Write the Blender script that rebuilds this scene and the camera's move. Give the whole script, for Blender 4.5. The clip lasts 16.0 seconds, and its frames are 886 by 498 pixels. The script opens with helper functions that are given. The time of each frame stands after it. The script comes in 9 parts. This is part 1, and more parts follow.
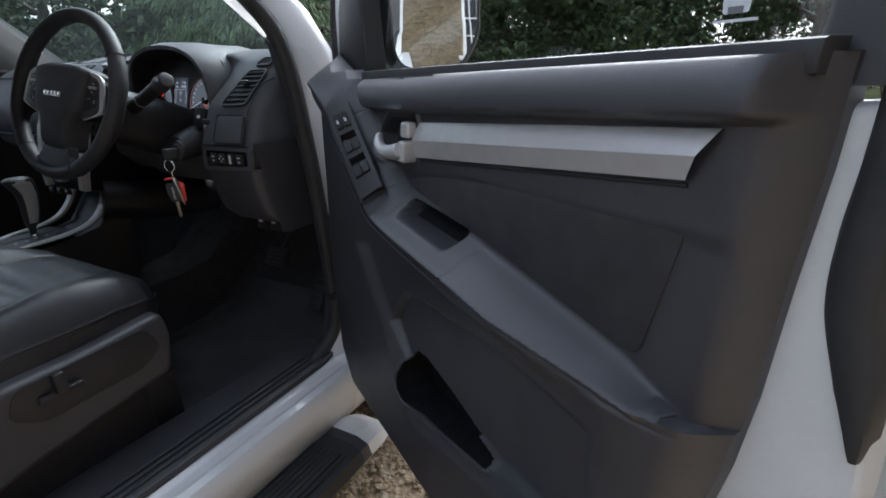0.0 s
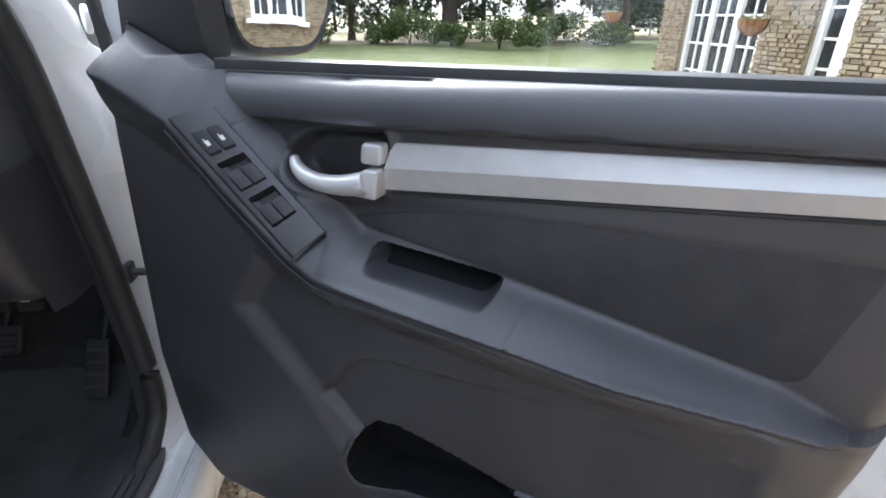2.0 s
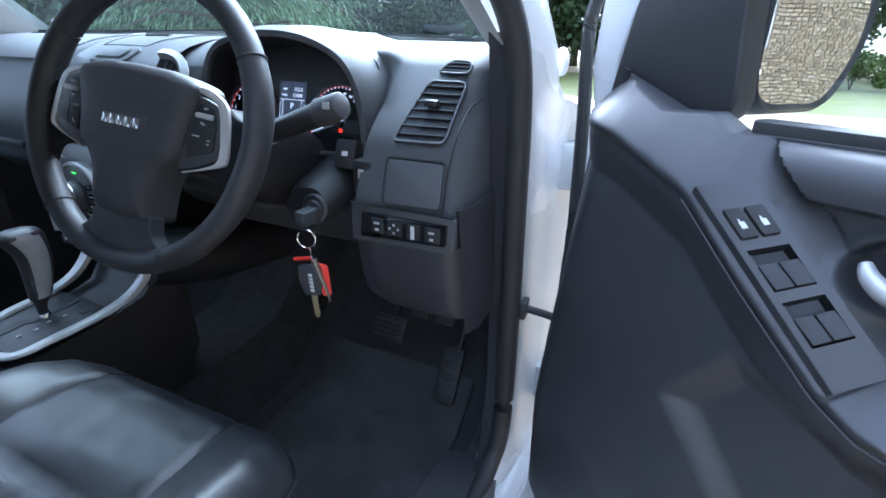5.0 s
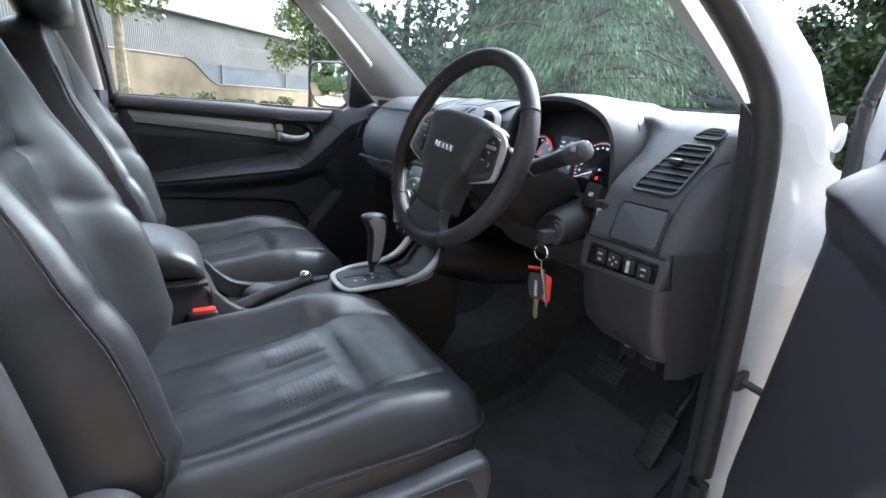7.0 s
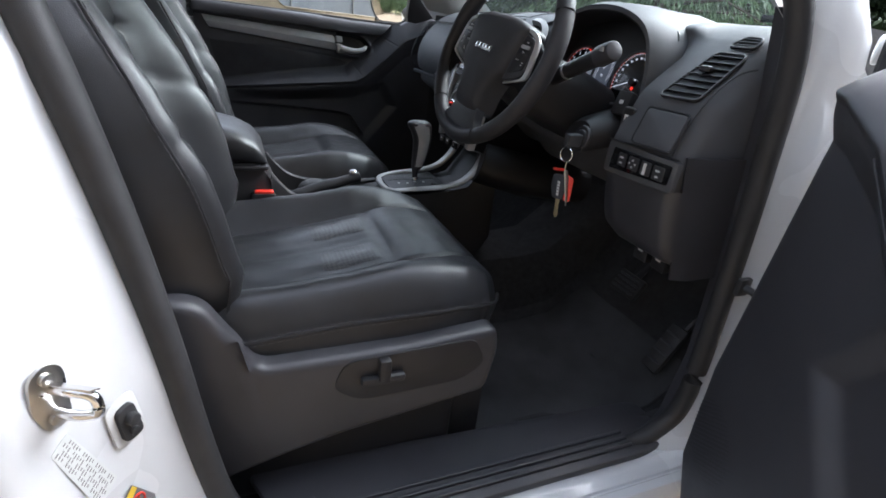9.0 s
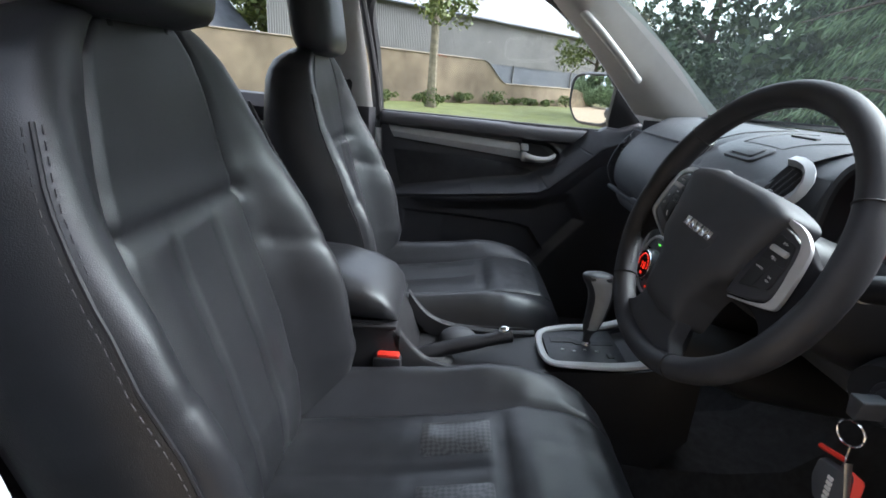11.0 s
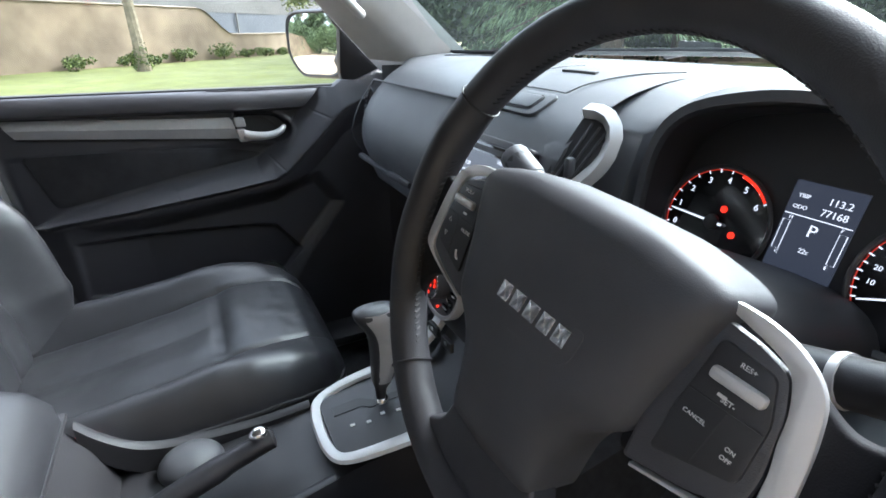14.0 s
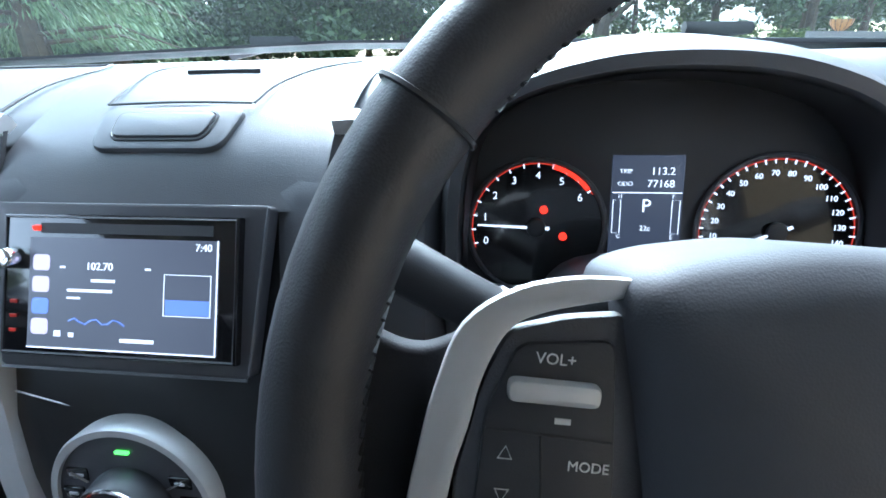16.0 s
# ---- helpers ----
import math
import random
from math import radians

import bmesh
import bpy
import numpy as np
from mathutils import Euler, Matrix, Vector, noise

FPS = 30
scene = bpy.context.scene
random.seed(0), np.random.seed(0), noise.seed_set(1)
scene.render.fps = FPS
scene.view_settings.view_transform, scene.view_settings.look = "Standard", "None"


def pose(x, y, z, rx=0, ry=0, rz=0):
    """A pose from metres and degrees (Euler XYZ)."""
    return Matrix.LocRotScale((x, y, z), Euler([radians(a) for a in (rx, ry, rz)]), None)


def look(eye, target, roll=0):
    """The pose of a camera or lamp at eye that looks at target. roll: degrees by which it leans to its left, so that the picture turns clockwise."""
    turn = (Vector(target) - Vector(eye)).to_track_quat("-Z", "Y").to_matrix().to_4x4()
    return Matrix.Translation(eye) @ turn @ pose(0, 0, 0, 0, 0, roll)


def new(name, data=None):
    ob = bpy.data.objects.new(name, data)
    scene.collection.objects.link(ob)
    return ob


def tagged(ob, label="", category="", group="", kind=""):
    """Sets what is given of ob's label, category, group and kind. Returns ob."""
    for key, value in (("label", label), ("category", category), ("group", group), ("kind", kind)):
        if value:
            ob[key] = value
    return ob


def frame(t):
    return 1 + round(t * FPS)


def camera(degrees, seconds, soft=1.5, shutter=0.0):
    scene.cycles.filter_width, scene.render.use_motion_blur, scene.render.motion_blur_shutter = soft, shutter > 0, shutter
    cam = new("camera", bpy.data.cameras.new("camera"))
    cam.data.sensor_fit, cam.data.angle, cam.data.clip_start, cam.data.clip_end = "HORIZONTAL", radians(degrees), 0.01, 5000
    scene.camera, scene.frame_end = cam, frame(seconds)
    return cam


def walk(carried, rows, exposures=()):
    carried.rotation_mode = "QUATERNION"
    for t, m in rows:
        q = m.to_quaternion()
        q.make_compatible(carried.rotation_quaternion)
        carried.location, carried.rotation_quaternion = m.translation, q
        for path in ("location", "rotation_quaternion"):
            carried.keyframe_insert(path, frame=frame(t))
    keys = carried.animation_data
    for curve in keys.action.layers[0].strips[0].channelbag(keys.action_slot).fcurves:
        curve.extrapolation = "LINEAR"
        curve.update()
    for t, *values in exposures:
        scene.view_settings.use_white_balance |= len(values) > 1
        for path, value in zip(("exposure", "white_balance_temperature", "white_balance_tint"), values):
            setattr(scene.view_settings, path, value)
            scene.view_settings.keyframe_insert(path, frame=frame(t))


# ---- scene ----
cam = camera(84.4, 16.0, soft=1.7)
PATH = [
    (0, (1.675, 0.046, 1.255), (0.743, 1.678, 0.571), -1.8),
    (0.5, (1.564, 0.014, 1.294), (0.895, 1.749, 0.558), -0.3),
    (1, (1.43, 0.021, 1.291), (1.126, 1.834, 0.505), 1.6),
    (1.5, (1.338, 0.141, 1.301), (1.257, 1.955, 0.462), 1.2),
    (2, (1.268, 0.158, 1.308), (1.474, 1.951, 0.445), 0.3),
    (2.5, (1.191, 0.05, 1.317), (1.654, 1.796, 0.46), 0.6),
    (3, (1.157, 0.001, 1.323), (1.627, 1.765, 0.507), 1.2),
    (3.5, (1.079, 0.016, 1.327), (1.276, 1.843, 0.539), 1.6),
    (4, (1.045, 0.108, 1.32), (0.793, 1.919, 0.508), 1.4),
    (4.5, (1.054, 0.205, 1.308), (0.456, 1.921, 0.475), 1.2),
    (5, (0.984, 0.233, 1.329), (0.216, 1.903, 0.542), 1.2),
    (5.2, (0.962, 0.221, 1.347), (0.132, 1.878, 0.595), 1.0),
    (7.3, (1.242, 0.144, 1.306), (-0.444, 1.025, 0.689), 5.0),
    (7.5, (1.285, 0.136, 1.301), (-0.399, 0.988, 0.638), 5.6),
    (8, (1.341, 0.144, 1.25), (-0.311, 0.934, 0.443), 7.4),
    (8.5, (1.345, 0.149, 1.233), (-0.268, 0.939, 0.354), 7.9),
    (9, (1.307, 0.154, 1.261), (-0.353, 0.907, 0.437), 6.7),
    (9.5, (1.203, 0.186, 1.3), (-0.588, 0.681, 0.561), 6.3),
    (9.7, (1.156, 0.209, 1.302), (-0.685, 0.556, 0.604), 6.8),
    (11.8, (0.891, 0.314, 1.427), (-0.992, 0.267, 0.756), 3.9),
    (12, (0.867, 0.312, 1.43), (-1.01, 0.437, 0.751), 3.9),
    (12.5, (0.791, 0.279, 1.435), (-1.003, 0.828, 0.743), 2.6),
    (13, (0.758, 0.288, 1.433), (-0.953, 1.014, 0.693), -0.1),
    (13.5, (0.713, 0.344, 1.421), (-0.979, 1.056, 0.627), -1.2),
    (14, (0.589, 0.451, 1.383), (-1.049, 1.259, 0.566), -0.8),
    (14.5, (0.483, 0.488, 1.418), (-0.989, 1.601, 0.647), -2.3),
    (15, (0.275, 0.436, 1.352), (-0.833, 1.923, 0.602), -2.5),
    (15.5, (0.222, 0.451, 1.329), (-0.418, 2.164, 0.519), -2.2),
    (16, (0.268, 0.517, 1.352), (0.013, 2.329, 0.545), -1.8),
]
EXPOSURES = [(0.0, 2.3, 5700, 10), (0.5, 2.75, 5700, 10), (1.0, 3.05, 5700, 10), (2.0, 3.3, 5700, 10), (2.5, 3.3, 5650, 10), (3.0, 3.1, 5650, 10), (3.5, 2.65, 5300, 10), (4.0, 3.05, 5000, 8), (4.5, 3.4, 4800, 8), (5.2, 3.8, 4900, 8), (7.3, 3.75, 5700, 10), (8.0, 3.3, 5750, 12), (9.0, 3.05, 5800, 12), (9.5, 2.75, 5750, 12), (12.0, 3.55, 5750, 9), (14.0, 3.9, 5750, 9), (15.5, 4.2, 5500, 7), (16.0, 4.3, 5100, 5)]
walk(cam, [(t, look(eye, target, roll)) for t, eye, target, roll in PATH], EXPOSURES)

# ---- sky and sun ----
world = bpy.data.worlds.new("sky")
scene.world = world
world.use_nodes = True
_n = world.node_tree.nodes
_sky = _n.new("ShaderNodeTexSky")
_sky.sky_type = "NISHITA"
_sky.sun_disc = False
_sky.sun_elevation, _sky.sun_rotation = radians(40), radians(-12)
_sky.air_density, _sky.dust_density, _sky.ozone_density = 1.0, 6.0, 1.0
_pale = _n.new("ShaderNodeHueSaturation")  # thin overcast
_pale.inputs["Saturation"].default_value = 0.35
world.node_tree.links.new(_sky.outputs[0], _pale.inputs["Color"])
_mix = _n.new("ShaderNodeMix")
_mix.data_type = "RGBA"
_mix.inputs[0].default_value = 0.5
_mix.inputs[7].default_value = (0.62, 0.64, 0.66, 1)
world.node_tree.links.new(_pale.outputs[0], _mix.inputs[6])
world.node_tree.links.new(_mix.outputs[2], _n["Background"].inputs[0])
_n["Background"].inputs[1].default_value = 0.17
sun = new("sun", bpy.data.lights.new("sun", "SUN"))
sun.data.energy, sun.data.angle, sun.data.color = 0.12, radians(30), (1.0, 0.97, 0.92)
sun.matrix_world = look((0, 0, 0), (0.15, -0.75, -0.75)).to_quaternion().to_matrix().to_4x4()

# ---- materials ----
def material(name, color, rough=0.5, metal=0.0, spread=0.12, scale=30.0, bump=0.0, bump_scale=400.0, coat=0.0, spec=0.5, color2=None, voronoi=False, wrinkle=0.0):
    """A surface with large soft variation, fine grain and relief."""
    m = bpy.data.materials.new(name)
    m.use_nodes = True
    nt = m.node_tree
    b = nt.nodes["Principled BSDF"]
    b.inputs["Metallic"].default_value = metal
    b.inputs["Coat Weight"].default_value = coat
    b.inputs["Specular IOR Level"].default_value = spec
    co = nt.nodes.new("ShaderNodeTexCoord")
    n1 = nt.nodes.new("ShaderNodeTexNoise")
    n1.inputs["Scale"].default_value = scale
    n1.inputs["Detail"].default_value = 5.0
    nt.links.new(co.outputs["Object"], n1.inputs["Vector"])
    ramp = nt.nodes.new("ShaderNodeMix")
    ramp.data_type = "RGBA"
    c = color
    c2 = color2 or tuple(min(1.0, v * (1 + 2 * spread)) for v in c)
    c1 = tuple(v * (1 - spread) for v in c)
    ramp.inputs[6].default_value = (*c1, 1)
    ramp.inputs[7].default_value = (*c2, 1)
    nt.links.new(n1.outputs["Fac"], ramp.inputs[0])
    nt.links.new(ramp.outputs[2], b.inputs["Base Color"])
    n2 = nt.nodes.new("ShaderNodeTexNoise")
    n2.inputs["Scale"].default_value = scale * 0.35
    n2.inputs["Detail"].default_value = 3.0
    nt.links.new(co.outputs["Object"], n2.inputs["Vector"])
    mr = nt.nodes.new("ShaderNodeMapRange")
    mr.inputs["From Min"].default_value, mr.inputs["From Max"].default_value = 0.3, 0.7
    mr.inputs["To Min"].default_value, mr.inputs["To Max"].default_value = max(0.02, rough * 0.82), min(1.0, rough * 1.18)
    nt.links.new(n2.outputs["Fac"], mr.inputs["Value"])
    nt.links.new(mr.outputs[0], b.inputs["Roughness"])
    if bump:
        if voronoi:
            tx = nt.nodes.new("ShaderNodeTexVoronoi")
            out = tx.outputs["Distance"]
        else:
            tx = nt.nodes.new("ShaderNodeTexNoise")
            tx.inputs["Detail"].default_value = 3.0
            out = tx.outputs["Fac"]
        tx.inputs["Scale"].default_value = bump_scale
        nt.links.new(co.outputs["Object"], tx.inputs["Vector"])
        bp = nt.nodes.new("ShaderNodeBump")
        bp.inputs["Strength"].default_value = min(1.0, bump)
        bp.inputs["Distance"].default_value = 0.6 / bump_scale
        nt.links.new(out, bp.inputs["Height"])
        nt.links.new(bp.outputs[0], b.inputs["Normal"])
        if wrinkle:
            wv = nt.nodes.new("ShaderNodeTexNoise")
            wv.inputs["Scale"].default_value = 16.0
            wv.inputs["Detail"].default_value = 5.0
            wv.inputs["Distortion"].default_value = 0.4
            nt.links.new(co.outputs["Object"], wv.inputs["Vector"])
            bw = nt.nodes.new("ShaderNodeBump")
            bw.inputs["Strength"].default_value = 1.0
            bw.inputs["Distance"].default_value = wrinkle
            nt.links.new(wv.outputs["Fac"], bw.inputs["Height"])
            nt.links.new(bw.outputs[0], bp.inputs["Normal"])
    return m


def glow(name, color, strength, base=(0.01, 0.01, 0.01)):
    m = bpy.data.materials.new(name)
    m.use_nodes = True
    b = m.node_tree.nodes["Principled BSDF"]
    b.inputs["Base Color"].default_value = (*base, 1)
    b.inputs["Emission Color"].default_value = (*color, 1)
    b.inputs["Emission Strength"].default_value = strength
    b.inputs["Roughness"].default_value = 0.3
    return m


def clear_glass(name, tint=(0.93, 0.96, 0.95), gloss=1.0, haze=0.0):
    """A thin pane: what lies behind it, and a mirror image as strong as the angle makes it."""
    m = bpy.data.materials.new(name)
    m.use_nodes = True
    nt = m.node_tree
    nt.nodes.remove(nt.nodes["Principled BSDF"])
    tr = nt.nodes.new("ShaderNodeBsdfTransparent")
    tr.inputs[0].default_value = (*tint, 1)
    gl = nt.nodes.new("ShaderNodeBsdfGlossy")
    gl.inputs["Roughness"].default_value = 0.02
    fr = nt.nodes.new("ShaderNodeLayerWeight")
    fr.inputs[0].default_value = 0.5
    pw = nt.nodes.new("ShaderNodeMath")
    pw.operation = "POWER"
    pw.inputs[1].default_value = 5.0
    mu = nt.nodes.new("ShaderNodeMath")
    mu.operation = "MULTIPLY_ADD"
    mu.inputs[1].default_value, mu.inputs[2].default_value = 0.9 * gloss, 0.05 * gloss
    mix = nt.nodes.new("ShaderNodeMixShader")
    nt.links.new(fr.outputs["Facing"], pw.inputs[0])
    nt.links.new(pw.outputs[0], mu.inputs[0])
    nt.links.new(mu.outputs[0], mix.inputs[0])
    nt.links.new(tr.outputs[0], mix.inputs[1])
    nt.links.new(gl.outputs[0], mix.inputs[2])
    last = mix
    if haze:  # a pale veil of haze, coloured into the pane in soft patches
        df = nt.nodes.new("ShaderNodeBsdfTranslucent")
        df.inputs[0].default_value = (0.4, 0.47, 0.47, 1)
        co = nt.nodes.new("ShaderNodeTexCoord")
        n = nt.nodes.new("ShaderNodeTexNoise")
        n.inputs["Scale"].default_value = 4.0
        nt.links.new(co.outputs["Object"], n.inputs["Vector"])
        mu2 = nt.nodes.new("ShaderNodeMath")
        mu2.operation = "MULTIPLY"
        mu2.inputs[1].default_value = 2 * haze
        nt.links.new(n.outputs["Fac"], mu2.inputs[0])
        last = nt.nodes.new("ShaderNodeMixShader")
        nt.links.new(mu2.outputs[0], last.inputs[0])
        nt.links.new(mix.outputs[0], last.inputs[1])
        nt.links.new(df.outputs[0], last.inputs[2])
    nt.links.new(last.outputs[0], nt.nodes["Material Output"].inputs[0])
    return m


def pieces(name, dark, light, rough=0.85, island=False, scale=25.0, bump=0.5, bump_scale=90.0, mid=None):
    """Stone, leaf or blade pieces, each with a shade of its own."""
    m = material(name, dark, rough, scale=scale, bump=bump, bump_scale=bump_scale)
    nt = m.node_tree
    b = nt.nodes["Principled BSDF"]
    src = nt.nodes.new("ShaderNodeNewGeometry" if island else "ShaderNodeObjectInfo")
    ramp = nt.nodes.new("ShaderNodeValToRGB")
    ramp.color_ramp.elements[0].color = (*dark, 1)
    ramp.color_ramp.elements[1].color = (*light, 1)
    if mid:
        e = ramp.color_ramp.elements.new(0.55)
        e.color = (*mid, 1)
    nt.links.new(src.outputs["Random Per Island" if island else "Random"], ramp.inputs[0])
    old = b.inputs["Base Color"].links[0].from_node
    mul = nt.nodes.new("ShaderNodeMix")
    mul.data_type, mul.blend_type = "RGBA", "OVERLAY"
    mul.inputs[0].default_value = 0.35
    nt.links.new(ramp.outputs[0], mul.inputs[6])
    n = nt.nodes.new("ShaderNodeTexNoise")
    n.inputs["Scale"].default_value = scale
    n.inputs["Detail"].default_value = 6
    co = nt.nodes.new("ShaderNodeTexCoord")
    nt.links.new(co.outputs["Object"], n.inputs["Vector"])
    nt.links.new(n.outputs["Fac"], mul.inputs[7])
    nt.links.new(mul.outputs[2], b.inputs["Base Color"])
    nt.nodes.remove(old)
    return m


LEATHER = material("black_leather", (0.017, 0.018, 0.0205), 0.38, spread=0.4, scale=14, bump=0.26, bump_scale=900, voronoi=True, spec=0.68, wrinkle=0.0007)
LEATHER_PERF = material("perforated_leather", (0.022, 0.023, 0.025), 0.38, spread=0.3, scale=20, spec=1.0)
_nt = LEATHER_PERF.node_tree  # small pressed diamonds
_co, _mp, _ck, _bp, _mx = (_nt.nodes.new("ShaderNode" + k) for k in ("TexCoord", "Mapping", "TexChecker", "Bump", "Mix"))
_mp.inputs["Rotation"].default_value = (0, 0, radians(45))
_ck.inputs["Scale"].default_value = 165.0
_mx.data_type = "RGBA"
_mx.inputs[6].default_value, _mx.inputs[7].default_value = (0.014, 0.015, 0.017, 1), (0.060, 0.061, 0.064, 1)
_bp.inputs["Strength"].default_value, _bp.inputs["Distance"].default_value = 0.6, 0.0012
_nt.links.new(_co.outputs["Object"], _mp.inputs[0])
_nt.links.new(_mp.outputs[0], _ck.inputs["Vector"])
_nt.links.new(_ck.outputs["Fac"], _mx.inputs[0])
_nt.links.new(_ck.outputs["Fac"], _bp.inputs["Height"])
_nt.links.new(_mx.outputs[2], _nt.nodes["Principled BSDF"].inputs["Base Color"])
_nt.links.new(_bp.outputs[0], _nt.nodes["Principled BSDF"].inputs["Normal"])
LEATHER_WHEEL = material("worn_wheel_leather", (0.024, 0.0245, 0.028), 0.52, spec=0.4, spread=0.4, scale=25, bump=0.2, bump_scale=1200, voronoi=True)
GRIP = material("black_grip_leather", (0.014, 0.014, 0.016), 0.42, spec=0.6, spread=0.3, scale=20, bump=0.3, bump_scale=500, wrinkle=0.0006)
DARK = material("dark_grained_plastic", (0.033, 0.033, 0.038), 0.44, spec=0.65, spread=0.2, scale=10, bump=0.3, bump_scale=1400, voronoi=True)
DARKER = material("black_plastic", (0.017, 0.017, 0.019), 0.5, spread=0.2, scale=12, bump=0.2, bump_scale=1200)
DASH = material("charcoal_dash_plastic", (0.060, 0.062, 0.068), 0.52, spec=0.45, spread=0.2, scale=9, bump=0.35, bump_scale=1300, voronoi=True)
CLOTH = material("black_trim_cloth", (0.024, 0.024, 0.027), 0.8, spread=0.3, scale=40, bump=0.5, bump_scale=1600)
PAD = material("worn_pad_plastic", (0.040, 0.042, 0.048), 0.62, spec=0.36, spread=0.25, scale=12, bump=0.15, bump_scale=1400, voronoi=True)
SPOKE = material("dull_spoke_leather", (0.014, 0.014, 0.016), 0.8, spec=0.12, spread=0.3, scale=25, bump=0.2, bump_scale=1200, voronoi=True)
SATIN = material("satin_black", (0.007, 0.007, 0.008), 0.33, spread=0.1, scale=8, spec=0.4)
GLOSS = material("gloss_black", (0.006, 0.006, 0.007), 0.12, spread=0.1, scale=8, coat=0.4)
SILVER = material("brushed_silver_paint", (0.470, 0.470, 0.470), 0.38, metal=0.35, spread=0.08, scale=60, bump=0.1, bump_scale=2000)
CHROME = material("chrome", (0.75, 0.75, 0.76), 0.12, metal=1.0, spread=0.06, scale=20)
STEEL = material("zinc_plated_steel", (0.5, 0.49, 0.46), 0.3, metal=1.0, spread=0.2, scale=40)
PAINT = material("white_car_paint", (0.63, 0.645, 0.655), 0.3, spread=0.03, scale=5, coat=0.6)
PAINT_DULL = material("white_sealed_paint", (0.58, 0.59, 0.585), 0.45, spread=0.06, scale=12, bump=0.25, bump_scale=60)
RUBBER = material("black_rubber", (0.022, 0.022, 0.023), 0.6, spread=0.25, scale=30, bump=0.25, bump_scale=900)
CARPET = material("black_carpet", (0.025, 0.025, 0.026), 0.95, spread=0.5, scale=60, bump=0.8, bump_scale=900)
MAT = material("charcoal_floor_mat", (0.030, 0.030, 0.031), 0.7, spread=0.95, scale=9, bump=0.8, bump_scale=700)
HEADLINER = material("grey_beige_headliner", (0.56, 0.55, 0.53), 0.75, spread=0.06, scale=40, bump=0.3, bump_scale=1500)
PILLAR = material("light_grey_pillar_trim", (0.50, 0.49, 0.465), 0.6, spread=0.06, scale=30, bump=0.3, bump_scale=1400)
GLASS = clear_glass("window_glass")
# the last number mixes a faint painted haze into the windscreen
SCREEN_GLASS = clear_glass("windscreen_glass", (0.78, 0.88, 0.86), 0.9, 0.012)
MIRROR = material("mirror_glass", (0.86, 0.88, 0.9), 0.02, metal=1.0, spread=0.0, scale=2)
# near-black colour that stands in for the shade deep in the door pockets
POCKET_SHADE = material("pocket_shade_black", (0.006, 0.006, 0.007), 0.95, spread=0.3, scale=60, bump=0.5, bump_scale=900, spec=0.1)
STITCH = material("grey_thread", (0.055, 0.055, 0.058), 0.8, spread=0.2, scale=300)
INK = material("white_print", (0.62, 0.62, 0.62), 0.6, spread=0.05, scale=50)
RED = material("red_plastic", (0.62, 0.035, 0.02), 0.4, spread=0.1, scale=40)
BRASS = material("key_metal", (0.52, 0.44, 0.26), 0.35, metal=0.9, spread=0.2, scale=80)
KEYGREY = material("grey_key_plastic", (0.045, 0.048, 0.055), 0.5, spread=0.1, scale=60)
LABEL = material("label_paper", (0.62, 0.64, 0.63), 0.5, spread=0.03, scale=40)
LABEL_INK = material("label_ink", (0.22, 0.22, 0.22), 0.6, spread=0.1, scale=60)
YELLOW = material("yellow_print", (0.65, 0.45, 0.03), 0.5, spread=0.05, scale=60)
GREYLBL = material("grey_print", (0.16, 0.16, 0.17), 0.5, spread=0.05, scale=60)
STICKER = material("white_window_sticker", (0.6, 0.62, 0.63), 0.6, spread=0.05, scale=50)
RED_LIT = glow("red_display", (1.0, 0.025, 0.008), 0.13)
GREEN_LIT = glow("green_lamp", (0.2, 1.0, 0.1), 0.15)
WHITE_LIT = glow("lit_print", (0.9, 0.92, 1.0), 0.085)
SCREEN_LIT = glow("lit_screen", (0.16, 0.17, 0.22), 0.034)
SCREEN_BLUE = glow("lit_blue", (0.10, 0.16, 0.42), 0.12)
SCREEN_WARM = glow("lit_pale", (0.65, 0.55, 0.75), 0.08)
LCD = glow("lcd_ground", (0.04, 0.046, 0.065), 0.075)
RED_DIM = glow("dim_red_print", (1.0, 0.05, 0.02), 0.04)

# ---- building helpers ----
def place(name, bm, mat, parent=None, label="", smooth=38):
    me = bpy.data.meshes.new(name)
    bmesh.ops.recalc_face_normals(bm, faces=bm.faces)
    bm.to_mesh(me)
    bm.free()
    me.shade_smooth()
    for p in me.polygons:  # flat lids stay flat
        if p.loop_total > 4:
            p.use_smooth = False
    me.set_sharp_from_angle(angle=radians(smooth))
    me.materials.append(mat)
    ob = new(name, me)
    if parent is not None:
        ob.parent = parent
        if parent.type == "EMPTY":
            ob.matrix_parent_inverse = Matrix.Translation(-parent.location)
    if label:
        ob["label"] = label
    return ob


def part(name, bm, mat, parent, label="", smooth=38):
    return place(name, bm, mat, parent, label, smooth)


def thing(name, at, label, category, group="", kind=""):
    ob = new(name)
    ob.location = at
    ob.empty_display_size = 0.05
    return tagged(ob, label, category, group, kind)


def B():
    return bmesh.new()


def box(bm, c, s, m=None, bevel=0.0, seg=2):
    """A box with its centre, its sizes, a turn about the centre and rounded edges."""
    t = bmesh.new()
    bmesh.ops.create_cube(t, size=1.0)
    bmesh.ops.scale(t, vec=s, verts=t.verts)
    if bevel:
        bmesh.ops.bevel(t, geom=t.edges[:], offset=min(bevel, 0.49 * min(s)), segments=seg, profile=0.5, affect="EDGES")
    mat = Matrix.Translation(c) @ (m.to_4x4() if m is not None else Matrix())
    bmesh.ops.transform(t, matrix=mat, verts=t.verts)
    return merge(bm, t)


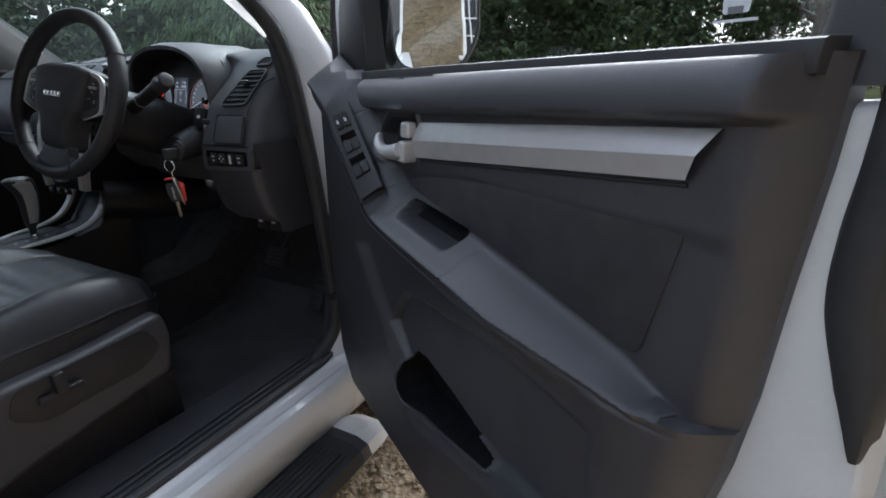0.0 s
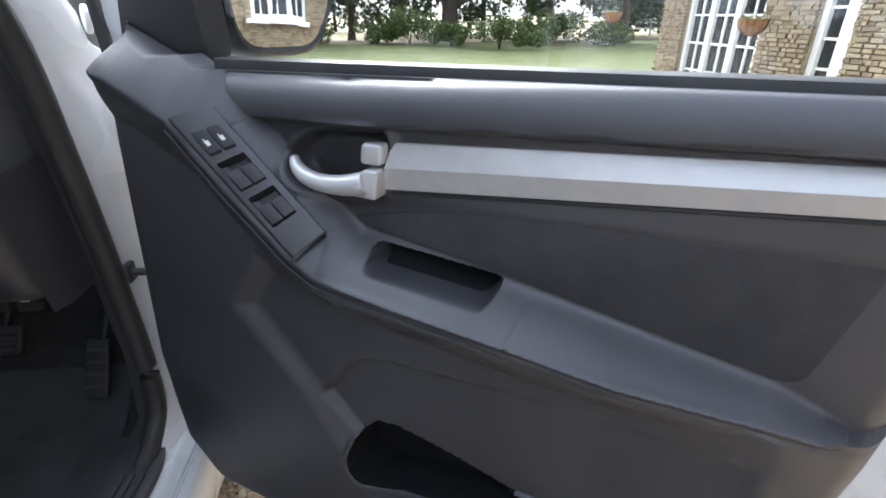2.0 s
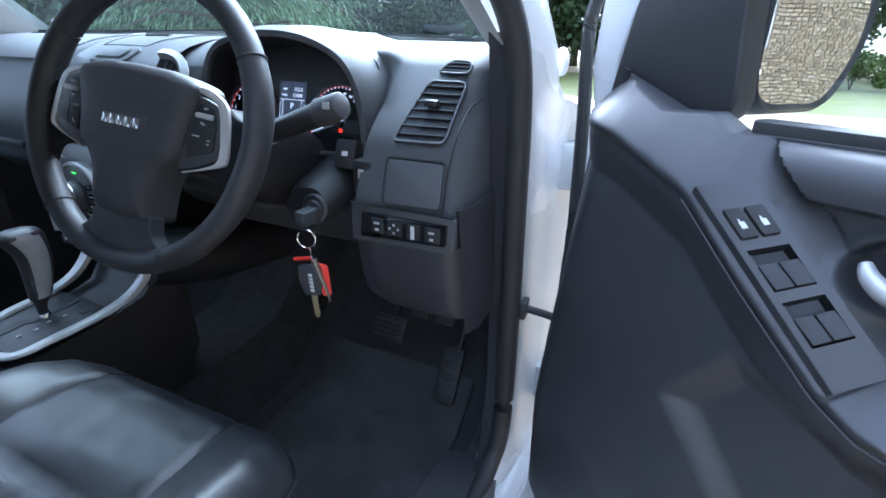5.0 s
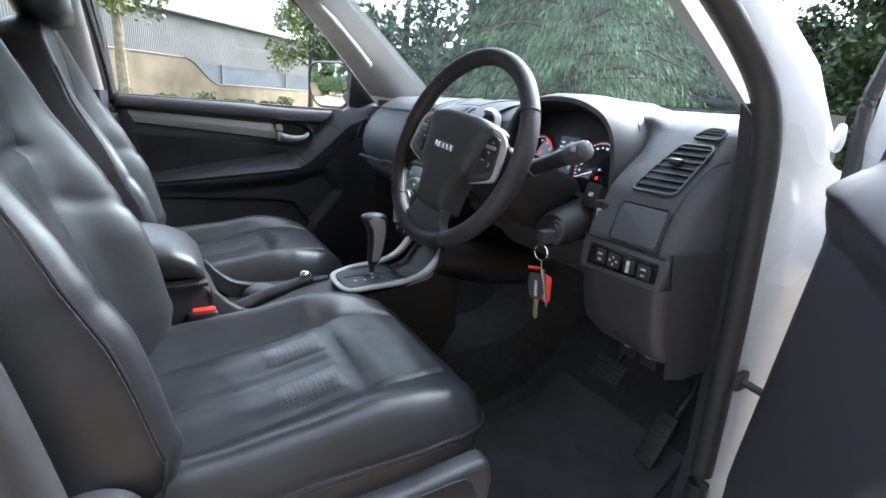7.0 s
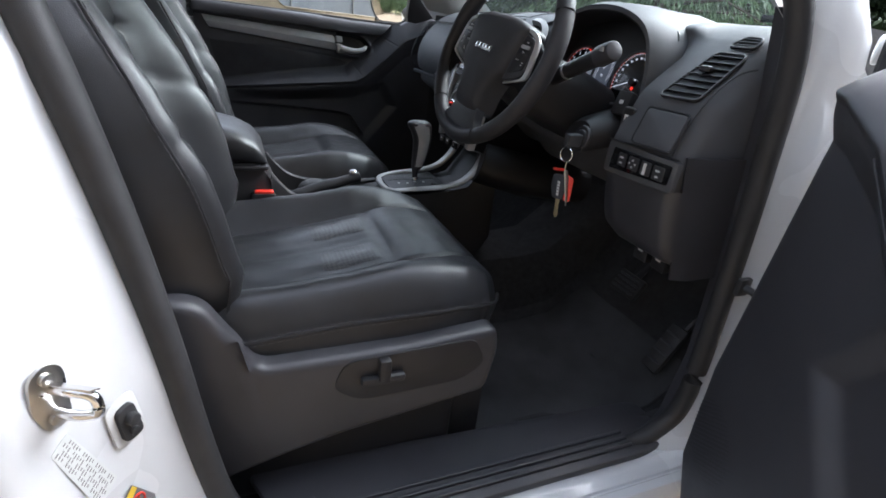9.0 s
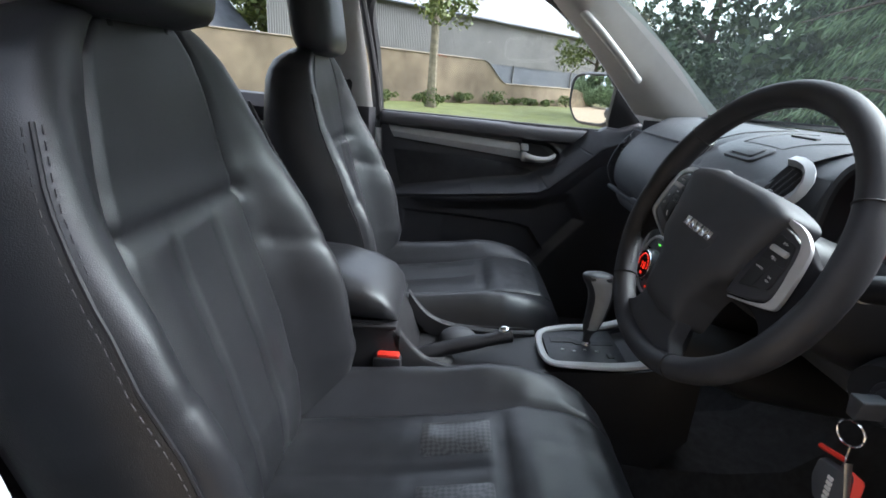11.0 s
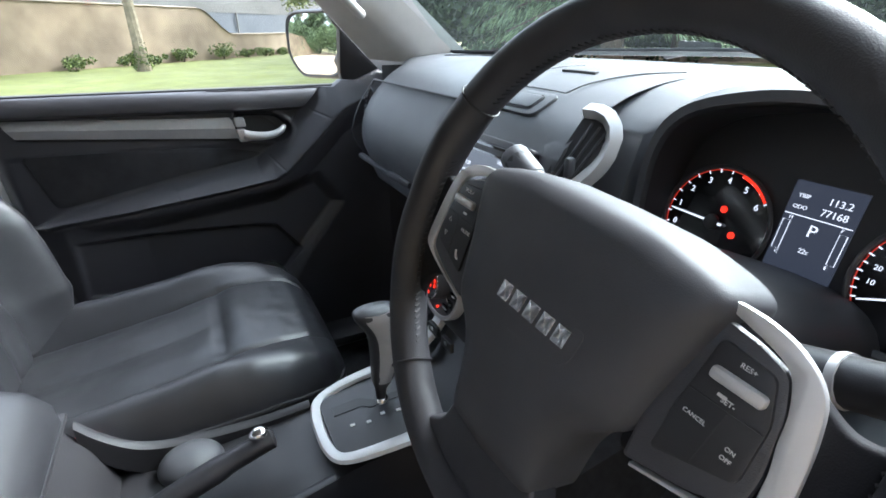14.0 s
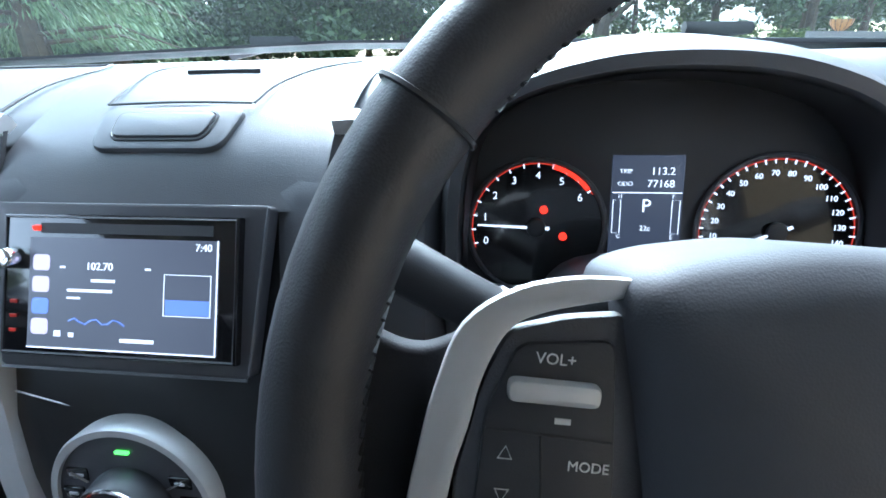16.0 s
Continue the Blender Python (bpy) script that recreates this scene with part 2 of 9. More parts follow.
def merge(bm, t):
    me = bpy.data.meshes.new("tmp")
    t.to_mesh(me)
    t.free()
    bm.from_mesh(me)
    bpy.data.meshes.remove(me)
    return bm


def cyl(bm, p0, p1, r0, r1=None, n=20, bevel=0.0):
    p0, p1 = Vector(p0), Vector(p1)
    q = (p1 - p0).to_track_quat("Z", "Y").to_matrix().to_4x4()
    t = bmesh.new()
    bmesh.ops.create_cone(t, cap_ends=True, segments=n, radius1=r0, radius2=r0 if r1 is None else r1, depth=(p1 - p0).length)
    if bevel:
        rim = [e for e in t.edges if abs(e.verts[0].co.z - e.verts[1].co.z) < 1e-6]
        bmesh.ops.bevel(t, geom=rim, offset=bevel, segments=2, profile=0.5, affect="EDGES")
    bmesh.ops.transform(t, matrix=Matrix.Translation((p0 + p1) / 2) @ q, verts=t.verts)
    return merge(bm, t)


def ball(bm, c, r, s=(1, 1, 1), u=16, v=10):
    t = bmesh.new()
    bmesh.ops.create_uvsphere(t, u_segments=u, v_segments=v, radius=r)
    bmesh.ops.scale(t, vec=s, verts=t.verts)
    bmesh.ops.translate(t, vec=c, verts=t.verts)
    return merge(bm, t)


def loft(bm, rows, around=False, cap=False, along=False):
    """A skin over rows of points. around: each row is a ring; cap: the ends are closed; along: the last row joins the first."""
    vs = [[bm.verts.new(p) for p in row] for row in rows]
    k = len(rows[0])
    for a, b in list(zip(vs, vs[1:])) + ([(vs[-1], vs[0])] if along else []):
        for i in range(k if around else k - 1):
            j = (i + 1) % k
            bm.faces.new((a[i], a[j], b[j], b[i]))
    if cap and around:
        bm.faces.new(vs[0][::-1])
        bm.faces.new(vs[-1])
    return bm


def cr(pts, n, closed=False):
    """n points of a smooth line through the given ones."""
    p = [np.array(q, float) for q in pts]
    m = len(p)
    out = []
    spans = m if closed else m - 1
    for i in range(n):
        f = i / n * spans if closed else i / (n - 1) * spans
        k = min(int(f), spans - 1)
        u = f - k
        if closed:
            a, b, c, d = (p[(k + j - 1) % m] for j in range(4))
        else:
            a, b, c, d = p[max(k - 1, 0)], p[k], p[k + 1], p[min(k + 2, m - 1)]
        out.append(0.5 * (2 * b + (c - a) * u + (2 * a - 5 * b + 4 * c - d) * u * u + (3 * b - a - 3 * c + d) * u**3))
    return out


def tube(bm, pts, r, n=10, closed=False, flat=1.0, up=(0, 0, 1)):
    """A rod along points; r may be a list; flat squashes it along up."""
    P = [Vector(p) for p in pts]
    rows = []
    for i, p in enumerate(P):
        a = P[i - 1] if (i or closed) else p
        b = P[(i + 1) % len(P)] if (i + 1 < len(P) or closed) else p
        t = (b - a).normalized()
        x = t.cross(Vector(up))
        if x.length < 1e-4:
            x = t.cross(Vector((1, 0, 0)))
        x.normalize()
        y = x.cross(t)
        ri = r[i] if isinstance(r, (list, tuple)) else r
        rows.append([p + ri * (math.cos(k * 2 * math.pi / n) * x + flat * math.sin(k * 2 * math.pi / n) * y) for k in range(n)])
    return loft(bm, rows, around=True, cap=not closed, along=closed)


def slab(bm, poly, to3, thick, bevel=0.0, seg=2):
    """A plate: an outline in two numbers, taken into space by to3(a, b, h), h from 0 to thick."""
    t = bmesh.new()
    lo = [t.verts.new(to3(a, b, 0.0)) for a, b in poly]
    hi = [t.verts.new(to3(a, b, thick)) for a, b in poly]
    k = len(poly)
    t.faces.new(lo[::-1])
    top = t.faces.new(hi)
    for i in range(k):
        t.faces.new((lo[i], lo[(i + 1) % k], hi[(i + 1) % k], hi[i]))
    bmesh.ops.recalc_face_normals(t, faces=t.faces)
    if bevel:
        bmesh.ops.bevel(t, geom=list(top.edges), offset=bevel, segments=seg, profile=0.5, affect="EDGES", clamp_overlap=True)
    return merge(bm, t)


def rounded(poly, r, n=4):
    """The outline with its corners rounded."""
    out = []
    k = len(poly)
    for i in range(k):
        p = np.array(poly[i], float)
        a, b = np.array(poly[i - 1], float), np.array(poly[(i + 1) % k], float)
        ra, rb = min(r, 0.45 * np.linalg.norm(a - p)), min(r, 0.45 * np.linalg.norm(b - p))
        s, e = p + (a - p) / np.linalg.norm(a - p) * ra, p + (b - p) / np.linalg.norm(b - p) * rb
        for j in range(n + 1):
            u = j / n
            out.append(tuple((1 - u) ** 2 * s + 2 * u * (1 - u) * p + u * u * e))
    return out


def inside_distance(x, y, poly):
    """Signed distance to an outline, positive inside."""
    x, y = np.asarray(x, float), np.asarray(y, float)
    best = np.full(x.shape, 1e9)
    odd = np.zeros(x.shape, bool)
    for i in range(len(poly)):
        (ax, ay), (bx, by) = poly[i - 1], poly[i]
        dx, dy = bx - ax, by - ay
        u = np.clip(((x - ax) * dx + (y - ay) * dy) / (dx * dx + dy * dy + 1e-12), 0, 1)
        best = np.minimum(best, np.hypot(x - ax - u * dx, y - ay - u * dy))
        cross = ((ay > y) != (by > y)) & (x < (bx - ax) * (y - ay) / (by - ay + 1e-12) + ax)
        odd ^= cross
    return np.where(odd, best, -best)


def step(v, width):
    """0 below -width/2, 1 above width/2, smooth between."""
    u = np.clip(np.asarray(v) / width + 0.5, 0, 1)
    return u * u * (3 - 2 * u)


def write(name, text, size, m, mat, parent, extrude=0.0003, align="CENTER"):
    cu = bpy.data.curves.new("text", "FONT")
    cu.body, cu.size, cu.extrude, cu.align_x, cu.align_y = text, size, extrude, align, "CENTER"
    cu.resolution_u = 3
    tmp = bpy.data.objects.new("text", cu)
    scene.collection.objects.link(tmp)
    me = bpy.data.meshes.new_from_object(tmp.evaluated_get(bpy.context.evaluated_depsgraph_get()))
    bpy.data.objects.remove(tmp)
    me.transform(m)
    me.materials.clear()
    me.materials.append(mat)
    ob = new(name, me)
    ob.parent = parent
    if parent.type == "EMPTY":
        ob.matrix_parent_inverse = Matrix.Translation(-parent.location)
    return ob


def basis(o, x, y, z):
    """The pose with the given origin and axes."""
    m = Matrix((Vector(x), Vector(y), Vector(z))).transposed().to_4x4()
    m.translation = Vector(o)
    return m

# ---- the truck's body ----
body = thing("pickup_body", (0, 0, 0), "white double-cab pickup body standing on gravel", "pickup truck", kind="structure")


def skin(name, rows, mat, parent, thick=0.0, label="", smooth=38):
    """A curved sheet over rows of points, with a thickness to its far side."""
    bm = B()
    loft(bm, rows)
    if thick:
        bmesh.ops.recalc_face_normals(bm, faces=bm.faces)
        bmesh.ops.solidify(bm, geom=bm.faces[:], thickness=thick)
    return part(name, bm, mat, parent, label, smooth)


# floor with its tunnel and toe board
_rows = []
for y, h in ((-1.25, 0.0), (0.2, 0.0), (0.95, 0.0), (1.08, 0.02), (1.22, 0.14), (1.36, 0.36), (1.42, 0.62), (1.42, 0.85)):
    _rows.append([(x, y, min(z + h, 1.2 + 0.05 * z)) for x, z in ((-0.76, 0.51), (-0.72, 0.44), (-0.66, 0.42), (-0.19, 0.42), (-0.14, 0.45), (-0.12, 0.56), (-0.09, 0.6), (0.1, 0.6), (0.13, 0.56), (0.15, 0.45), (0.2, 0.42), (0.66, 0.42), (0.705, 0.44), (0.725, 0.5))])
skin("floor_carpet", _rows, CARPET, body, 0.02, "black carpet on the cab floor")

# sill and scuff plate of the open doorway
_prof = [(0.70, 0.485), (0.76, 0.490), (0.796, 0.491), (0.803, 0.485), (0.815, 0.484), (0.832, 0.4835), (0.835, 0.479), (0.839, 0.479), (0.842, 0.483), (0.858, 0.480), (0.870, 0.466), (0.874, 0.42), (0.866, 0.36), (0.83, 0.31), (0.70, 0.30)]
skin("sill", [[(x, y, z) for x, z in _prof] for y in (-1.4, -0.4, 0.2, 0.6, 0.95, 1.3)], PAINT, body, 0.0, "white painted door sill")
bm = B()
box(bm, (-0.745, 0.55, 0.512), (0.13, 1.0, 0.03), bevel=0.008)
part("left_scuff_plate", bm, DARK, body, "black scuff plate")
skin("left_sill", [[(-x, y, z) for x, z in _prof] for y in (-1.4, 1.3)], PAINT, body)
bm = B()
slab(bm, rounded([(0.62, 0.13), (0.785, 0.20), (0.797, 0.30), (0.797, 0.90), (0.778, 0.985), (0.66, 0.985)], 0.03), lambda a, b, h: (a, b, 0.494 + h), 0.014, 0.005)
scuff = part("scuff_plate", bm, DARK, body, "black ribbed plastic scuff plate")
for x in (0.738, 0.756, 0.774):
    bm = B()
    box(bm, (x, 0.57, 0.5105), (0.007, 0.62, 0.009), bevel=0.0025)
    part("rib", bm, DARK, scuff)
bm = B()
box(bm, (0.745, 0.235, 0.509), (0.07, 0.008, 0.006), bevel=0.002)
part("rib", bm, DARK, scuff)

# the doorway's rear post
YB = lambda z: float(np.interp(z, [0.44, 0.50, 0.59, 0.71, 0.90, 1.07, 1.2, 1.45, 1.7], [0.25, 0.15, 0.105, 0.083, 0.058, 0.027, 0.0, -0.05, -0.10]))
XB = lambda z: float(np.interp(z, [0.4, 1.2, 1.7], [0.765, 0.757, 0.66]))
_rows = []
for z in (0.46, 0.49, 0.53, 0.58, 0.64, 0.70, 0.8, 0.9, 1.0, 1.1, 1.2, 1.35, 1.5, 1.66):
    y, x = YB(z), XB(z)
    k = 1.0 if z > 0.6 else max(0.0, (z - 0.44) / 0.16)
    yo = y if z > 0.92 else 0.0555 + (y - 0.0555) * float(np.interp(z, [0.46, 0.62], [1.0, 0.0]))
    _rows.append([(x - 0.03, y + 0.012, z), (x, y - 0.006, z), (x + 0.03, yo - 0.035 * k, z), (x + 0.085, yo - 0.078 * k, z), (x + 0.118, yo - 0.10 * k, z), (x + 0.132, y - 0.125, z), (x + 0.135, y - 0.17, z), (x + 0.128, y - 0.24, z), (x + 0.10, y - 0.30, z), (x + 0.02, y - 0.34, z)])
skin("b_pillar", _rows, PAINT, body, 0.0, "white painted door post", 60)
# the front post
YA = lambda z: float(np.interp(z, [0.45, 0.505, 0.58, 0.77, 0.95, 1.09, 1.31, 1.40, 1.55], [0.90, 0.945, 0.998, 0.995, 0.975, 0.962, 0.92, 0.87, 0.70]))
_rows = []
for z in (0.46, 0.5, 0.54, 0.58, 0.64, 0.77, 0.9, 1.0, 1.1, 1.17, 1.2, 1.24, 1.27, 1.31, 1.36, 1.40, 1.45, 1.50, 1.56, 1.62, 1.67):
    y = YA(z) if z < 1.55 else 0.70 - 1.7 * (z - 1.55)
    k = float(step(1.225 - z, 0.09))
    low = [(0.766, y - 0.005), (0.775, y - 0.010), (0.785, y), (0.797, y + 0.03), (0.806, y + 0.12), (0.812, y + 0.21), (0.83, y + 0.245), (0.875, y + 0.255), (0.90, 1.27), (0.912, 1.45)]
    up = [(0.766, y - 0.005), (0.775, y - 0.010), (0.785, y), (0.797, y + 0.03), (0.803, y + 0.07), (0.806, y + 0.10), (0.803, y + 0.13), (0.785, y + 0.155), (0.765, y + 0.165), (0.74, y + 0.165)]
    lean = float(np.interp(z, [1.30, 1.41, 1.55, 1.67], [0.0, 0.024, 0.077, 0.122]))
    _rows.append([(p[0] * k + q[0] * (1 - k) - lean, p[1] * k + q[1] * (1 - k), z) for p, q in zip(low, up)])
skin("a_pillar_post", _rows, PAINT, body, 0.0, "white painted front door post", 60)
for z in (1.12, 0.64):
    bm = B()
    box(bm, (0.825, 1.15, z), (0.05, 0.07, 0.085), bevel=0.01)
    cyl(bm, (0.80, 1.13, z + 0.025), (0.79, 1.125, z + 0.025), 0.012, bevel=0.002)
    cyl(bm, (0.80, 1.13, z - 0.025), (0.79, 1.125, z - 0.025), 0.012, bevel=0.002)
    cyl(bm, (0.86, 1.12, z - 0.05), (0.86, 1.12, z + 0.05), 0.011)
    part("door_hinge", bm, PAINT, body, "white painted door hinge")
bm = B()
cyl(bm, (0.803, 1.08, 1.30), (0.796, 1.075, 1.30), 0.022, bevel=0.003)
part("plug", bm, PAINT_DULL, body)

# rubber seal round the doorway
_pts = [(0.70, -0.085, 1.52), (0.745, -0.01, 1.25), (0.752, 0.03, 1.07), (0.752, 0.058, 0.90), (0.752, 0.083, 0.71), (0.752, 0.107, 0.59), (0.755, 0.145, 0.53), (0.758, 0.22, 0.495), (0.76, 0.35, 0.484), (0.76, 0.70, 0.484), (0.76, 0.88, 0.494), (0.768, 0.953, 0.535), (0.775, 0.985, 0.60), (0.776, 0.985, 0.76), (0.777, 0.955, 1.08), (0.776, 0.918, 1.30), (0.752, 0.86, 1.41), (0.70, 0.70, 1.55), (0.66, 0.52, 1.655), (0.64, 0.30, 1.70), (0.645, 0.05, 1.69), (0.67, -0.06, 1.62)]
bm = B()
tube(bm, cr(_pts, 150, True), 0.019, 10, True)
part("door_seal", bm, RUBBER, body, "black rubber door seal")
# kick panel between the dash end and the seal
skin("kick_panel", [[(0.772, YA(z) - 0.006, z), (0.735, YA(z) + 0.002, z), (0.728, YA(z) + 0.05, z), (0.70, YA(z) + 0.16, z), (0.69, 1.35, z)] for z in (0.44, 0.55, 0.7, 0.9, 1.0, 1.2, 1.34)], DARK, body)
skin("left_kick_panel", [[(-0.74, 0.93, z), (-0.72, 1.05, z), (-0.70, 1.35, z)] for z in (0.44, 0.7, 1.0, 1.3)], DARK, body)

# screen posts with their inner trim
for s in (1, -1):
    rows, outer = [], []
    for f in np.linspace(-0.375, 1, 12):
        a = np.array([0.705, 1.135, 1.325]) * (1 - f) + np.array([0.575, 0.665, 1.675]) * f
        b = np.array([0.765, 0.905, 1.315]) * (1 - f) + np.array([0.635, 0.52, 1.655]) * f
        if f > 0.05:
            b[2] += 0.012 * math.sin(f * math.pi)
        mid = (a + b) / 2 + np.array([-0.028, -0.006, -0.012])
        q1, q2 = a * 0.7 + b * 0.3 + np.array([-0.022, -0.005, -0.006]), a * 0.3 + b * 0.7 + np.array([-0.022, -0.005, -0.01])
        if f > -0.01:
            rows.append([(s * p[0], p[1], p[2]) for p in (a, q1, mid, q2, b)])
        outer.append([(s * p[0], p[1], p[2]) for p in (a + np.array([0.03, 0.03, 0.02]), (a + b) / 2 + np.array([0.055, 0.03, 0.03]), b + np.array([0.03, -0.005, 0.012]))])
    skin("pillar_trim", rows, PILLAR, body, 0.0, "light grey windscreen pillar trim")
    if s < 0:
        skin("windscreen_pillar", outer, PAINT, body)
# windscreen, roof lining and roof
_base = lambda x: (x, 1.32 - 0.38 * abs(x) ** 2, 1.335 - 0.02 * abs(x))
_head = lambda x: (x * 0.83, 0.79 - 0.30 * abs(x) ** 2, 1.705 - 0.055 * abs(x) ** 2)
_xs = np.linspace(-0.715, 0.715, 13)
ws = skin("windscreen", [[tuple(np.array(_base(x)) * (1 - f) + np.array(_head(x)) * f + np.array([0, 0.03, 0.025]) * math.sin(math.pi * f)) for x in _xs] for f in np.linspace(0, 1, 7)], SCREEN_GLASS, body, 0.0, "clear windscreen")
ws.visible_shadow = False
skin("screen_surround", [[tuple(np.array(_base(x)) + np.array([0, 0.02, 0.002])) for x in _xs], [tuple(np.array(_base(x)) + np.array([0, -0.012, 0.012])) for x in _xs]], RUBBER, body, 0.004)
_rows = []
for y, z in ((0.0, 0.0), (0.3, 0.0), (0.6, 0.0), (0.9, -0.01), (1.9, -0.06)):
    _rows.append([(x * 0.83, 0.79 - 0.30 * abs(x) ** 2 - y, 1.70 - 0.06 * abs(x) ** 2 + z - (0.02 if y == 0 else 0)) for x in np.linspace(-0.75, 0.75, 11)])
skin("roof_lining", _rows, HEADLINER, body, 0.0, "light grey roof lining")
skin("roof", [[(p[0] * 1.1, p[1], p[2] + 0.045) for p in r] for r in _rows], PAINT, body)
for s in (1, -1):
    skin("roof_rail", [[(s * 0.615, y, 1.665 + h), (s * 0.64, y, 1.645 + h), (s * 0.675, y, 1.65 + h), (s * 0.69, y, 1.70 + h)] for y, h in ((0.6, 0), (0.2, 0.005), (-0.3, 0.0), (-1.2, -0.05))], PILLAR, body)
# far middle post
skin("b_pillar_trim", [[(-0.79 + f * 0.14, 0.012 - 0.04 * f, 1.27 + 0.39 * f), (-0.775 + f * 0.14, -0.005 - 0.04 * f, 1.27 + 0.39 * f), (-0.77 + f * 0.14, -0.06 - 0.05 * f, 1.27 + 0.39 * f), (-0.79 + f * 0.14, -0.13 - 0.06 * f, 1.27 + 0.39 * f), (-0.84 + f * 0.14, -0.14 - 0.06 * f, 1.27 + 0.39 * f)] for f in (0, 0.3, 0.7, 1)], PILLAR, body, 0.0, "light grey middle pillar trim")
skin("b_pillar_lower_trim", [[(-0.80, 0.02, z), (-0.775, 0.0, z), (-0.77, -0.08, z), (-0.80, -0.15, z)] for z in (0.45, 0.8, 1.27)], DARK, body)
bm = B()
tube(bm, cr([(-0.815, 0.025, 1.20), (-0.81, 0.024, 1.30), (-0.75, 0.0, 1.48), (-0.68, -0.03, 1.66)], 12), 0.013, 8)
part("window_seal", bm, RUBBER, body)
bm = B()
box(bm, (-0.755, -0.07, 1.38), (0.03, 0.035, 0.10), bevel=0.008)
tube(bm, [(-0.745, -0.07, 1.36), (-0.735, -0.09, 1.2), (-0.74, -0.12, 0.9), (-0.75, -0.12, 0.6)], 0.02, 6, flat=0.15, up=(1, 0, 0))
part("seat_belt", bm, RUBBER, body, "black seat belt with its guide")
# rear of the cab
skin("rear_cab_wall", [[(x, -1.22 - 0.08 * z, z) for z in (0.42, 0.9, 1.3, 1.66)] for x in (-0.74, -0.3, 0.3, 0.74)], CLOTH, body, 0.03)
skin("rear_right_side", [[(0.90, y, z) for z in (0.46, 0.9, 1.25)] + [(0.70, y, 1.66)] for y in (-0.30, -0.8, -1.3)], PAINT, body, 0.03)
# bonnet, wings and bed close the body outside the doors
_rows = []
for y, z, w in ((1.34, 1.27, 0.80), (1.5, 1.25, 0.84), (1.9, 1.19, 0.83), (2.25, 1.10, 0.80), (2.38, 1.0, 0.76)):
    _rows.append([(x * w, y - 0.12 * abs(x) ** 2, z - 0.05 * abs(x) ** 3) for x in np.linspace(-1, 1, 11)])
skin("bonnet", _rows, PAINT, body, 0.0, "white bonnet")
for s in (1, -1):
    skin("wing", [[(s * 0.80, y, z), (s * 0.90, y, z - 0.05), (s * 0.92, y, z - 0.3), (s * 0.9, y, 0.55 if k else 0.75), (s * 0.86, y, 0.5 if k else 0.74)] for y, z, k in ((1.27, 1.22, 1), (1.5, 1.2, 1), (1.6, 1.18, 0), (2.1, 1.12, 0), (2.3, 1.0, 1))], PAINT, body)
    skin("bed_side", [[(s * 0.90, y, z) for z in (0.5, 0.8, 1.22)] + [(s * 0.84, y, 1.24), (s * 0.82, y, 0.7)] for y in (-1.32, -2.0, -2.8)], PAINT, body)
skin("front_panel", [[(x, 2.36 - 0.1 * abs(x), z) for x in np.linspace(-0.85, 0.85, 7)] for z in (0.4, 0.7, 1.0)], PAINT, body)
skin("tailgate", [[(x, -2.8, z) for x in (-0.85, 0.85)] for z in (0.5, 1.22)], PAINT, body, 0.04)
skin("bed_floor", [[(x, y, 0.72) for x in (-0.84, 0.84)] for y in (-2.8, -1.32)], RUBBER, body, 0.03)
for s in (1, -1):
    for y in (1.85, -1.95):
        bm = B()
        cyl(bm, (s * 0.66, y, 0.38), (s * 0.89, y, 0.38), 0.38, n=36, bevel=0.04)
        w = part("wheel", bm, RUBBER, body, "black tyre")
        bm = B()
        cyl(bm, (s * 0.87, y, 0.38), (s * 0.895, y, 0.38), 0.22, n=24, bevel=0.02)
        part("rim", bm, SILVER, w)
# wipers
for x0, x1 in ((-0.62, 0.02), (0.10, 0.68)):
    bm = B()
    tube(bm, [(x, 1.375 - 0.38 * x * x, 1.342 - 0.02 * abs(x)) for x in np.linspace(x0, x1, 12)], 0.006, 6)
    tube(bm, [((x0 + x1) / 2 + 0.06, 1.42 - 0.38 * x0 * x1, 1.325), (x1 - 0.12, 1.40 - 0.38 * x1 * x1, 1.348), (x1 - 0.2, 1.39 - 0.38 * x1 * x1, 1.350)], 0.008, 6)
    part("wiper", bm, RUBBER, body, "black windscreen wiper")

# fittings of the rear post: striker, switch, labels, hinge
_jx, _jn = np.array([0.76, -0.65, 0.0]), np.array([0.65, 0.76, 0.0])


def J(a, z, h):
    """a across the post's face, z the height, h off the face."""
    return Vector(np.array([0.843, -0.021, 0.0]) + _jx * a + _jn * (h + 0.001) + np.array([0, 0, z]))


bm = B()
slab(bm, rounded([(-0.008, 0.872), (0.016, 0.870), (0.026, 0.90), (0.022, 0.935), (0.006, 0.945), (-0.010, 0.935)], 0.010), J, 0.004, 0.0012)
for z in (0.884, 0.930):
    cyl(bm, J(0.008, z, 0.003), J(0.008, z, 0.009), 0.0065, bevel=0.001)
st = part("door_striker", bm, STEEL, body, "bright zinc-plated door striker", 30)
bm = B()
tube(bm, [J(*p) for p in cr([(0.006, 0.918, 0.003), (0.002, 0.919, 0.025), (-0.004, 0.916, 0.043), (-0.005, 0.905, 0.047), (-0.004, 0.894, 0.043), (0.002, 0.890, 0.025), (0.006, 0.890, 0.003)], 24)], 0.0052, 10)
slab(bm, [(0.002, 0.922), (0.012, 0.926), (0.012, 0.9275), (0.002, 0.9235)], lambda a, b, h: J(a - 0.25 * h, b, h + 0.003), 0.045)
part("loop", bm, CHROME, st)
bm = B()
slab(bm, rounded([(-0.083, 0.79), (-0.043, 0.786), (-0.036, 0.85), (-0.072, 0.858)], 0.012), J, 0.002, 0.0015)
part("switch_recess", bm, PAINT_DULL, body)
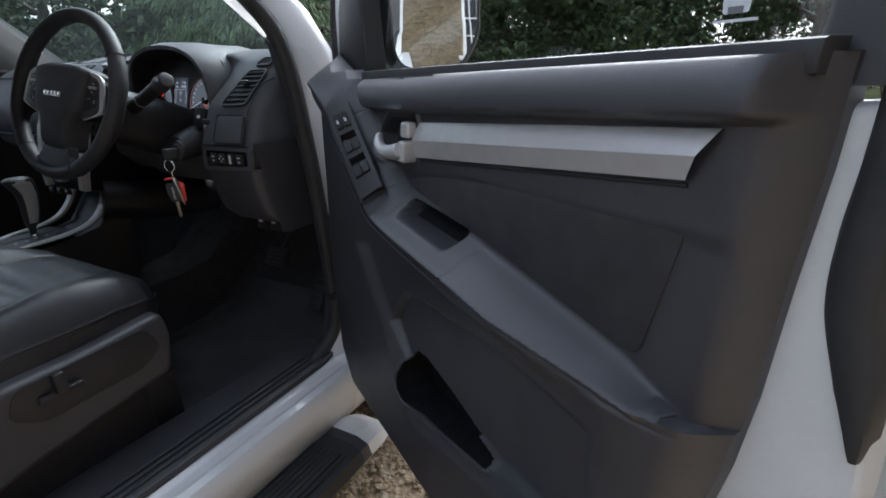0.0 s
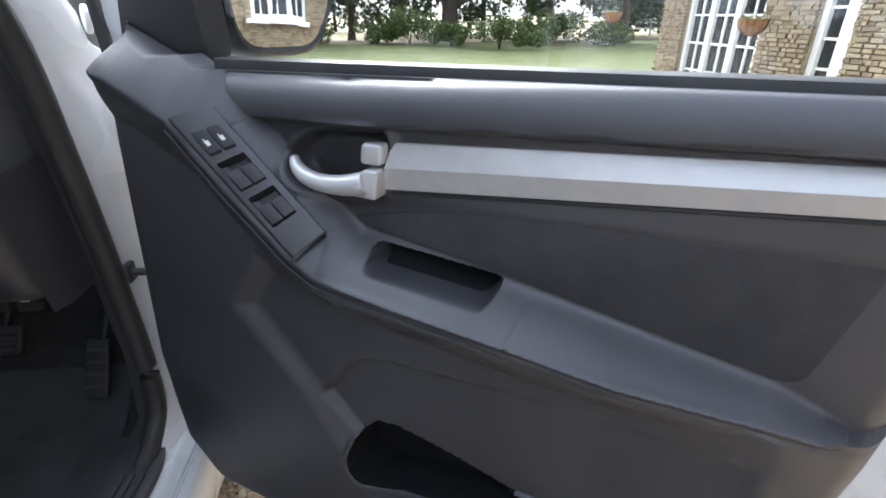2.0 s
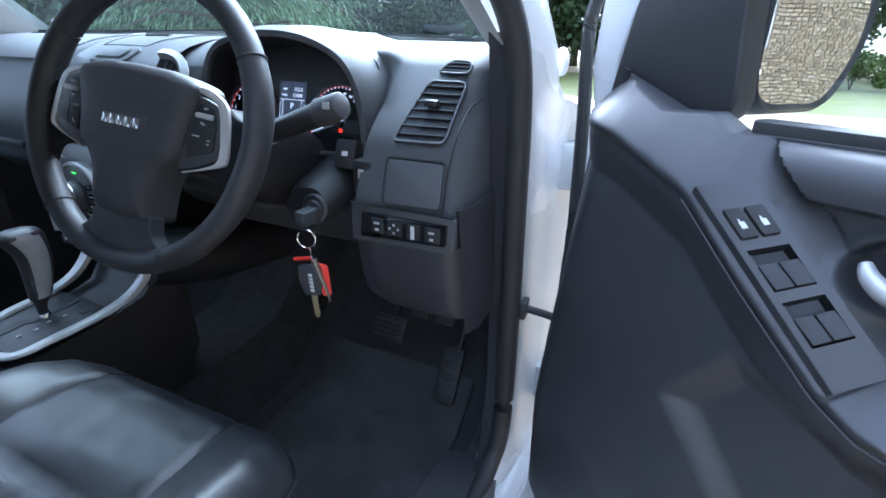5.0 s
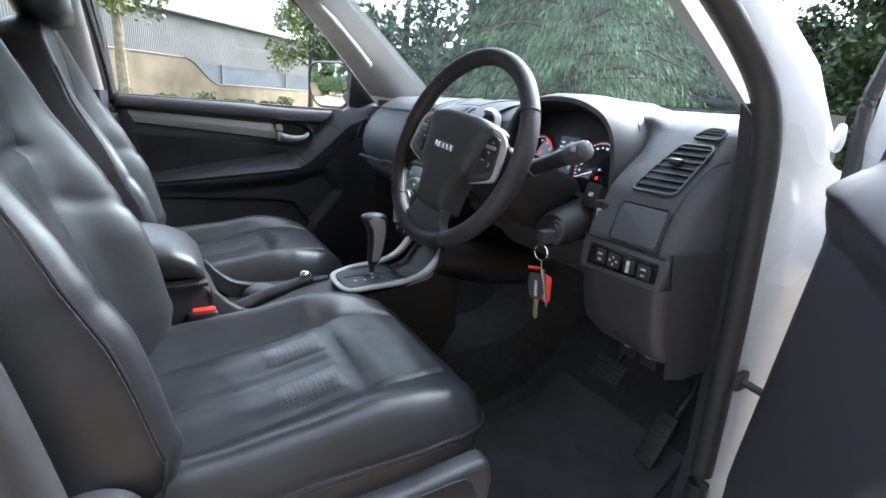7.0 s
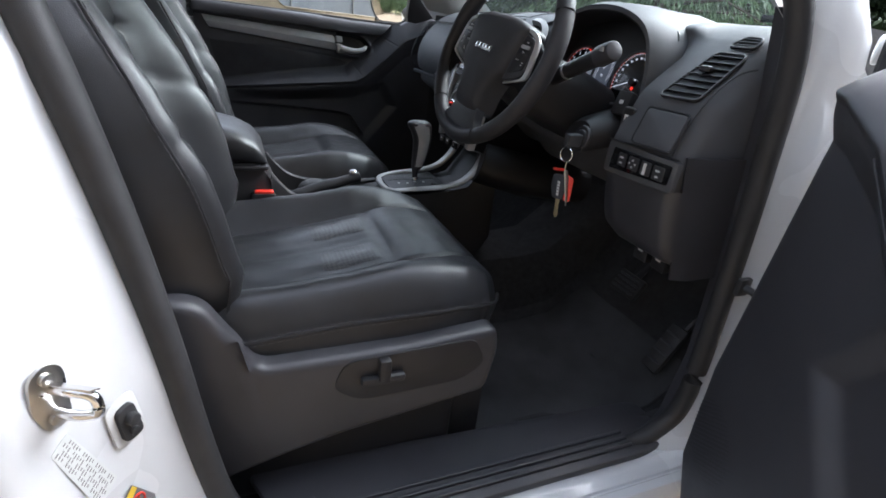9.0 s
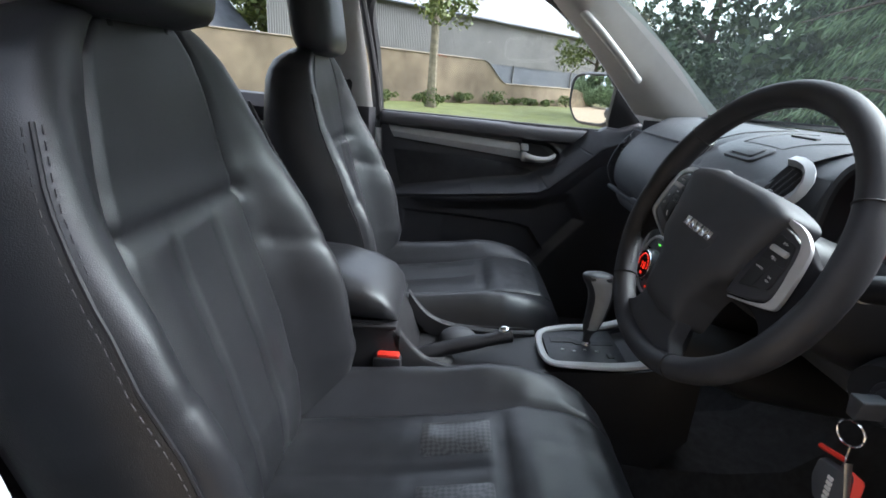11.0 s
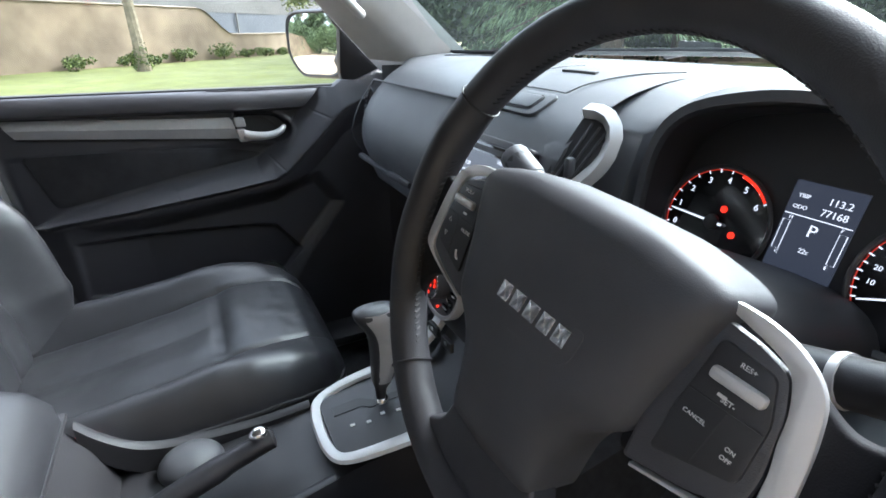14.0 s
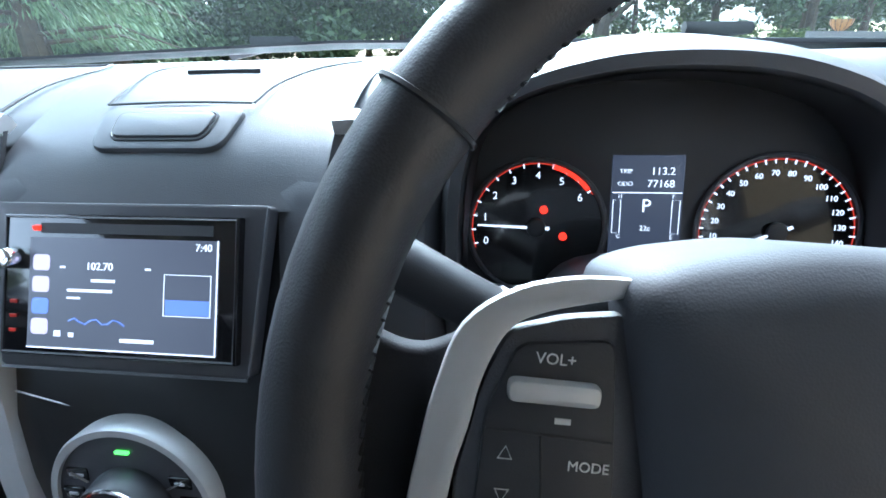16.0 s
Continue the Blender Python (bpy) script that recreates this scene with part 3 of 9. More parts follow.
bm = B()
slab(bm, rounded([(-0.075, 0.797), (-0.050, 0.795), (-0.045, 0.842), (-0.067, 0.846)], 0.009), lambda a, b, h: J(a, b, h + 0.002), 0.006, 0.002)
cyl(bm, J(-0.059, 0.828, 0.007), J(-0.059, 0.828, 0.017), 0.0075, bevel=0.002)
cyl(bm, J(-0.061, 0.808, 0.007), J(-0.061, 0.808, 0.012), 0.0055, bevel=0.002)
part("door_light_switch", bm, RUBBER, body, "black rubber courtesy-light switch")


def LT(p, q, h):
    """On the tyre label: p from 0 to 1 across it, q from 0 to 1 down it."""
    top = np.array([0.001 + 0.019 * p, 0.857 - 0.014 * p])
    low = np.array([-0.036 + 0.026 * p, 0.757 - 0.023 * p])
    a, z = top * (1 - q) + low * q
    return J(a, z, h + 0.001)


bm = B()
slab(bm, rounded([(0, 0), (1, 0), (1, 1), (0, 1)], 0.06), LT, 0.0008)
lab = part("tyre_label", bm, LABEL, body, "white tyre-pressure label with fine print")
bm = B()
for i in range(22):
    for j in range(4):
        if (i * 7 + j * 3) % 6:
            p0, p1, q0 = 0.09 + 0.215 * j, 0.275 + 0.215 * j - 0.04 * ((i + j) % 3), 0.05 + 0.042 * i
            slab(bm, [(p0, q0), (p1, q0), (p1, q0 + 0.013), (p0, q0 + 0.013)], lambda a, b, h: LT(a, b, h + 0.0009), 0.0003)
part("print", bm, LABEL_INK, lab)


def LW(p, q, h):
    """On the warning label: p across it, q down it, both from 0 to 1."""
    top = np.array([-0.049 + 0.016 * p, 0.729 - 0.018 * p])
    low = np.array([-0.080 + 0.020 * p, 0.676 - 0.022 * p])
    a, z = top * (1 - q) + low * q
    return J(a, z, h + 0.001)


bm = B()
slab(bm, rounded([(0, 0), (1, 0), (1, 1), (0, 1)], 0.05), LW, 0.001)
lab = part("warning_label", bm, GREYLBL, body, "grey warning label with a red ring")
bm = B()
slab(bm, [(0.03, 0.02), (0.97, 0.02), (0.97, 0.18), (0.03, 0.18)], lambda a, b, h: LW(a, b, h + 0.001), 0.0006)
part("yellow_band", bm, YELLOW, lab)
bm = B()
tube(bm, [LW(0.5 + 0.36 * math.cos(a), 0.42 + 0.17 * math.sin(a), 0.0014) for a in np.linspace(0, 6.28, 24, endpoint=False)], 0.0014, 6, True)
tube(bm, [LW(0.25, 0.31, 0.0016), LW(0.75, 0.53, 0.0016)], 0.0012, 6)
part("red_ring", bm, RED, lab)
bm = B()
slab(bm, [(0.15, 0.72), (0.9, 0.72), (0.9, 0.78), (0.15, 0.78)], lambda a, b, h: LW(a, b, h + 0.001), 0.0005)
slab(bm, [(0.15, 0.84), (0.7, 0.84), (0.7, 0.90), (0.15, 0.90)], lambda a, b, h: LW(a, b, h + 0.001), 0.0005)
part("print", bm, LABEL_INK, lab)
bm = B()
slab(bm, rounded([(0.066, 0.826), (0.046, 0.80), (0.030, 0.765), (0.010, 0.72), (0.028, 0.705), (0.045, 0.712), (0.062, 0.75), (0.075, 0.80)], 0.012), J, 0.009, 0.003)
for a, z in ((0.052, 0.795), (0.030, 0.735), (0.052, 0.745)):
    cyl(bm, J(a, z, 0.009), J(a, z, 0.017), 0.008, n=6, bevel=0.0015)
part("rear_hinge", bm, PAINT_DULL, body, "painted rear door hinge with bolts", 30)
# check strap
bm = B()
box(bm, (0.800, 0.985, 0.892), (0.012, 0.03, 0.035), bevel=0.004)
tube(bm, [(0.802, 0.985, 0.893), (0.84, 0.99, 0.887), (0.89, 0.985, 0.88)], 0.007, 8)
part("door_check", bm, RUBBER, body, "black door check strap")

# side step
step_bar = thing("side_step", (0.93, -0.2, 0.33), "black ribbed side step with a white end cap", "side step")
bm = B()
_prof = [(0.845, 0.335), (0.86, 0.36), (0.95, 0.362), (0.985, 0.35), (0.995, 0.32), (0.975, 0.29), (0.88, 0.285), (0.85, 0.30)]
loft(bm, [[(x, y, z) for x, z in _prof] for y in (-1.3, 0.0, 0.80)], around=True, cap=True)
part("board", bm, RUBBER, step_bar, "black plastic step board", 30)
for x in np.linspace(0.868, 0.968, 8):
    bm = B()
    box(bm, (x, -0.24, 0.3625), (0.006, 2.0, 0.005), bevel=0.002)
    part("tread", bm, RUBBER, step_bar)
bm = B()
loft(bm, [[(x, y, z - d) for x, z in _prof] for y, d in ((0.80, 0.0), (0.83, 0.0))], around=True, cap=True)
part("frame", bm, DARK, step_bar)
bm = B()
_rows = []
for f in np.linspace(0, 1, 6):
    c = (0.92, 0.32)
    k = 1 - 0.35 * f**3
    _rows.append([(c[0] + (x - c[0]) * k, 0.83 + 0.11 * f, c[1] + (z - c[1]) * k - 0.02 * f * f) for x, z in _prof])
loft(bm, _rows, around=True, cap=True)
part("end_cap", bm, PAINT, step_bar, "white end cap")

# ---- doors: moulded trim as one height field over the panel ----
ZF = ([-0.1, 0.06, 0.15, 0.253, 0.33, 0.415, 0.453, 0.56, 0.69, 0.93, 0.99, 1.2], [1.258, 1.250, 1.236, 1.193, 1.12, 1.046, 1.025, 1.012, 1.0, 0.975, 0.967, 0.96])
ZK = ([-0.1, 0.2, 0.281, 0.349, 0.436, 0.487, 0.66, 0.935, 1.003, 1.2], [1.29, 1.285, 1.262, 1.200, 1.110, 1.070, 1.043, 0.995, 0.967, 0.96])
RECESS = [(0.335, 1.01), (0.278, 0.925), (0.39, 0.795), (0.486, 0.645), (0.54, 0.645), (0.74, 0.695), (0.955, 0.755), (1.0, 0.90), (0.95, 0.945), (0.69, 0.955), (0.45, 0.985)]
BIN = [(0.40, 0.795), (0.465, 0.880), (0.52, 0.892), (0.684, 0.904), (0.94, 0.918), (0.945, 0.77), (0.74, 0.708), (0.54, 0.658), (0.487, 0.662), (0.455, 0.735)]
SLOT = [(0.452, 0.695), (0.462, 0.730), (0.486, 0.757), (0.520, 0.762), (0.560, 0.756), (0.612, 0.746), (0.676, 0.730), (0.745, 0.712), (0.628, 0.684), (0.525, 0.662), (0.485, 0.656), (0.462, 0.668)]
POCKET = rounded([(0.508, 1.060), (0.666, 1.044), (0.655, 1.022), (0.510, 1.037)], 0.008)
HANDLE = rounded([(0.385, 1.157), (0.424, 1.188), (0.53, 1.196), (0.522, 1.122), (0.44, 1.112), (0.395, 1.125)], 0.02)


UR = ([0.478, 0.52, 0.60, 0.68, 0.75, 0.84, 0.92, 1.0, 1.1, 1.19, 1.27], [0.80, 0.87, 0.935, 0.98, 1.003, 1.02, 1.035, 1.044, 1.05, 1.057, 1.06])


def ledge_uz(a, b):
    """Height z and run u on the switch ledge: a down it, b across it, both from 0 to 1."""
    f = np.array([0.266, 1.197]) * (1 - a) + np.array([0.428, 1.050]) * a
    k = np.array([0.308, 1.211]) * (1 - a) + np.array([0.458, 1.078]) * a
    return tuple(f * (1 - b) + k * b)


UL = ([0.478, 0.50, 0.57, 0.76, 1.15, 1.27], [0.14, 0.085, 0.028, 0.018, 0.066, 0.085])
WELLS = (0.35, 0.605)


def trim_depth(u, z, pocket=True):
    zf, zk = np.interp(u, *ZF), np.interp(u, *ZK)
    w = np.full(u.shape, 0.012)
    # rolled top pad
    zp = np.interp(u, [0.3, 0.48, 0.765, 1.036], [1.196, 1.198, 1.210, 1.219])
    pad = step(z - zp, 0.010) * step(u - 0.27, 0.03) * step(1.04 - u, 0.02)
    w += 0.025 * pad * np.sqrt(np.clip(1 - ((z - zp - 0.011) / 0.036) ** 2, 0.0, 1))
    w += 0.004 * step(z - zp + 0.09, 0.02) * step(u - 0.30, 0.06) * step(1.03 - u, 0.03)
    # armrest ledge and the panel below it
    f = np.clip((z - zf) / np.maximum(zk - zf, 0.01), 0, 1)
    out = np.interp(u, [0.0, 0.1, 0.3, 0.5, 0.8, 0.98, 1.01], [0.05, 0.075, 0.082, 0.08, 0.075, 0.045, 0.02])
    ledge = out + (0.012 - out) * f**1.15
    w = np.where(z < zk, np.maximum(ledge, 0.0), w)
    lip = np.clip((zf - z) / 0.012, 0, 1)
    below = out * (1 - 0.07 * lip**2) - 0.032 * step(zf - z - 0.055, 0.10)
    below = np.maximum(below, np.interp(u, [0.0, 0.05, 0.95, 1.04], [0.03, 0.05, 0.05, 0.02]))
    w = np.where(z < zf, below, w)
    # round off the ledge's edge
    w += 0.0028 * np.exp(-(((z - zf) / 0.0035) ** 2)) * step(1.0 - u, 0.05) * step(u - 0.47, 0.06)
    w -= 0.003 * np.exp(-(((z - zf + 0.010) / 0.003) ** 2)) * step(1.0 - u, 0.05) * step(u - 0.47, 0.06)
    w += 0.0025 * np.exp(-(((z - zk) / 0.003) ** 2)) * step(0.99 - u, 0.03) * step(u - 0.47, 0.04)
    # map pocket
    d = inside_distance(u, z, RECESS)
    fade = np.clip((0.99 - u) / 0.20, 0, 1)  # the recess runs out towards the rear edge
    w -= 0.018 * fade * step(d - 0.004, 0.044)
    d = inside_distance(u, z, BIN)
    w -= 0.014 * fade * step(d - 0.004, 0.010)
    d = inside_distance(u, z, SLOT)
    w += 0.006 * np.exp(-(((d + 0.005) / 0.007) ** 2)) * (z < 0.73)
    w -= 0.070 * step(d, 0.006)
    w = np.maximum(w, -0.024)
    if pocket:
        d = inside_distance(u, z, POCKET)
        w -= 0.058 * step(d, 0.006)
        for a in WELLS:
            d = inside_distance(u, z, [ledge_uz(a - 0.004, 0.12), ledge_uz(a + 0.21, 0.12), ledge_uz(a + 0.21, 0.62), ledge_uz(a - 0.004, 0.62)])
            w -= 0.024 * step(d, 0.002)
    d = inside_distance(u, z, HANDLE)
    w -= 0.022 * step(d - 0.004, 0.010)
    w += 0.006 * np.exp(-(((d + 0.004) / 0.006) ** 2))
    # seams
    for (ua, za), (ub, zb) in (((0.285, 1.168), (0.330, 1.190)), ((0.423, 1.040), (0.455, 1.078)), ((0.69, 0.996), (0.70, 1.03))):
        dx, dz = ub - ua, zb - za
        k = np.clip(((u - ua) * dx + (z - za) * dz) / (dx * dx + dz * dz), 0, 1)
        w -= 0.0025 * np.exp(-((np.hypot(u - ua - k * dx, z - za - k * dz) / 0.0022) ** 2))
    w -= 0.015 * np.clip(1 - (z - 0.478) / 0.02, 0, 1) ** 2
    w -= 0.042 * np.clip(1 - (u - np.interp(z, *UL)) / 0.05, 0, 1) ** 2
    w -= 0.030 * np.clip(1 - (np.interp(z, *UR) - u) / 0.035, 0, 1) ** 2
    return w


def door_trim(bm, P, nu=230, nz=200, pocket=True):
    if nu > 200:
        t = (np.concatenate([np.arange(0.478, 0.64, 0.004), np.arange(0.64, 0.78, 0.003), np.arange(0.78, 0.955, 0.004), np.arange(0.955, 1.075, 0.0015), np.arange(1.075, 1.20, 0.0022), np.arange(1.20, 1.2631, 0.0025)]) - 0.478) / 0.785
        s = np.concatenate([np.arange(0, 0.22, 0.005), np.arange(0.22, 0.52, 0.0022), np.arange(0.52, 0.66, 0.0022), np.arange(0.66, 1.0, 0.0045), [1.0]])
        nz, nu = len(t), len(s)
    else:
        t, s = np.linspace(0, 1, nz), np.linspace(0, 1, nu)
    S, T = np.meshgrid(s, t)
    z0 = 0.478 + T * 0.785
    ul = np.interp(z0, *UL)
    ur = np.interp(z0, *UR)
    U = ul + S * (ur - ul)
    top = np.interp(U, [0.0, 0.09, 0.19, 0.235, 0.262, 0.275, 1.05], [1.304, 1.300, 1.260, 1.263, 1.247, 1.247, 1.260])
    Z = 0.478 + T * (top - 0.478)
    W = trim_depth(U, Z, pocket)
    rows = [[P(U[j, i], W[j, i], Z[j, i]) for i in range(nu)] for j in range(nz)]
    # turned edges
    rows = [[P(U[0, i], -0.03, Z[0, i]) for i in range(nu)]] + rows + [[P(U[-1, i], -0.01, Z[-1, i]) for i in range(nu)]]
    loft(bm, rows)
    loft(bm, [[P(U[j, 0], W[j, 0], Z[j, 0]) for j in range(nz)], [P(U[j, 0], -0.028, Z[j, 0]) for j in range(nz)]])
    loft(bm, [[P(U[j, -1], W[j, -1], Z[j, -1]) for j in range(nz)], [P(U[j, -1], -0.04, Z[j, -1]) for j in range(nz)]])


def front_door(P, door, near):
    """P takes u along the door from its hinge side, w into the cab and the height z into the world."""
    bm = B()
    door_trim(bm, P, *((230, 200, True) if near else (230, 200, False)))
    if near:  # the shade inside both pockets is coloured in as black faces
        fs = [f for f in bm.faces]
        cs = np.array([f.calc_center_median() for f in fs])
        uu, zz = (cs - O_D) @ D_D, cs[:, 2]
        shaded = (inside_distance(uu, zz, SLOT) > -0.0055) | (inside_distance(uu, zz, POCKET) > 0.004)
        for i in np.nonzero(shaded)[0]:
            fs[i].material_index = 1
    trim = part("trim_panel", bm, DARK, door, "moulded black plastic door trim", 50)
    trim.data.materials.append(POCKET_SHADE)
    for nm, q, lb in (("map_pocket", SLOT, "map pocket with its shade as a black face"), ("grip_pocket", POCKET, "grip pocket with its shade as a black face"))[: 2 if near else 1]:
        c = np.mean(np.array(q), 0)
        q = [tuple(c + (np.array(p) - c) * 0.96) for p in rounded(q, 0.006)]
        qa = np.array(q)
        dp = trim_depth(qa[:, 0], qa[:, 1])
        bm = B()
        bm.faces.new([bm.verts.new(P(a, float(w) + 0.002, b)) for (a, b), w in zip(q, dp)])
        part(nm, bm, POCKET_SHADE, door, lb)
    if near:  # rolled lip round the map pocket's mouth
        q = np.array(cr([(0.757, 0.711), (0.745, 0.7055), (0.690, 0.6925), (0.628, 0.678), (0.525, 0.656), (0.485, 0.6495), (0.458, 0.663), (0.446, 0.695), (0.457, 0.733), (0.484, 0.763)], 60))
        dp = trim_depth(q[:, 0], q[:, 1])
        bm = B()
        tube(bm, [P(a, float(w) - 0.0005, b) for (a, b), w in zip(q, dp)], 0.0032, 8)
        part("pocket_lip", bm, DARK, door, "rolled plastic pocket lip")
    # cloth insert
    ins = [(0.470, 1.086), (0.54, 1.102), (0.984, 1.156), (0.990, 1.147), (0.957, 1.006), (0.937, 1.001), (0.66, 1.051), (0.50, 1.072)]
    bm = B()
    slab(bm, rounded(ins, 0.012), lambda a, b, h: P(a, 0.0105 + h, b), 0.004, 0.0015)
    part("insert", bm, CLOTH, door, "black cloth door insert")
    # silver strip
    bm = B()
    rows = []
    for f in np.linspace(0, 1, 24):
        ub = 0.522 + 0.462 * f
        ut = 0.534 + 0.472 * f
        zb, zt = 1.127 + 0.044 * f, 1.186 + 0.028 * f
        row = []
        for g in (0, 0.05, 0.35, 0.51, 0.535, 0.95, 1):
            prof = 0.034 - (0.016 * (0.52 - g) if g < 0.52 else 0.026 * (g - 0.52)) - (0.012 if g in (0, 1) else 0)
            row.append(P(ub + (ut - ub) * g, prof - 0.004, zb + (zt - zb) * g))
        rows.append(row)
    loft(bm, rows)
    part("silver_strip", bm, SILVER, door, "brushed silver trim strip", 20)
    bm = B()
    tube(bm, [P(0.518 + 0.466 * f, 0.0165, 1.1245 + 0.044 * f) for f in np.linspace(0, 1, 20)], 0.0022, 6)
    part("strip_gap", bm, DARKER, door)
    # pull handle: cup, lever and lock knob
    bm = B()
    slab(bm, rounded([(0.41, 1.142), (0.452, 1.180), (0.522, 1.183), (0.516, 1.128), (0.446, 1.122)], 0.016), lambda a, b, h: P(a, 0.002 + h, b), 0.002)
    part("handle_cup", bm, DARKER, door)
    bm = B()
    tube(bm, [P(*p) for p in cr([(0.405, 0.032, 1.156), (0.413, 0.038, 1.146), (0.43, 0.043, 1.138), (0.455, 0.045, 1.134), (0.488, 0.044, 1.136), (0.51, 0.042, 1.142)], 18)], [0.005, 0.0062, 0.0072, 0.008, 0.0085, 0.009, 0.0095, 0.0098, 0.010, 0.0102, 0.0105, 0.011, 0.0115, 0.012, 0.0125, 0.0125, 0.0125, 0.011], 12)
    slab(bm, rounded([(0.478, 1.124), (0.523, 1.122), (0.527, 1.156), (0.508, 1.156), (0.498, 1.146), (0.478, 1.142)], 0.005), lambda a, b, h: P(a, 0.022 + h, b), 0.022, 0.005, 3)
    part("release_lever", bm, SILVER, door, "silver door release lever")
    bm = B()
    slab(bm, rounded([(0.500, 1.160), (0.528, 1.160), (0.530, 1.184), (0.504, 1.184)], 0.006), lambda a, b, h: P(a, 0.022 + h, b), 0.015, 0.005, 3)
    part("lock_knob", bm, SILVER, door, "silver lock knob")
    return trim


O_D = np.array([0.83, 0.985, 0.0])
D_D = np.array([0.85, -0.527, 0.0]) / math.hypot(0.85, 0.527)
N_D = np.array([D_D[1], -D_D[0], 0.0])


def PD(u, w, z):
    return Vector(O_D + D_D * u + N_D * w + np.array([0, 0, z]))


door = thing("open_front_door", tuple(PD(0.5, -0.06, 0.45)), "open white front door with black trim and silver strip", "car door")
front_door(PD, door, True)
# painted shell of the door
bm = B()
_out = [(0.0, 0.56), (0.06, 0.475), (0.80, 0.455), (0.94, 0.49), (1.03, 0.57), (1.085, 0.68), (1.112, 0.80), (1.120, 0.93), (1.116, 1.0), (1.100, 1.07), (1.092, 1.235), (1.06, 1.228), (0.06, 1.212), (0.05, 0.9)]
slab(bm, rounded(_out, 0.04), lambda a, b, h: PD(a, -0.065 + h, b), 0.035, 0.008, 3)
part("inner_shell", bm, PAINT_DULL, door, "white painted inner door shell", 30)
bm = B()
_out = [(-0.02, 0.50), (0.05, 0.435), (0.86, 0.42), (1.04, 0.50), (1.10, 0.62), (1.140, 0.80), (1.152, 1.0), (1.140, 1.15), (1.125, 1.222), (-0.02, 1.208)]
slab(bm, rounded(_out, 0.05), lambda a, b, h: PD(a, -0.125 - 0.03 * math.sin((b - 0.4) * 3.0) + h, b), 0.06, 0.02, 3)
part("outer_panel", bm, PAINT, door, "white outer door panel", 30)


def edge_band(P, line, wide, w, thick, deep=0.02):
    """A flat-faced band with rounded shoulders along a line of (u, z) on a door."""
    bm = B()
    rows = []
    pts = cr(line, 60)
    half = np.interp(np.linspace(0, 1, 60), np.linspace(0, 1, len(wide)), wide) / 2
    off = np.interp(np.linspace(0, 1, 60), np.linspace(0, 1, len(w)), w)
    for i, p in enumerate(pts):
        d = pts[min(i + 1, 59)] - pts[max(i - 1, 0)]
        n = np.array([d[1], -d[0]]) / np.linalg.norm(d)
        rows.append([P(p[0] + n[0] * a * half[i], off[i] + h, p[1] + n[1] * a * half[i]) for a, h in ((-1, -deep), (-1, thick * 0.4), (-0.75, thick), (0, thick * 1.15), (0.75, thick), (1, thick * 0.4), (1, -deep))])
    loft(bm, rows, around=True, cap=True)
    return bm


part("door_seal", edge_band(PD, [(1.111, 0.985), (1.101, 1.035), (1.086, 1.09), (1.083, 1.14), (1.088, 1.20), (1.089, 1.27)], [0.006, 0.026, 0.030, 0.030, 0.034, 0.034], [-0.032, -0.030], 0.006), RUBBER, door, "black rubber weatherstrip", 50)
for u, w, z, r in ((1.112, -0.05, 1.180, 0.010), (1.075, -0.033, 0.646, 0.010)):
    bm = B()
    cyl(bm, PD(u, w, z), PD(u + 0.006, w + 0.012, z), r, bevel=0.003)
    part("rubber_bung", bm, RUBBER, door)
bm = B()
slab(bm, rounded([(1.084, 0.878), (1.105, 0.880), (1.109, 0.905), (1.090, 0.907)], 0.004), lambda a, b, h: PD(a, -0.031 + h, b), 0.005, 0.002)
part("latch_plate", bm, STEEL, door, "bright steel latch plate")
bm = B()
slab(bm, [(1.101, 0.878), (1.116, 0.906), (1.111, 0.878)], lambda a, b, h: PD(a, -0.030 + h, b), 0.005)
slab(bm, [(1.093, 0.893), (1.101, 0.893), (1.101, 0.902), (1.095, 0.902)], lambda a, b, h: PD(a, -0.027 + h, b), 0.003)
part("latch_slot", bm, DARKER, door)
# window switches on the armrest ledge
def SW(a, b, h):
    """a from 0 to 1 down the ledge, b from 0 to 1 across it from its front edge to the window, h off it."""
    f0, f1 = np.array([0.266, 0.083, 1.197]), np.array([0.428, 0.083, 1.050])
    b0, b1 = np.array([0.308, 0.052, 1.211]), np.array([0.458, 0.054, 1.078])
    p = (f0 * (1 - a) + f1 * a) * (1 - b) + (b0 * (1 - a) + b1 * a) * b
    p = p + h * np.array([0.38, 0.55, 0.74])
    return PD(*p)


def ledge_patch(name, outline, h, thick, mat, parent, label="", bevel=0.0):
    bm = B()
    slab(bm, outline, lambda a, b, k: SW(a, b, h + k), thick, bevel, 2)
    return part(name, bm, mat, parent, label, 20)


bm = B()
_prof = ((0.0, -0.02), (0.0, -0.002), (0.03, 0.001), (0.14, 0.002), (0.5, 0.002), (0.80, 0.002), (0.97, 0.001), (1.0, -0.002), (1.0, -0.02))
_as = (0.0, 0.1, 0.2, 0.3, 0.35, 0.45, 0.555, 0.605, 0.7, 0.815, 1.0)
_vs = [[bm.verts.new(SW(a, b, h)) for b, h in _prof] for a in _as]
for i in range(len(_as) - 1):
    for j in range(len(_prof) - 1):
        if not (3 <= j <= 4 and i in (4, 5, 7, 8)):
            bm.faces.new((_vs[i][j], _vs[i + 1][j], _vs[i + 1][j + 1], _vs[i][j + 1]))
panel = part("switch_panel", bm, DARK, door, "dark grey window-switch panel")
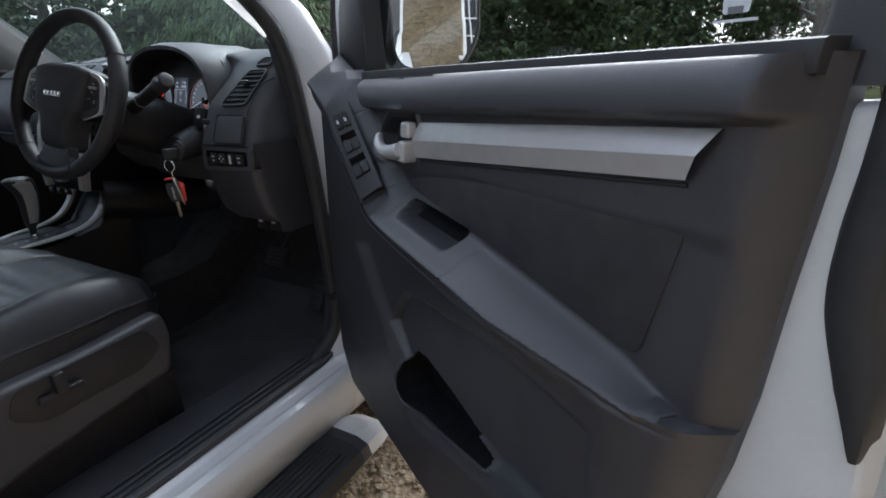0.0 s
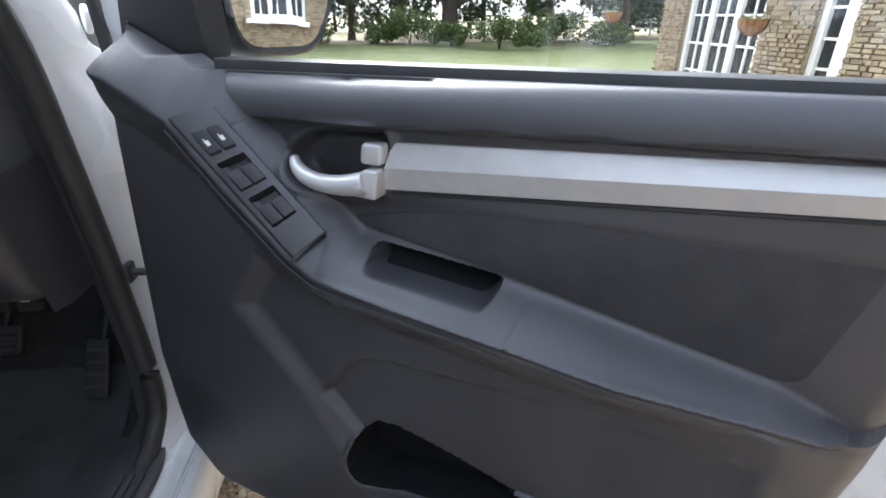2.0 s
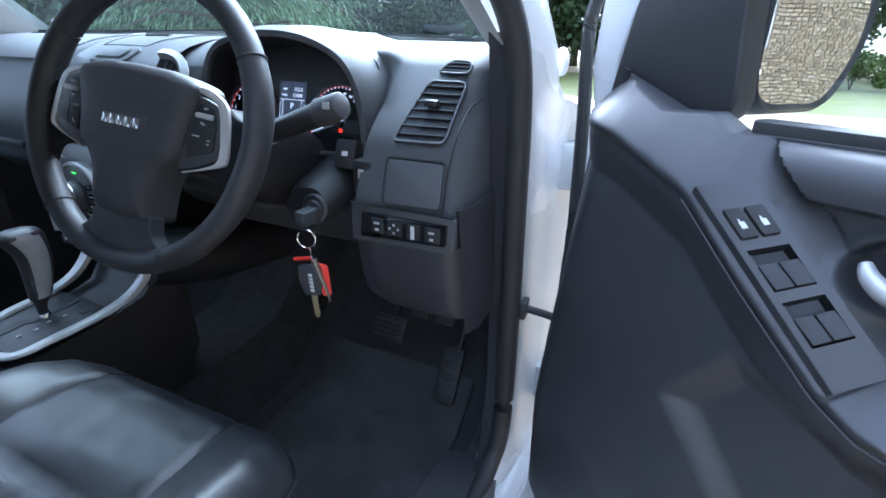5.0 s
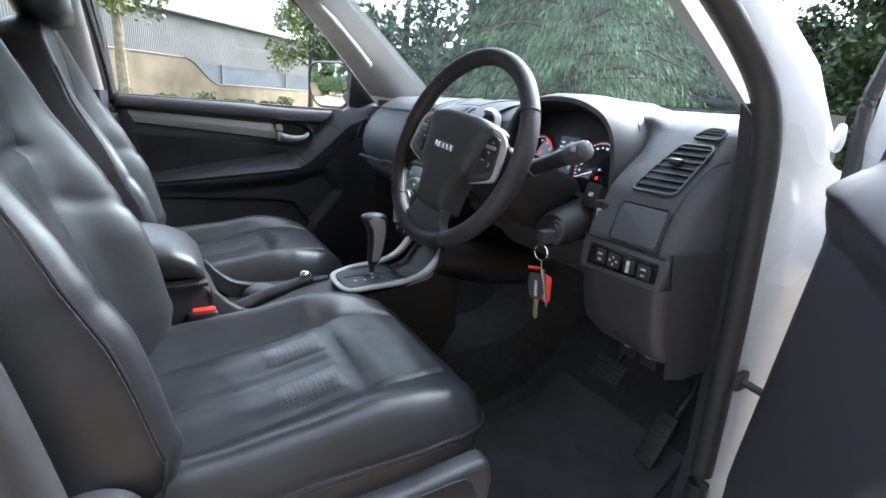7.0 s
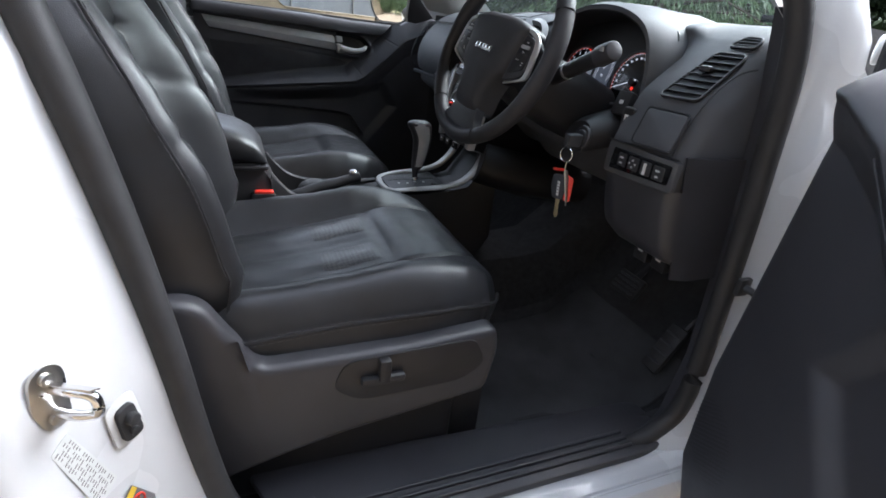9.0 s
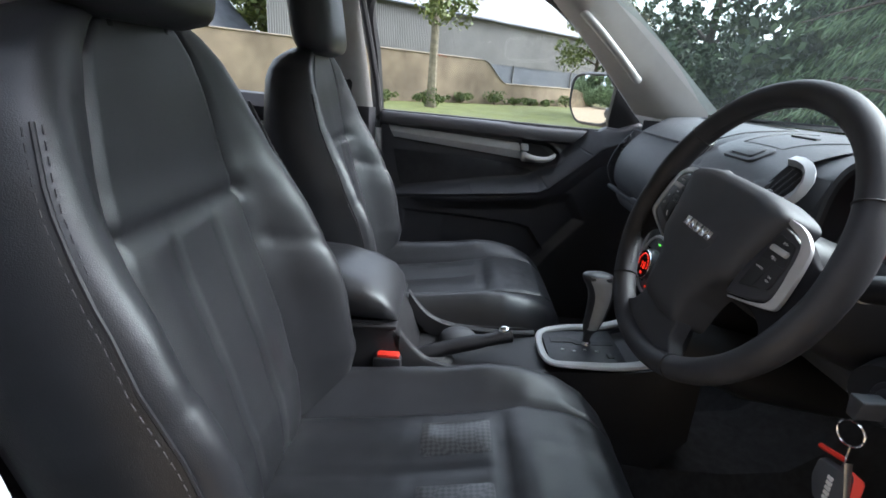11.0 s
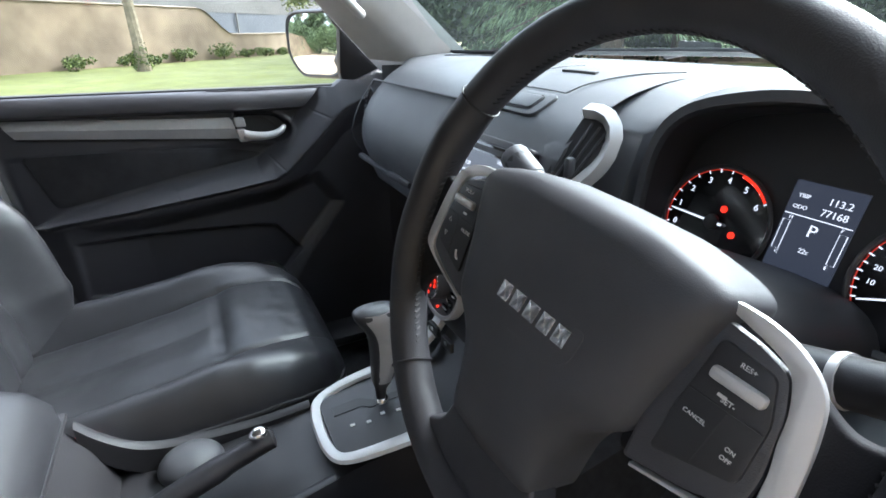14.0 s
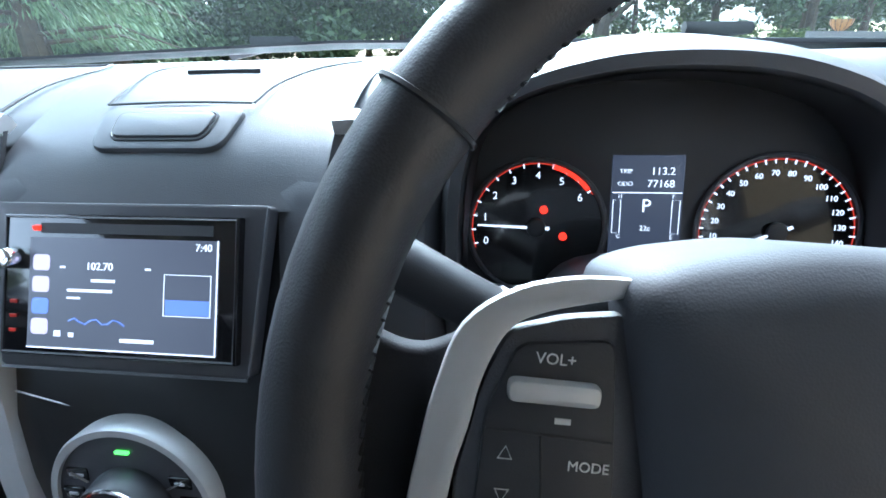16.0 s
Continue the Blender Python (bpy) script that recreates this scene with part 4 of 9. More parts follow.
for a, b in ((0.145, 0.15), (0.145, 0.49)):
    q = rounded([(a, b), (a + 0.155, b), (a + 0.155, b + 0.29), (a, b + 0.29)], 0.03)
    ledge_patch("lock_switch", q, 0.001, 0.0060, DARKER, panel, "black lock switch", 0.0015)
    ledge_patch("symbol", [(a + 0.075, b + 0.10), (a + 0.11, b + 0.10), (a + 0.11, b + 0.19), (a + 0.075, b + 0.19)], 0.0071, 0.0003, INK, panel)
    ledge_patch("symbol", [(a + 0.058, b + 0.115), (a + 0.075, b + 0.115), (a + 0.075, b + 0.135), (a + 0.066, b + 0.14)], 0.0071, 0.0003, INK, panel)
for a in WELLS:
    bm = B()
    _q = ((a, 0.14), (a + 0.208, 0.14), (a + 0.208, 0.80), (a, 0.80))
    _t, _b = [bm.verts.new(SW(p, q, 0.002)) for p, q in _q], [bm.verts.new(SW(p, q, -0.013)) for p, q in _q]
    bm.faces.new(_b)
    for i in range(4):
        bm.faces.new((_t[i], _t[i - 1], _b[i - 1], _b[i]))
    part("switch_well", bm, DARKER, panel, "deep black switch well")
    for b in (0.16, 0.485):
        bm = B()
        slab(bm, rounded([(a + 0.075, b), (a + 0.2, b), (a + 0.2, b + 0.30), (a + 0.075, b + 0.30)], 0.02), lambda p, q, k: SW(p, q, -0.012 + k + 0.025 * (p - a - 0.1)), 0.0145, 0.003, 3)
        part("window_switch", bm, DARKER, panel, "black window switch", 20)
# thin bright line under the ledge's edge
bm = B()
tube(bm, [PD(u, 0.083, float(np.interp(u, *ZF)) - 0.009) for u in np.linspace(0.255, 0.69, 40)], 0.0012, 5)
part("seam", bm, DARKER, door)
# speaker grille in the lower front corner
bm = B()
for i in range(26):
    for j in range(16):
        u, z = 0.05 + 0.0065 * i, 0.60 + 0.0085 * j + (0.004 if i % 2 else 0)
        if (u - 0.13) ** 2 + ((z - 0.665) * 1.15) ** 2 < 0.078**2:
            w = float(trim_depth(np.array([u]), np.array([z]))[0])
            t = 0.0019
            vs = [bm.verts.new(PD(u + t * math.cos(k * 1.0472), w + 0.0006, z + t * math.sin(k * 1.0472))) for k in range(6)]
            bm.faces.new(vs)
part("speaker_grille", bm, DARKER, door, "perforated speaker grille")
# window frame, glass and its sticker
part("window_frame", edge_band(PD, [(1.052, 1.24), (1.056, 1.36), (1.052, 1.54), (1.0, 1.66), (0.86, 1.70), (0.60, 1.69), (0.38, 1.62), (0.21, 1.46), (0.08, 1.30)], [0.046, 0.046, 0.046, 0.044], [-0.03, -0.05, -0.08, -0.08, -0.08, -0.07, -0.04], 0.008, 0.03), RUBBER, door, "black window frame", 50)
part("outer_frame", edge_band(PD, [(1.106, 1.20), (1.110, 1.36), (1.102, 1.57), (1.02, 1.71), (0.86, 1.745)], [0.056, 0.058, 0.056, 0.05, 0.05], [-0.05, -0.06, -0.09, -0.10], 0.006, 0.04), PAINT, door, "white painted window frame", 50)
bm = B()
slab(bm, [(0.27, 1.236), (1.05, 1.246), (1.052, 1.268), (0.27, 1.259)], lambda a, b, h: PD(a, -0.022 + h, b), 0.03, 0.004)
part("belt_seal", bm, RUBBER, door, "black rubber belt seal")
bm = B()
loft(bm, [[PD(u, -0.035 - 0.1 * (z - 1.24), z) for u in (max(0.16, 0.22 - 0.0 * z + (0.0 if z < 1.5 else (z - 1.5) * 1.2)), 0.6, 1.055)] for z in (1.235, 1.4, 1.55, 1.68)])
pane = part("window_pane", bm, GLASS, door, "clear side window")
pane.visible_shadow = False
_s = lambda a, b, h: PD(0.965 + a * 0.5, -0.033 - 0.1 * (1.30 - 1.24) + h, 1.299 + b * 0.6)
bm = B()
slab(bm, rounded([(-0.020, -0.016), (0.020, -0.016), (0.022, 0.0), (0.014, 0.015), (-0.014, 0.015), (-0.022, 0.0)], 0.004), _s, 0.0004)
for k in (0.030, 0.037, 0.044):
    for sgn in (1, -1):
        tube(bm, [_s(sgn * k * math.cos(a), 0.006 + k * 0.75 * math.sin(a), 0.0) for a in np.linspace(0.1, 0.8, 7)], 0.0011, 4)
slab(bm, [(-0.035, -0.026), (0.035, -0.026), (0.035, -0.0225), (-0.035, -0.0225)], _s, 0.0004)
part("alarm_sticker", bm, STICKER, door, "white car-shaped alarm sticker")
bm = B()
slab(bm, [(-0.013, 0.002), (0.013, 0.002), (0.010, 0.010), (-0.010, 0.010)], lambda a, b, h: _s(a, b, h + 0.0006), 0.0003)
slab(bm, [(-0.012, -0.016), (0.012, -0.016), (0.012, -0.008), (-0.012, -0.008)], lambda a, b, h: _s(a, b, h + 0.0006), 0.0003)
part("sticker_print", bm, GREYLBL, door)
# painted frame corner and the seal down the hinge edge
bm = B()
slab(bm, rounded([(0.028, 1.235), (0.014, 1.30), (0.020, 1.385), (0.052, 1.49), (0.135, 1.62), (0.19, 1.62), (0.120, 1.48), (0.082, 1.385), (0.060, 1.313), (0.06, 1.245)], 0.01), lambda a, b, h: PD(a, -0.055 + h, b), 0.022, 0.006, 3)
part("frame_corner", bm, PAINT, door, "white painted window frame corner", 40)
bm = B()
tube(bm, [PD(*p) for p in cr([(0.03, -0.035, 0.56), (0.016, -0.032, 0.75), (0.020, -0.030, 1.05), (0.014, -0.030, 1.208), (0.0, -0.034, 1.334), (0.006, -0.036, 1.385), (0.040, -0.042, 1.49), (0.125, -0.055, 1.62)], 40)], 0.010, 8)
part("hinge_edge_seal", bm, RUBBER, door, "black rubber seal")
# sail panel and mirror
bm = B()
slab(bm, rounded([(0.062, 1.26), (0.21, 1.245), (0.225, 1.250), (0.235, 1.267), (0.228, 1.33), (0.215, 1.46), (0.195, 1.52), (0.14, 1.46), (0.086, 1.38)], 0.012), lambda a, b, h: PD(a, -0.06 + h, b), 0.042, 0.008, 3)
part("sail_panel", bm, DARKER, door, "black mirror sail panel")


def mirror(door, c, face, side, w, h, deep):
    """A door mirror: housing shell, rim and glass. c: centre of the glass; face: the way that it looks."""
    z = Vector(face).normalized()
    x = Vector((0, 0, 1)).cross(z).normalized()
    y = z.cross(x)
    m = basis(c, x, y, z)
    out = rounded([(-w, -h * 0.62), (-w * 0.8, -h), (w * 0.55, -h), (w, -h * 0.35), (w, h * 0.75), (w * 0.7, h), (-w * 0.75, h), (-w, h * 0.7)], 0.03, 5)
    if side < 0:
        out = [(-a, b) for a, b in out][::-1]
    rows = []
    for k, f in ((0.93, 0.006), (1.0, 0.012), (1.06, 0.004), (1.10, -0.02), (1.08, -deep * 0.5), (0.8, -deep * 0.9), (0.3, -deep)):
        rows.append([m @ Vector((a * k, b * k, f)) for a, b in out])
    bm = B()
    loft(bm, rows, around=True, cap=True)
    hs = part("mirror_housing", bm, DARKER, door, "black door mirror housing")
    bm = B()
    loft(bm, [[m @ Vector((a * k, b * k, 0.0125 - (a * a + b * b) * k * k / 2.2)) for a, b in out] for k in (0.02, 0.2, 0.4, 0.6, 0.8, 0.95)], around=True, cap=True)
    part("mirror_glass", bm, MIRROR, hs, "mirror glass")
    return m


mm = mirror(door, (1.115, 1.02, 1.362), (0.76, -0.65, 0.0), 1, 0.098, 0.105, 0.09)
bm = B()
tube(bm, [PD(0.16, -0.04, 1.30), PD(0.16, -0.10, 1.30), (1.07, 1.08, 1.30)], [0.035, 0.03, 0.028], 10)
part("mirror_arm", bm, DARKER, door)

# ---- far front door, closed ----
def PP(u, w, z):
    return Vector((-0.835 + w, 1.07 - u, z))


pdoor = thing("closed_front_door", (-0.84, 0.55, 0.45), "closed passenger door with black trim and silver strip", "car door")
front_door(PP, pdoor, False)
bm = B()
slab(bm, rounded([(-0.02, 0.46), (1.05, 0.46), (1.10, 0.9), (1.08, 1.225), (-0.02, 1.220)], 0.05), lambda a, b, h: PP(a, -0.10 + h, b), 0.085, 0.02)
part("outer_panel", bm, PAINT, pdoor, "white outer door panel")
bm = B()
tube(bm, [PP(*p) for p in cr([(1.05, -0.02, 1.255), (1.06, 0.03, 1.45), (1.07, 0.09, 1.60), (1.0, 0.14, 1.675), (0.80, 0.165, 1.70), (0.55, 0.15, 1.66), (0.33, 0.07, 1.52), (0.16, 0.0, 1.34), (0.10, -0.01, 1.27)], 60)], 0.022, 8)
part("window_frame", bm, RUBBER, pdoor, "black window frame")
bm = B()
slab(bm, [(0.20, 1.236), (1.05, 1.252), (1.055, 1.264), (0.20, 1.250)], lambda a, b, h: PP(a, -0.022 + h, b), 0.03, 0.004)
part("belt_seal", bm, RUBBER, pdoor)
bm = B()
loft(bm, [[PP(u, -0.03 + 0.40 * (z - 1.24), z) for u in (0.12 + max(0, z - 1.28) * 0.9, 0.6, 1.05)] for z in (1.235, 1.35, 1.45, 1.55, 1.66)])
pane = part("window_pane", bm, GLASS, pdoor, "clear side window")
pane.visible_shadow = False
bm = B()
slab(bm, rounded([(0.07, 1.262), (0.222, 1.252), (0.232, 1.28), (0.230, 1.40), (0.220, 1.43), (0.15, 1.35)], 0.01), lambda a, b, h: PP(a, -0.03 + h + 0.25 * (b - 1.25), b), 0.03, 0.006)
part("sail_panel", bm, DARKER, pdoor, "black mirror sail panel")
mirror(pdoor, (-1.12, 0.845, 1.347), (0.55, -0.83, 0.02), -1, 0.112, 0.095, 0.10)
bm = B()
tube(bm, [PP(0.17, -0.03, 1.30), PP(0.165, -0.10, 1.30), (-1.05, 0.91, 1.30)], [0.03, 0.03, 0.028], 10)
part("mirror_arm", bm, DARKER, pdoor)

# ---- far rear door ----
rdoor = thing("closed_rear_door", (-0.84, -0.6, 0.45), "closed rear passenger door with black trim", "car door")
bm = B()
_rows = []
for z, w in ((0.46, 0.02), (0.8, 0.05), (0.98, 0.06), (1.0, 0.07), (1.03, 0.02), (1.19, 0.02), (1.2, 0.04), (1.235, 0.045), (1.275, 0.02), (1.28, -0.01)):
    _rows.append([(-0.835 + w, y, z + (0.03 * (-0.15 - y) if z > 1.1 else 0)) for y in np.linspace(-0.14, -1.1, 12)])
loft(bm, _rows)
part("trim_panel", bm, DARK, rdoor, "black rear door trim")
bm = B()
slab(bm, [(-0.22, 1.125), (-0.30, 1.185), (-0.75, 1.215), (-0.75, 1.15)], lambda a, b, h: (-0.815 + h, a, b), 0.016, 0.004)
part("silver_strip", bm, SILVER, rdoor, "brushed silver trim strip")
bm = B()
tube(bm, [(-0.795, -0.20, 1.165), (-0.785, -0.22, 1.15), (-0.785, -0.26, 1.145), (-0.79, -0.30, 1.15)], 0.011, 8)
part("release_lever", bm, SILVER, rdoor, "silver door release lever")
bm = B()
slab(bm, [(-0.14, 0.46), (-1.15, 0.46), (-1.15, 1.265), (-0.14, 1.232)], lambda a, b, h: (-0.93 + h, a, b), 0.08, 0.01)
part("outer_panel", bm, PAINT, rdoor)
bm = B()
loft(bm, [[(-0.865 + 0.40 * (z - 1.24), y, z + 0.035 * (-0.15 - y) * (1 if z < 1.3 else 0)) for y in (-0.14, -0.6, -1.08)] for z in (1.26, 1.45, 1.66)])
pane = part("window_pane", bm, GLASS, rdoor, "clear rear side window")
pane.visible_shadow = False
skin("rear_pillar", [[(-0.83, -1.05, 1.28), (-0.80, -1.06, 1.30), (-0.78, -1.25, 1.30)], [(-0.68, -0.98, 1.66), (-0.66, -1.0, 1.66), (-0.64, -1.25, 1.66)]], PILLAR, body)

# ---- dashboard ----
dash = thing("dashboard", (0, 0.95, 0.95), "charcoal plastic dashboard across the cab", "dashboard")


def dash_profile(x):
    yb = 1.315 - 0.38 * x * x
    passenger = [(yb, 1.322), (1.10, 1.326), (0.98, 1.318), (0.905, 1.300), (0.862, 1.276), (0.858, 1.270), (0.828, 1.240), (0.803, 1.195), (0.795, 1.150), (0.803, 1.112), (0.822, 1.103), (0.815, 1.092), (0.818, 1.066), (0.85, 1.045), (0.93, 1.0), (1.10, 0.97)]
    centre = [(yb, 1.322), (1.10, 1.325), (0.98, 1.320), (0.92, 1.30), (0.89, 1.28), (0.885, 1.27), (0.875, 1.24), (0.86, 1.195), (0.85, 1.15), (0.84, 1.11), (0.84, 1.10), (0.84, 1.09), (0.84, 1.066), (0.86, 1.045), (0.93, 1.0), (1.10, 0.97)]
    cluster = [(yb, 1.322), (1.12, 1.326), (1.04, 1.325), (1.00, 1.32), (0.96, 1.31), (0.955, 1.29), (0.95, 1.24), (0.945, 1.195), (0.94, 1.145), (0.93, 1.118), (0.86, 1.105), (0.845, 1.09), (0.85, 1.06), (0.87, 1.03), (0.93, 0.98), (1.10, 0.95)]
    right = [(yb, 1.322), (1.10, 1.326), (1.04, 1.322), (1.005, 1.312), (0.975, 1.298), (0.955, 1.284), (0.905, 1.242), (0.856, 1.198), (0.838, 1.165), (0.815, 1.115), (0.812, 1.088), (0.814, 1.078), (0.820, 1.05), (0.83, 1.036), (0.87, 1.03), (0.93, 1.03)]
    keys = [(-0.75, passenger), (-0.165, passenger), (-0.135, centre), (0.15, centre), (0.205, centre), (0.232, cluster), (0.545, cluster), (0.572, right), (0.76, right)]
    for (xa, a), (xb, b) in zip(keys, keys[1:]):
        if xa <= x <= xb:
            f = (x - xa) / (xb - xa)
            return [np.array(p) * (1 - f) + np.array(q) * f for p, q in zip(a, b)]
    return [np.array(p) for p in (passenger if x < 0 else right)]


bm = B()
_rows = []
for x in [-0.742, -0.735, -0.70, -0.60, -0.5, -0.4, -0.3, -0.2, -0.165, -0.15, -0.135, 0.0, 0.15, 0.18, 0.205, 0.215, 0.224, 0.232, 0.3, 0.39, 0.48, 0.545, 0.552, 0.56, 0.572, 0.60, 0.65, 0.70, 0.722, 0.732]:
    pr = dash_profile(x)
    k = max(0.0, abs(x + 0.01) - 0.69) / 0.05
    g = 2.2 * max(0.0, -0.5 - x) ** 2
    ctrl = [(x, p[0] + 0.035 * k * k + g * min(1.0, max(0.0, (1.02 - p[0]) / 0.15)), p[1] - 0.012 * k * k) for p in pr]
    _rows.append(cr(ctrl, 70))
loft(bm, _rows)
bm.verts.ensure_lookup_table()
for i in (0, len(_rows) - 1):
    bm.verts.ensure_lookup_table()
    ring = [bm.verts[i * 70 + j] for j in range(70)]
    far = [bm.verts.new((_rows[i][0][0], 1.25, 0.95)), bm.verts.new((_rows[i][0][0], 1.28, 1.2))]
    bm.faces.new(ring + far)
part("dash_shell", bm, DASH, dash, "charcoal grained dash moulding", 55)
# passenger airbag lid seam, glove box seam and lever
bm = B()
tube(bm, [(-0.62, 0.864, 1.276), (-0.4, 0.859, 1.277), (-0.165, 0.859, 1.277)], 0.002, 5)
tube(bm, cr([(-0.165, 0.865, 1.29), (-0.17, 0.95, 1.317), (-0.19, 1.06, 1.328), (-0.25, 1.10, 1.328), (-0.5, 1.09, 1.328), (-0.6, 1.05, 1.326)], 30), 0.0016, 5)
tube(bm, cr([(-0.62, 0.862, 1.272), (-0.625, 0.82, 1.21), (-0.62, 0.80, 1.15), (-0.60, 0.815, 1.105)], 20), 0.002, 5)
part("lid_seam", bm, DARKER, dash)
bm = B()
box(bm, (-0.385, 0.812, 1.098), (0.44, 0.016, 0.012), bevel=0.005)
part("glovebox_rail", bm, DASH, dash, "grey glove box rail")
bm = B()
box(bm, (-0.31, 0.802, 1.108), (0.10, 0.014, 0.014), bevel=0.004)
part("glovebox_lever", bm, DARK, dash, "dark glove box lever")
bm = B()
box(bm, (-0.24, 0.84, 1.04), (0.07, 0.012, 0.006), bevel=0.002)
part("lower_lever", bm, DASH, dash)


def vent(parent, poly, to3, slats, depth=0.006):
    """An air vent: flat dark plate in place of its shaded depth, raised rim, thin blades and a tab. to3(a, b, h): h out
    of the face.
    """
    A = np.array(poly)
    line = rounded(poly, 0.010)
    bm = B()
    slab(bm, line, lambda a, b, h: to3(a, b, h - 0.001), 0.002)
    v = part("vent", bm, DARKER, parent, "black air vent")
    bm = B()
    c = A.mean(0)
    grow = [tuple(c + (np.array(p) - c) * 1.035) for p in line]
    tube(bm, [to3(a, b, 0.002) for a, b in grow], 0.0024, 8, True)
    part("vent_frame", bm, DARK, v)
    for i in range(slats):
        f = (i + 0.65) / (slats + 0.3)
        p, q = A[0] + (A[3] - A[0]) * f, A[1] + (A[2] - A[1]) * f
        bow = -0.005 * math.sin(math.pi * f)
        bm = B()
        rows = []
        for g in np.linspace(0.03, 0.97, 6):
            m = p + (q - p) * g
            m[0] += bow * (1 - g)
            rows.append([to3(m[0], m[1] - 0.0005, depth), to3(m[0], m[1] + 0.0005, depth), to3(m[0], m[1] + 0.0022, 0.0012), to3(m[0], m[1] + 0.0012, 0.0012)])
        loft(bm, rows, around=True, cap=True)
        part("slat", bm, DARKER, v)
    bm = B()
    if slats > 3:
        box(bm, to3(c[0] - 0.004, c[1] + 0.006, 0.009), (0.022, 0.012, 0.010), bevel=0.003)
        part("vent_tab", bm, DARK, v)
    else:
        bm.free()


def RF(a, b, h):
    return Vector((a, 0.856 + (b - 1.198) * 1.15 - 0.65 * h, b + 0.75 * h))


vent(dash, [(0.618, 1.193), (0.697, 1.195), (0.694, 1.268), (0.634, 1.268)], RF, 7)
vent(dash, [(0.640, 1.281), (0.692, 1.281), (0.688, 1.297), (0.655, 1.298)], RF, 3, 0.004)
# passenger end vent
def LF(a, b, h):
    return Vector((a, 0.850 + max(0.0, -0.66 - a) * 0.6 - max(0.0, a + 0.66) * 0.35 + max(0, b - 1.2) * 0.35 - 0.8 * h, b + 0.3 * h))


vent(dash, [(-0.705, 1.195), (-0.648, 1.185), (-0.590, 1.258), (-0.688, 1.240)], LF, 5)
bm = B()
slab(bm, [(-0.60, 1.292), (-0.50, 1.303), (-0.47, 1.310), (-0.56, 1.302)], lambda a, b, h: Vector((a, 0.915 + (b - 1.29) * 2.0, b + h)), 0.004)
part("demister", bm, DARKER, dash)
# coin box, switch bar, traction switch and levers
bm = B()
slab(bm, rounded([(0.623, 1.112), (0.713, 1.114), (0.706, 1.171), (0.617, 1.170)], 0.008), lambda a, b, h: Vector((a, 0.8075 + (b - 1.104) * 0.45 - h, b)), 0.005, 0.002)
part("coin_box", bm, DASH, dash, "small closed coin box")
bm = B()
tube(bm, [Vector((a, 0.8050 + (b - 1.104) * 0.45, b)) for a, b in rounded([(0.6205, 1.1095), (0.7155, 1.1115), (0.7085, 1.1735), (0.6145, 1.1725)], 0.009)], 0.0022, 6, True)
part("box_gap", bm, DARKER, dash)
bm = B()
tube(bm, cr([(0.716, 0.812, 1.106), (0.7145, 0.826, 1.150), (0.713, 0.862, 1.205), (0.716, 0.90, 1.240), (0.728, 0.925, 1.252)], 20), 0.0016, 5)
tube(bm, [(0.565, 0.8105, 1.1035), (0.65, 0.8105, 1.1045), (0.734, 0.812, 1.1045)], 0.0020, 5)
part("panel_gap", bm, DARKER, dash)
bm = B()
slab(bm, rounded([(0.562, 1.042), (0.733, 1.048), (0.735, 1.102), (0.564, 1.102)], 0.008), lambda a, b, h: Vector((a, 0.822 - h, b)), 0.010, 0.003)
part("switch_bezel", bm, DASH, dash)
bm = B()
slab(bm, rounded([(0.580, 1.052), (0.723, 1.060), (0.725, 1.093), (0.584, 1.092)], 0.004), lambda a, b, h: Vector((a, 0.812 - h, b)), 0.003, 0.001)
bar = part("switch_bar", bm, GLOSS, dash, "gloss black switch bar")
for a, w in ((0.612, 0.020), (0.641, 0.024), (0.672, 0.022), (0.702, 0.024)):
    bm = B()
    box(bm, (a, 0.8085, 1.0745), (w, 0.005, 0.024), bevel=0.002)
    part("switch", bm, DARKER, bar)
    bm = B()
    if a == 0.672:
        box(bm, (a, 0.8055, 1.074), (0.006, 0.002, 0.02))
    elif a == 0.641:
        for k in range(4):
            box(bm, (a + 0.007 * math.cos(k * 1.571), 0.8058, 1.0745 + 0.006 * math.sin(k * 1.571)), (0.003, 0.0016, 0.003))
    else:
        box(bm, (a, 0.8058, 1.079), (0.009, 0.0016, 0.003))
        box(bm, (a, 0.8058, 1.069), (0.006, 0.0016, 0.003))
    part("symbol", bm, INK, bar)
bm = B()
box(bm, (0.572, 0.845, 1.135), (0.034, 0.03, 0.055), bevel=0.006)
sw = part("traction_switch", bm, DARKER, dash, "black switch with a white symbol")
bm = B()
box(bm, (0.572, 0.8295, 1.142), (0.009, 0.002, 0.014))
part("symbol", bm, INK, sw)
bm = B()
_rows = []
for x, d, k in ((0.548, 0.06, 0.02), (0.556, 0.016, 0.015), (0.566, 0.002, 0.01), (0.60, 0.0, 0.0), (0.66, 0.0, 0.0), (0.712, 0.0, 0.0), (0.726, 0.006, 0.0), (0.735, 0.024, -0.005), (0.738, 0.07, -0.01)):
    _rows.append(cr([(x, 0.818 + d, 1.050), (x, 0.826 + d, 1.0), (x, 0.838 + d, 0.955), (x, 0.852 + d, 0.922 + k), (x, 0.878 + d, 0.906 + k), (x, 0.93 + d, 0.90 + k)], 14))
loft(bm, _rows)
part("knee_panel", bm, DARK, dash, "black knee panel", 60)
skin("end_panel", [[(0.733, 0.828 + 0.22 * (1.11 - z), z), (0.741, 0.86 + 0.18 * (1.11 - z), z), (0.744, 0.91, z), (0.742, 0.99, z)] for z in (1.11, 1.06, 1.0, 0.95, 0.905, 0.88)], DARK, dash, 0.004, "black dash end panel", 60)
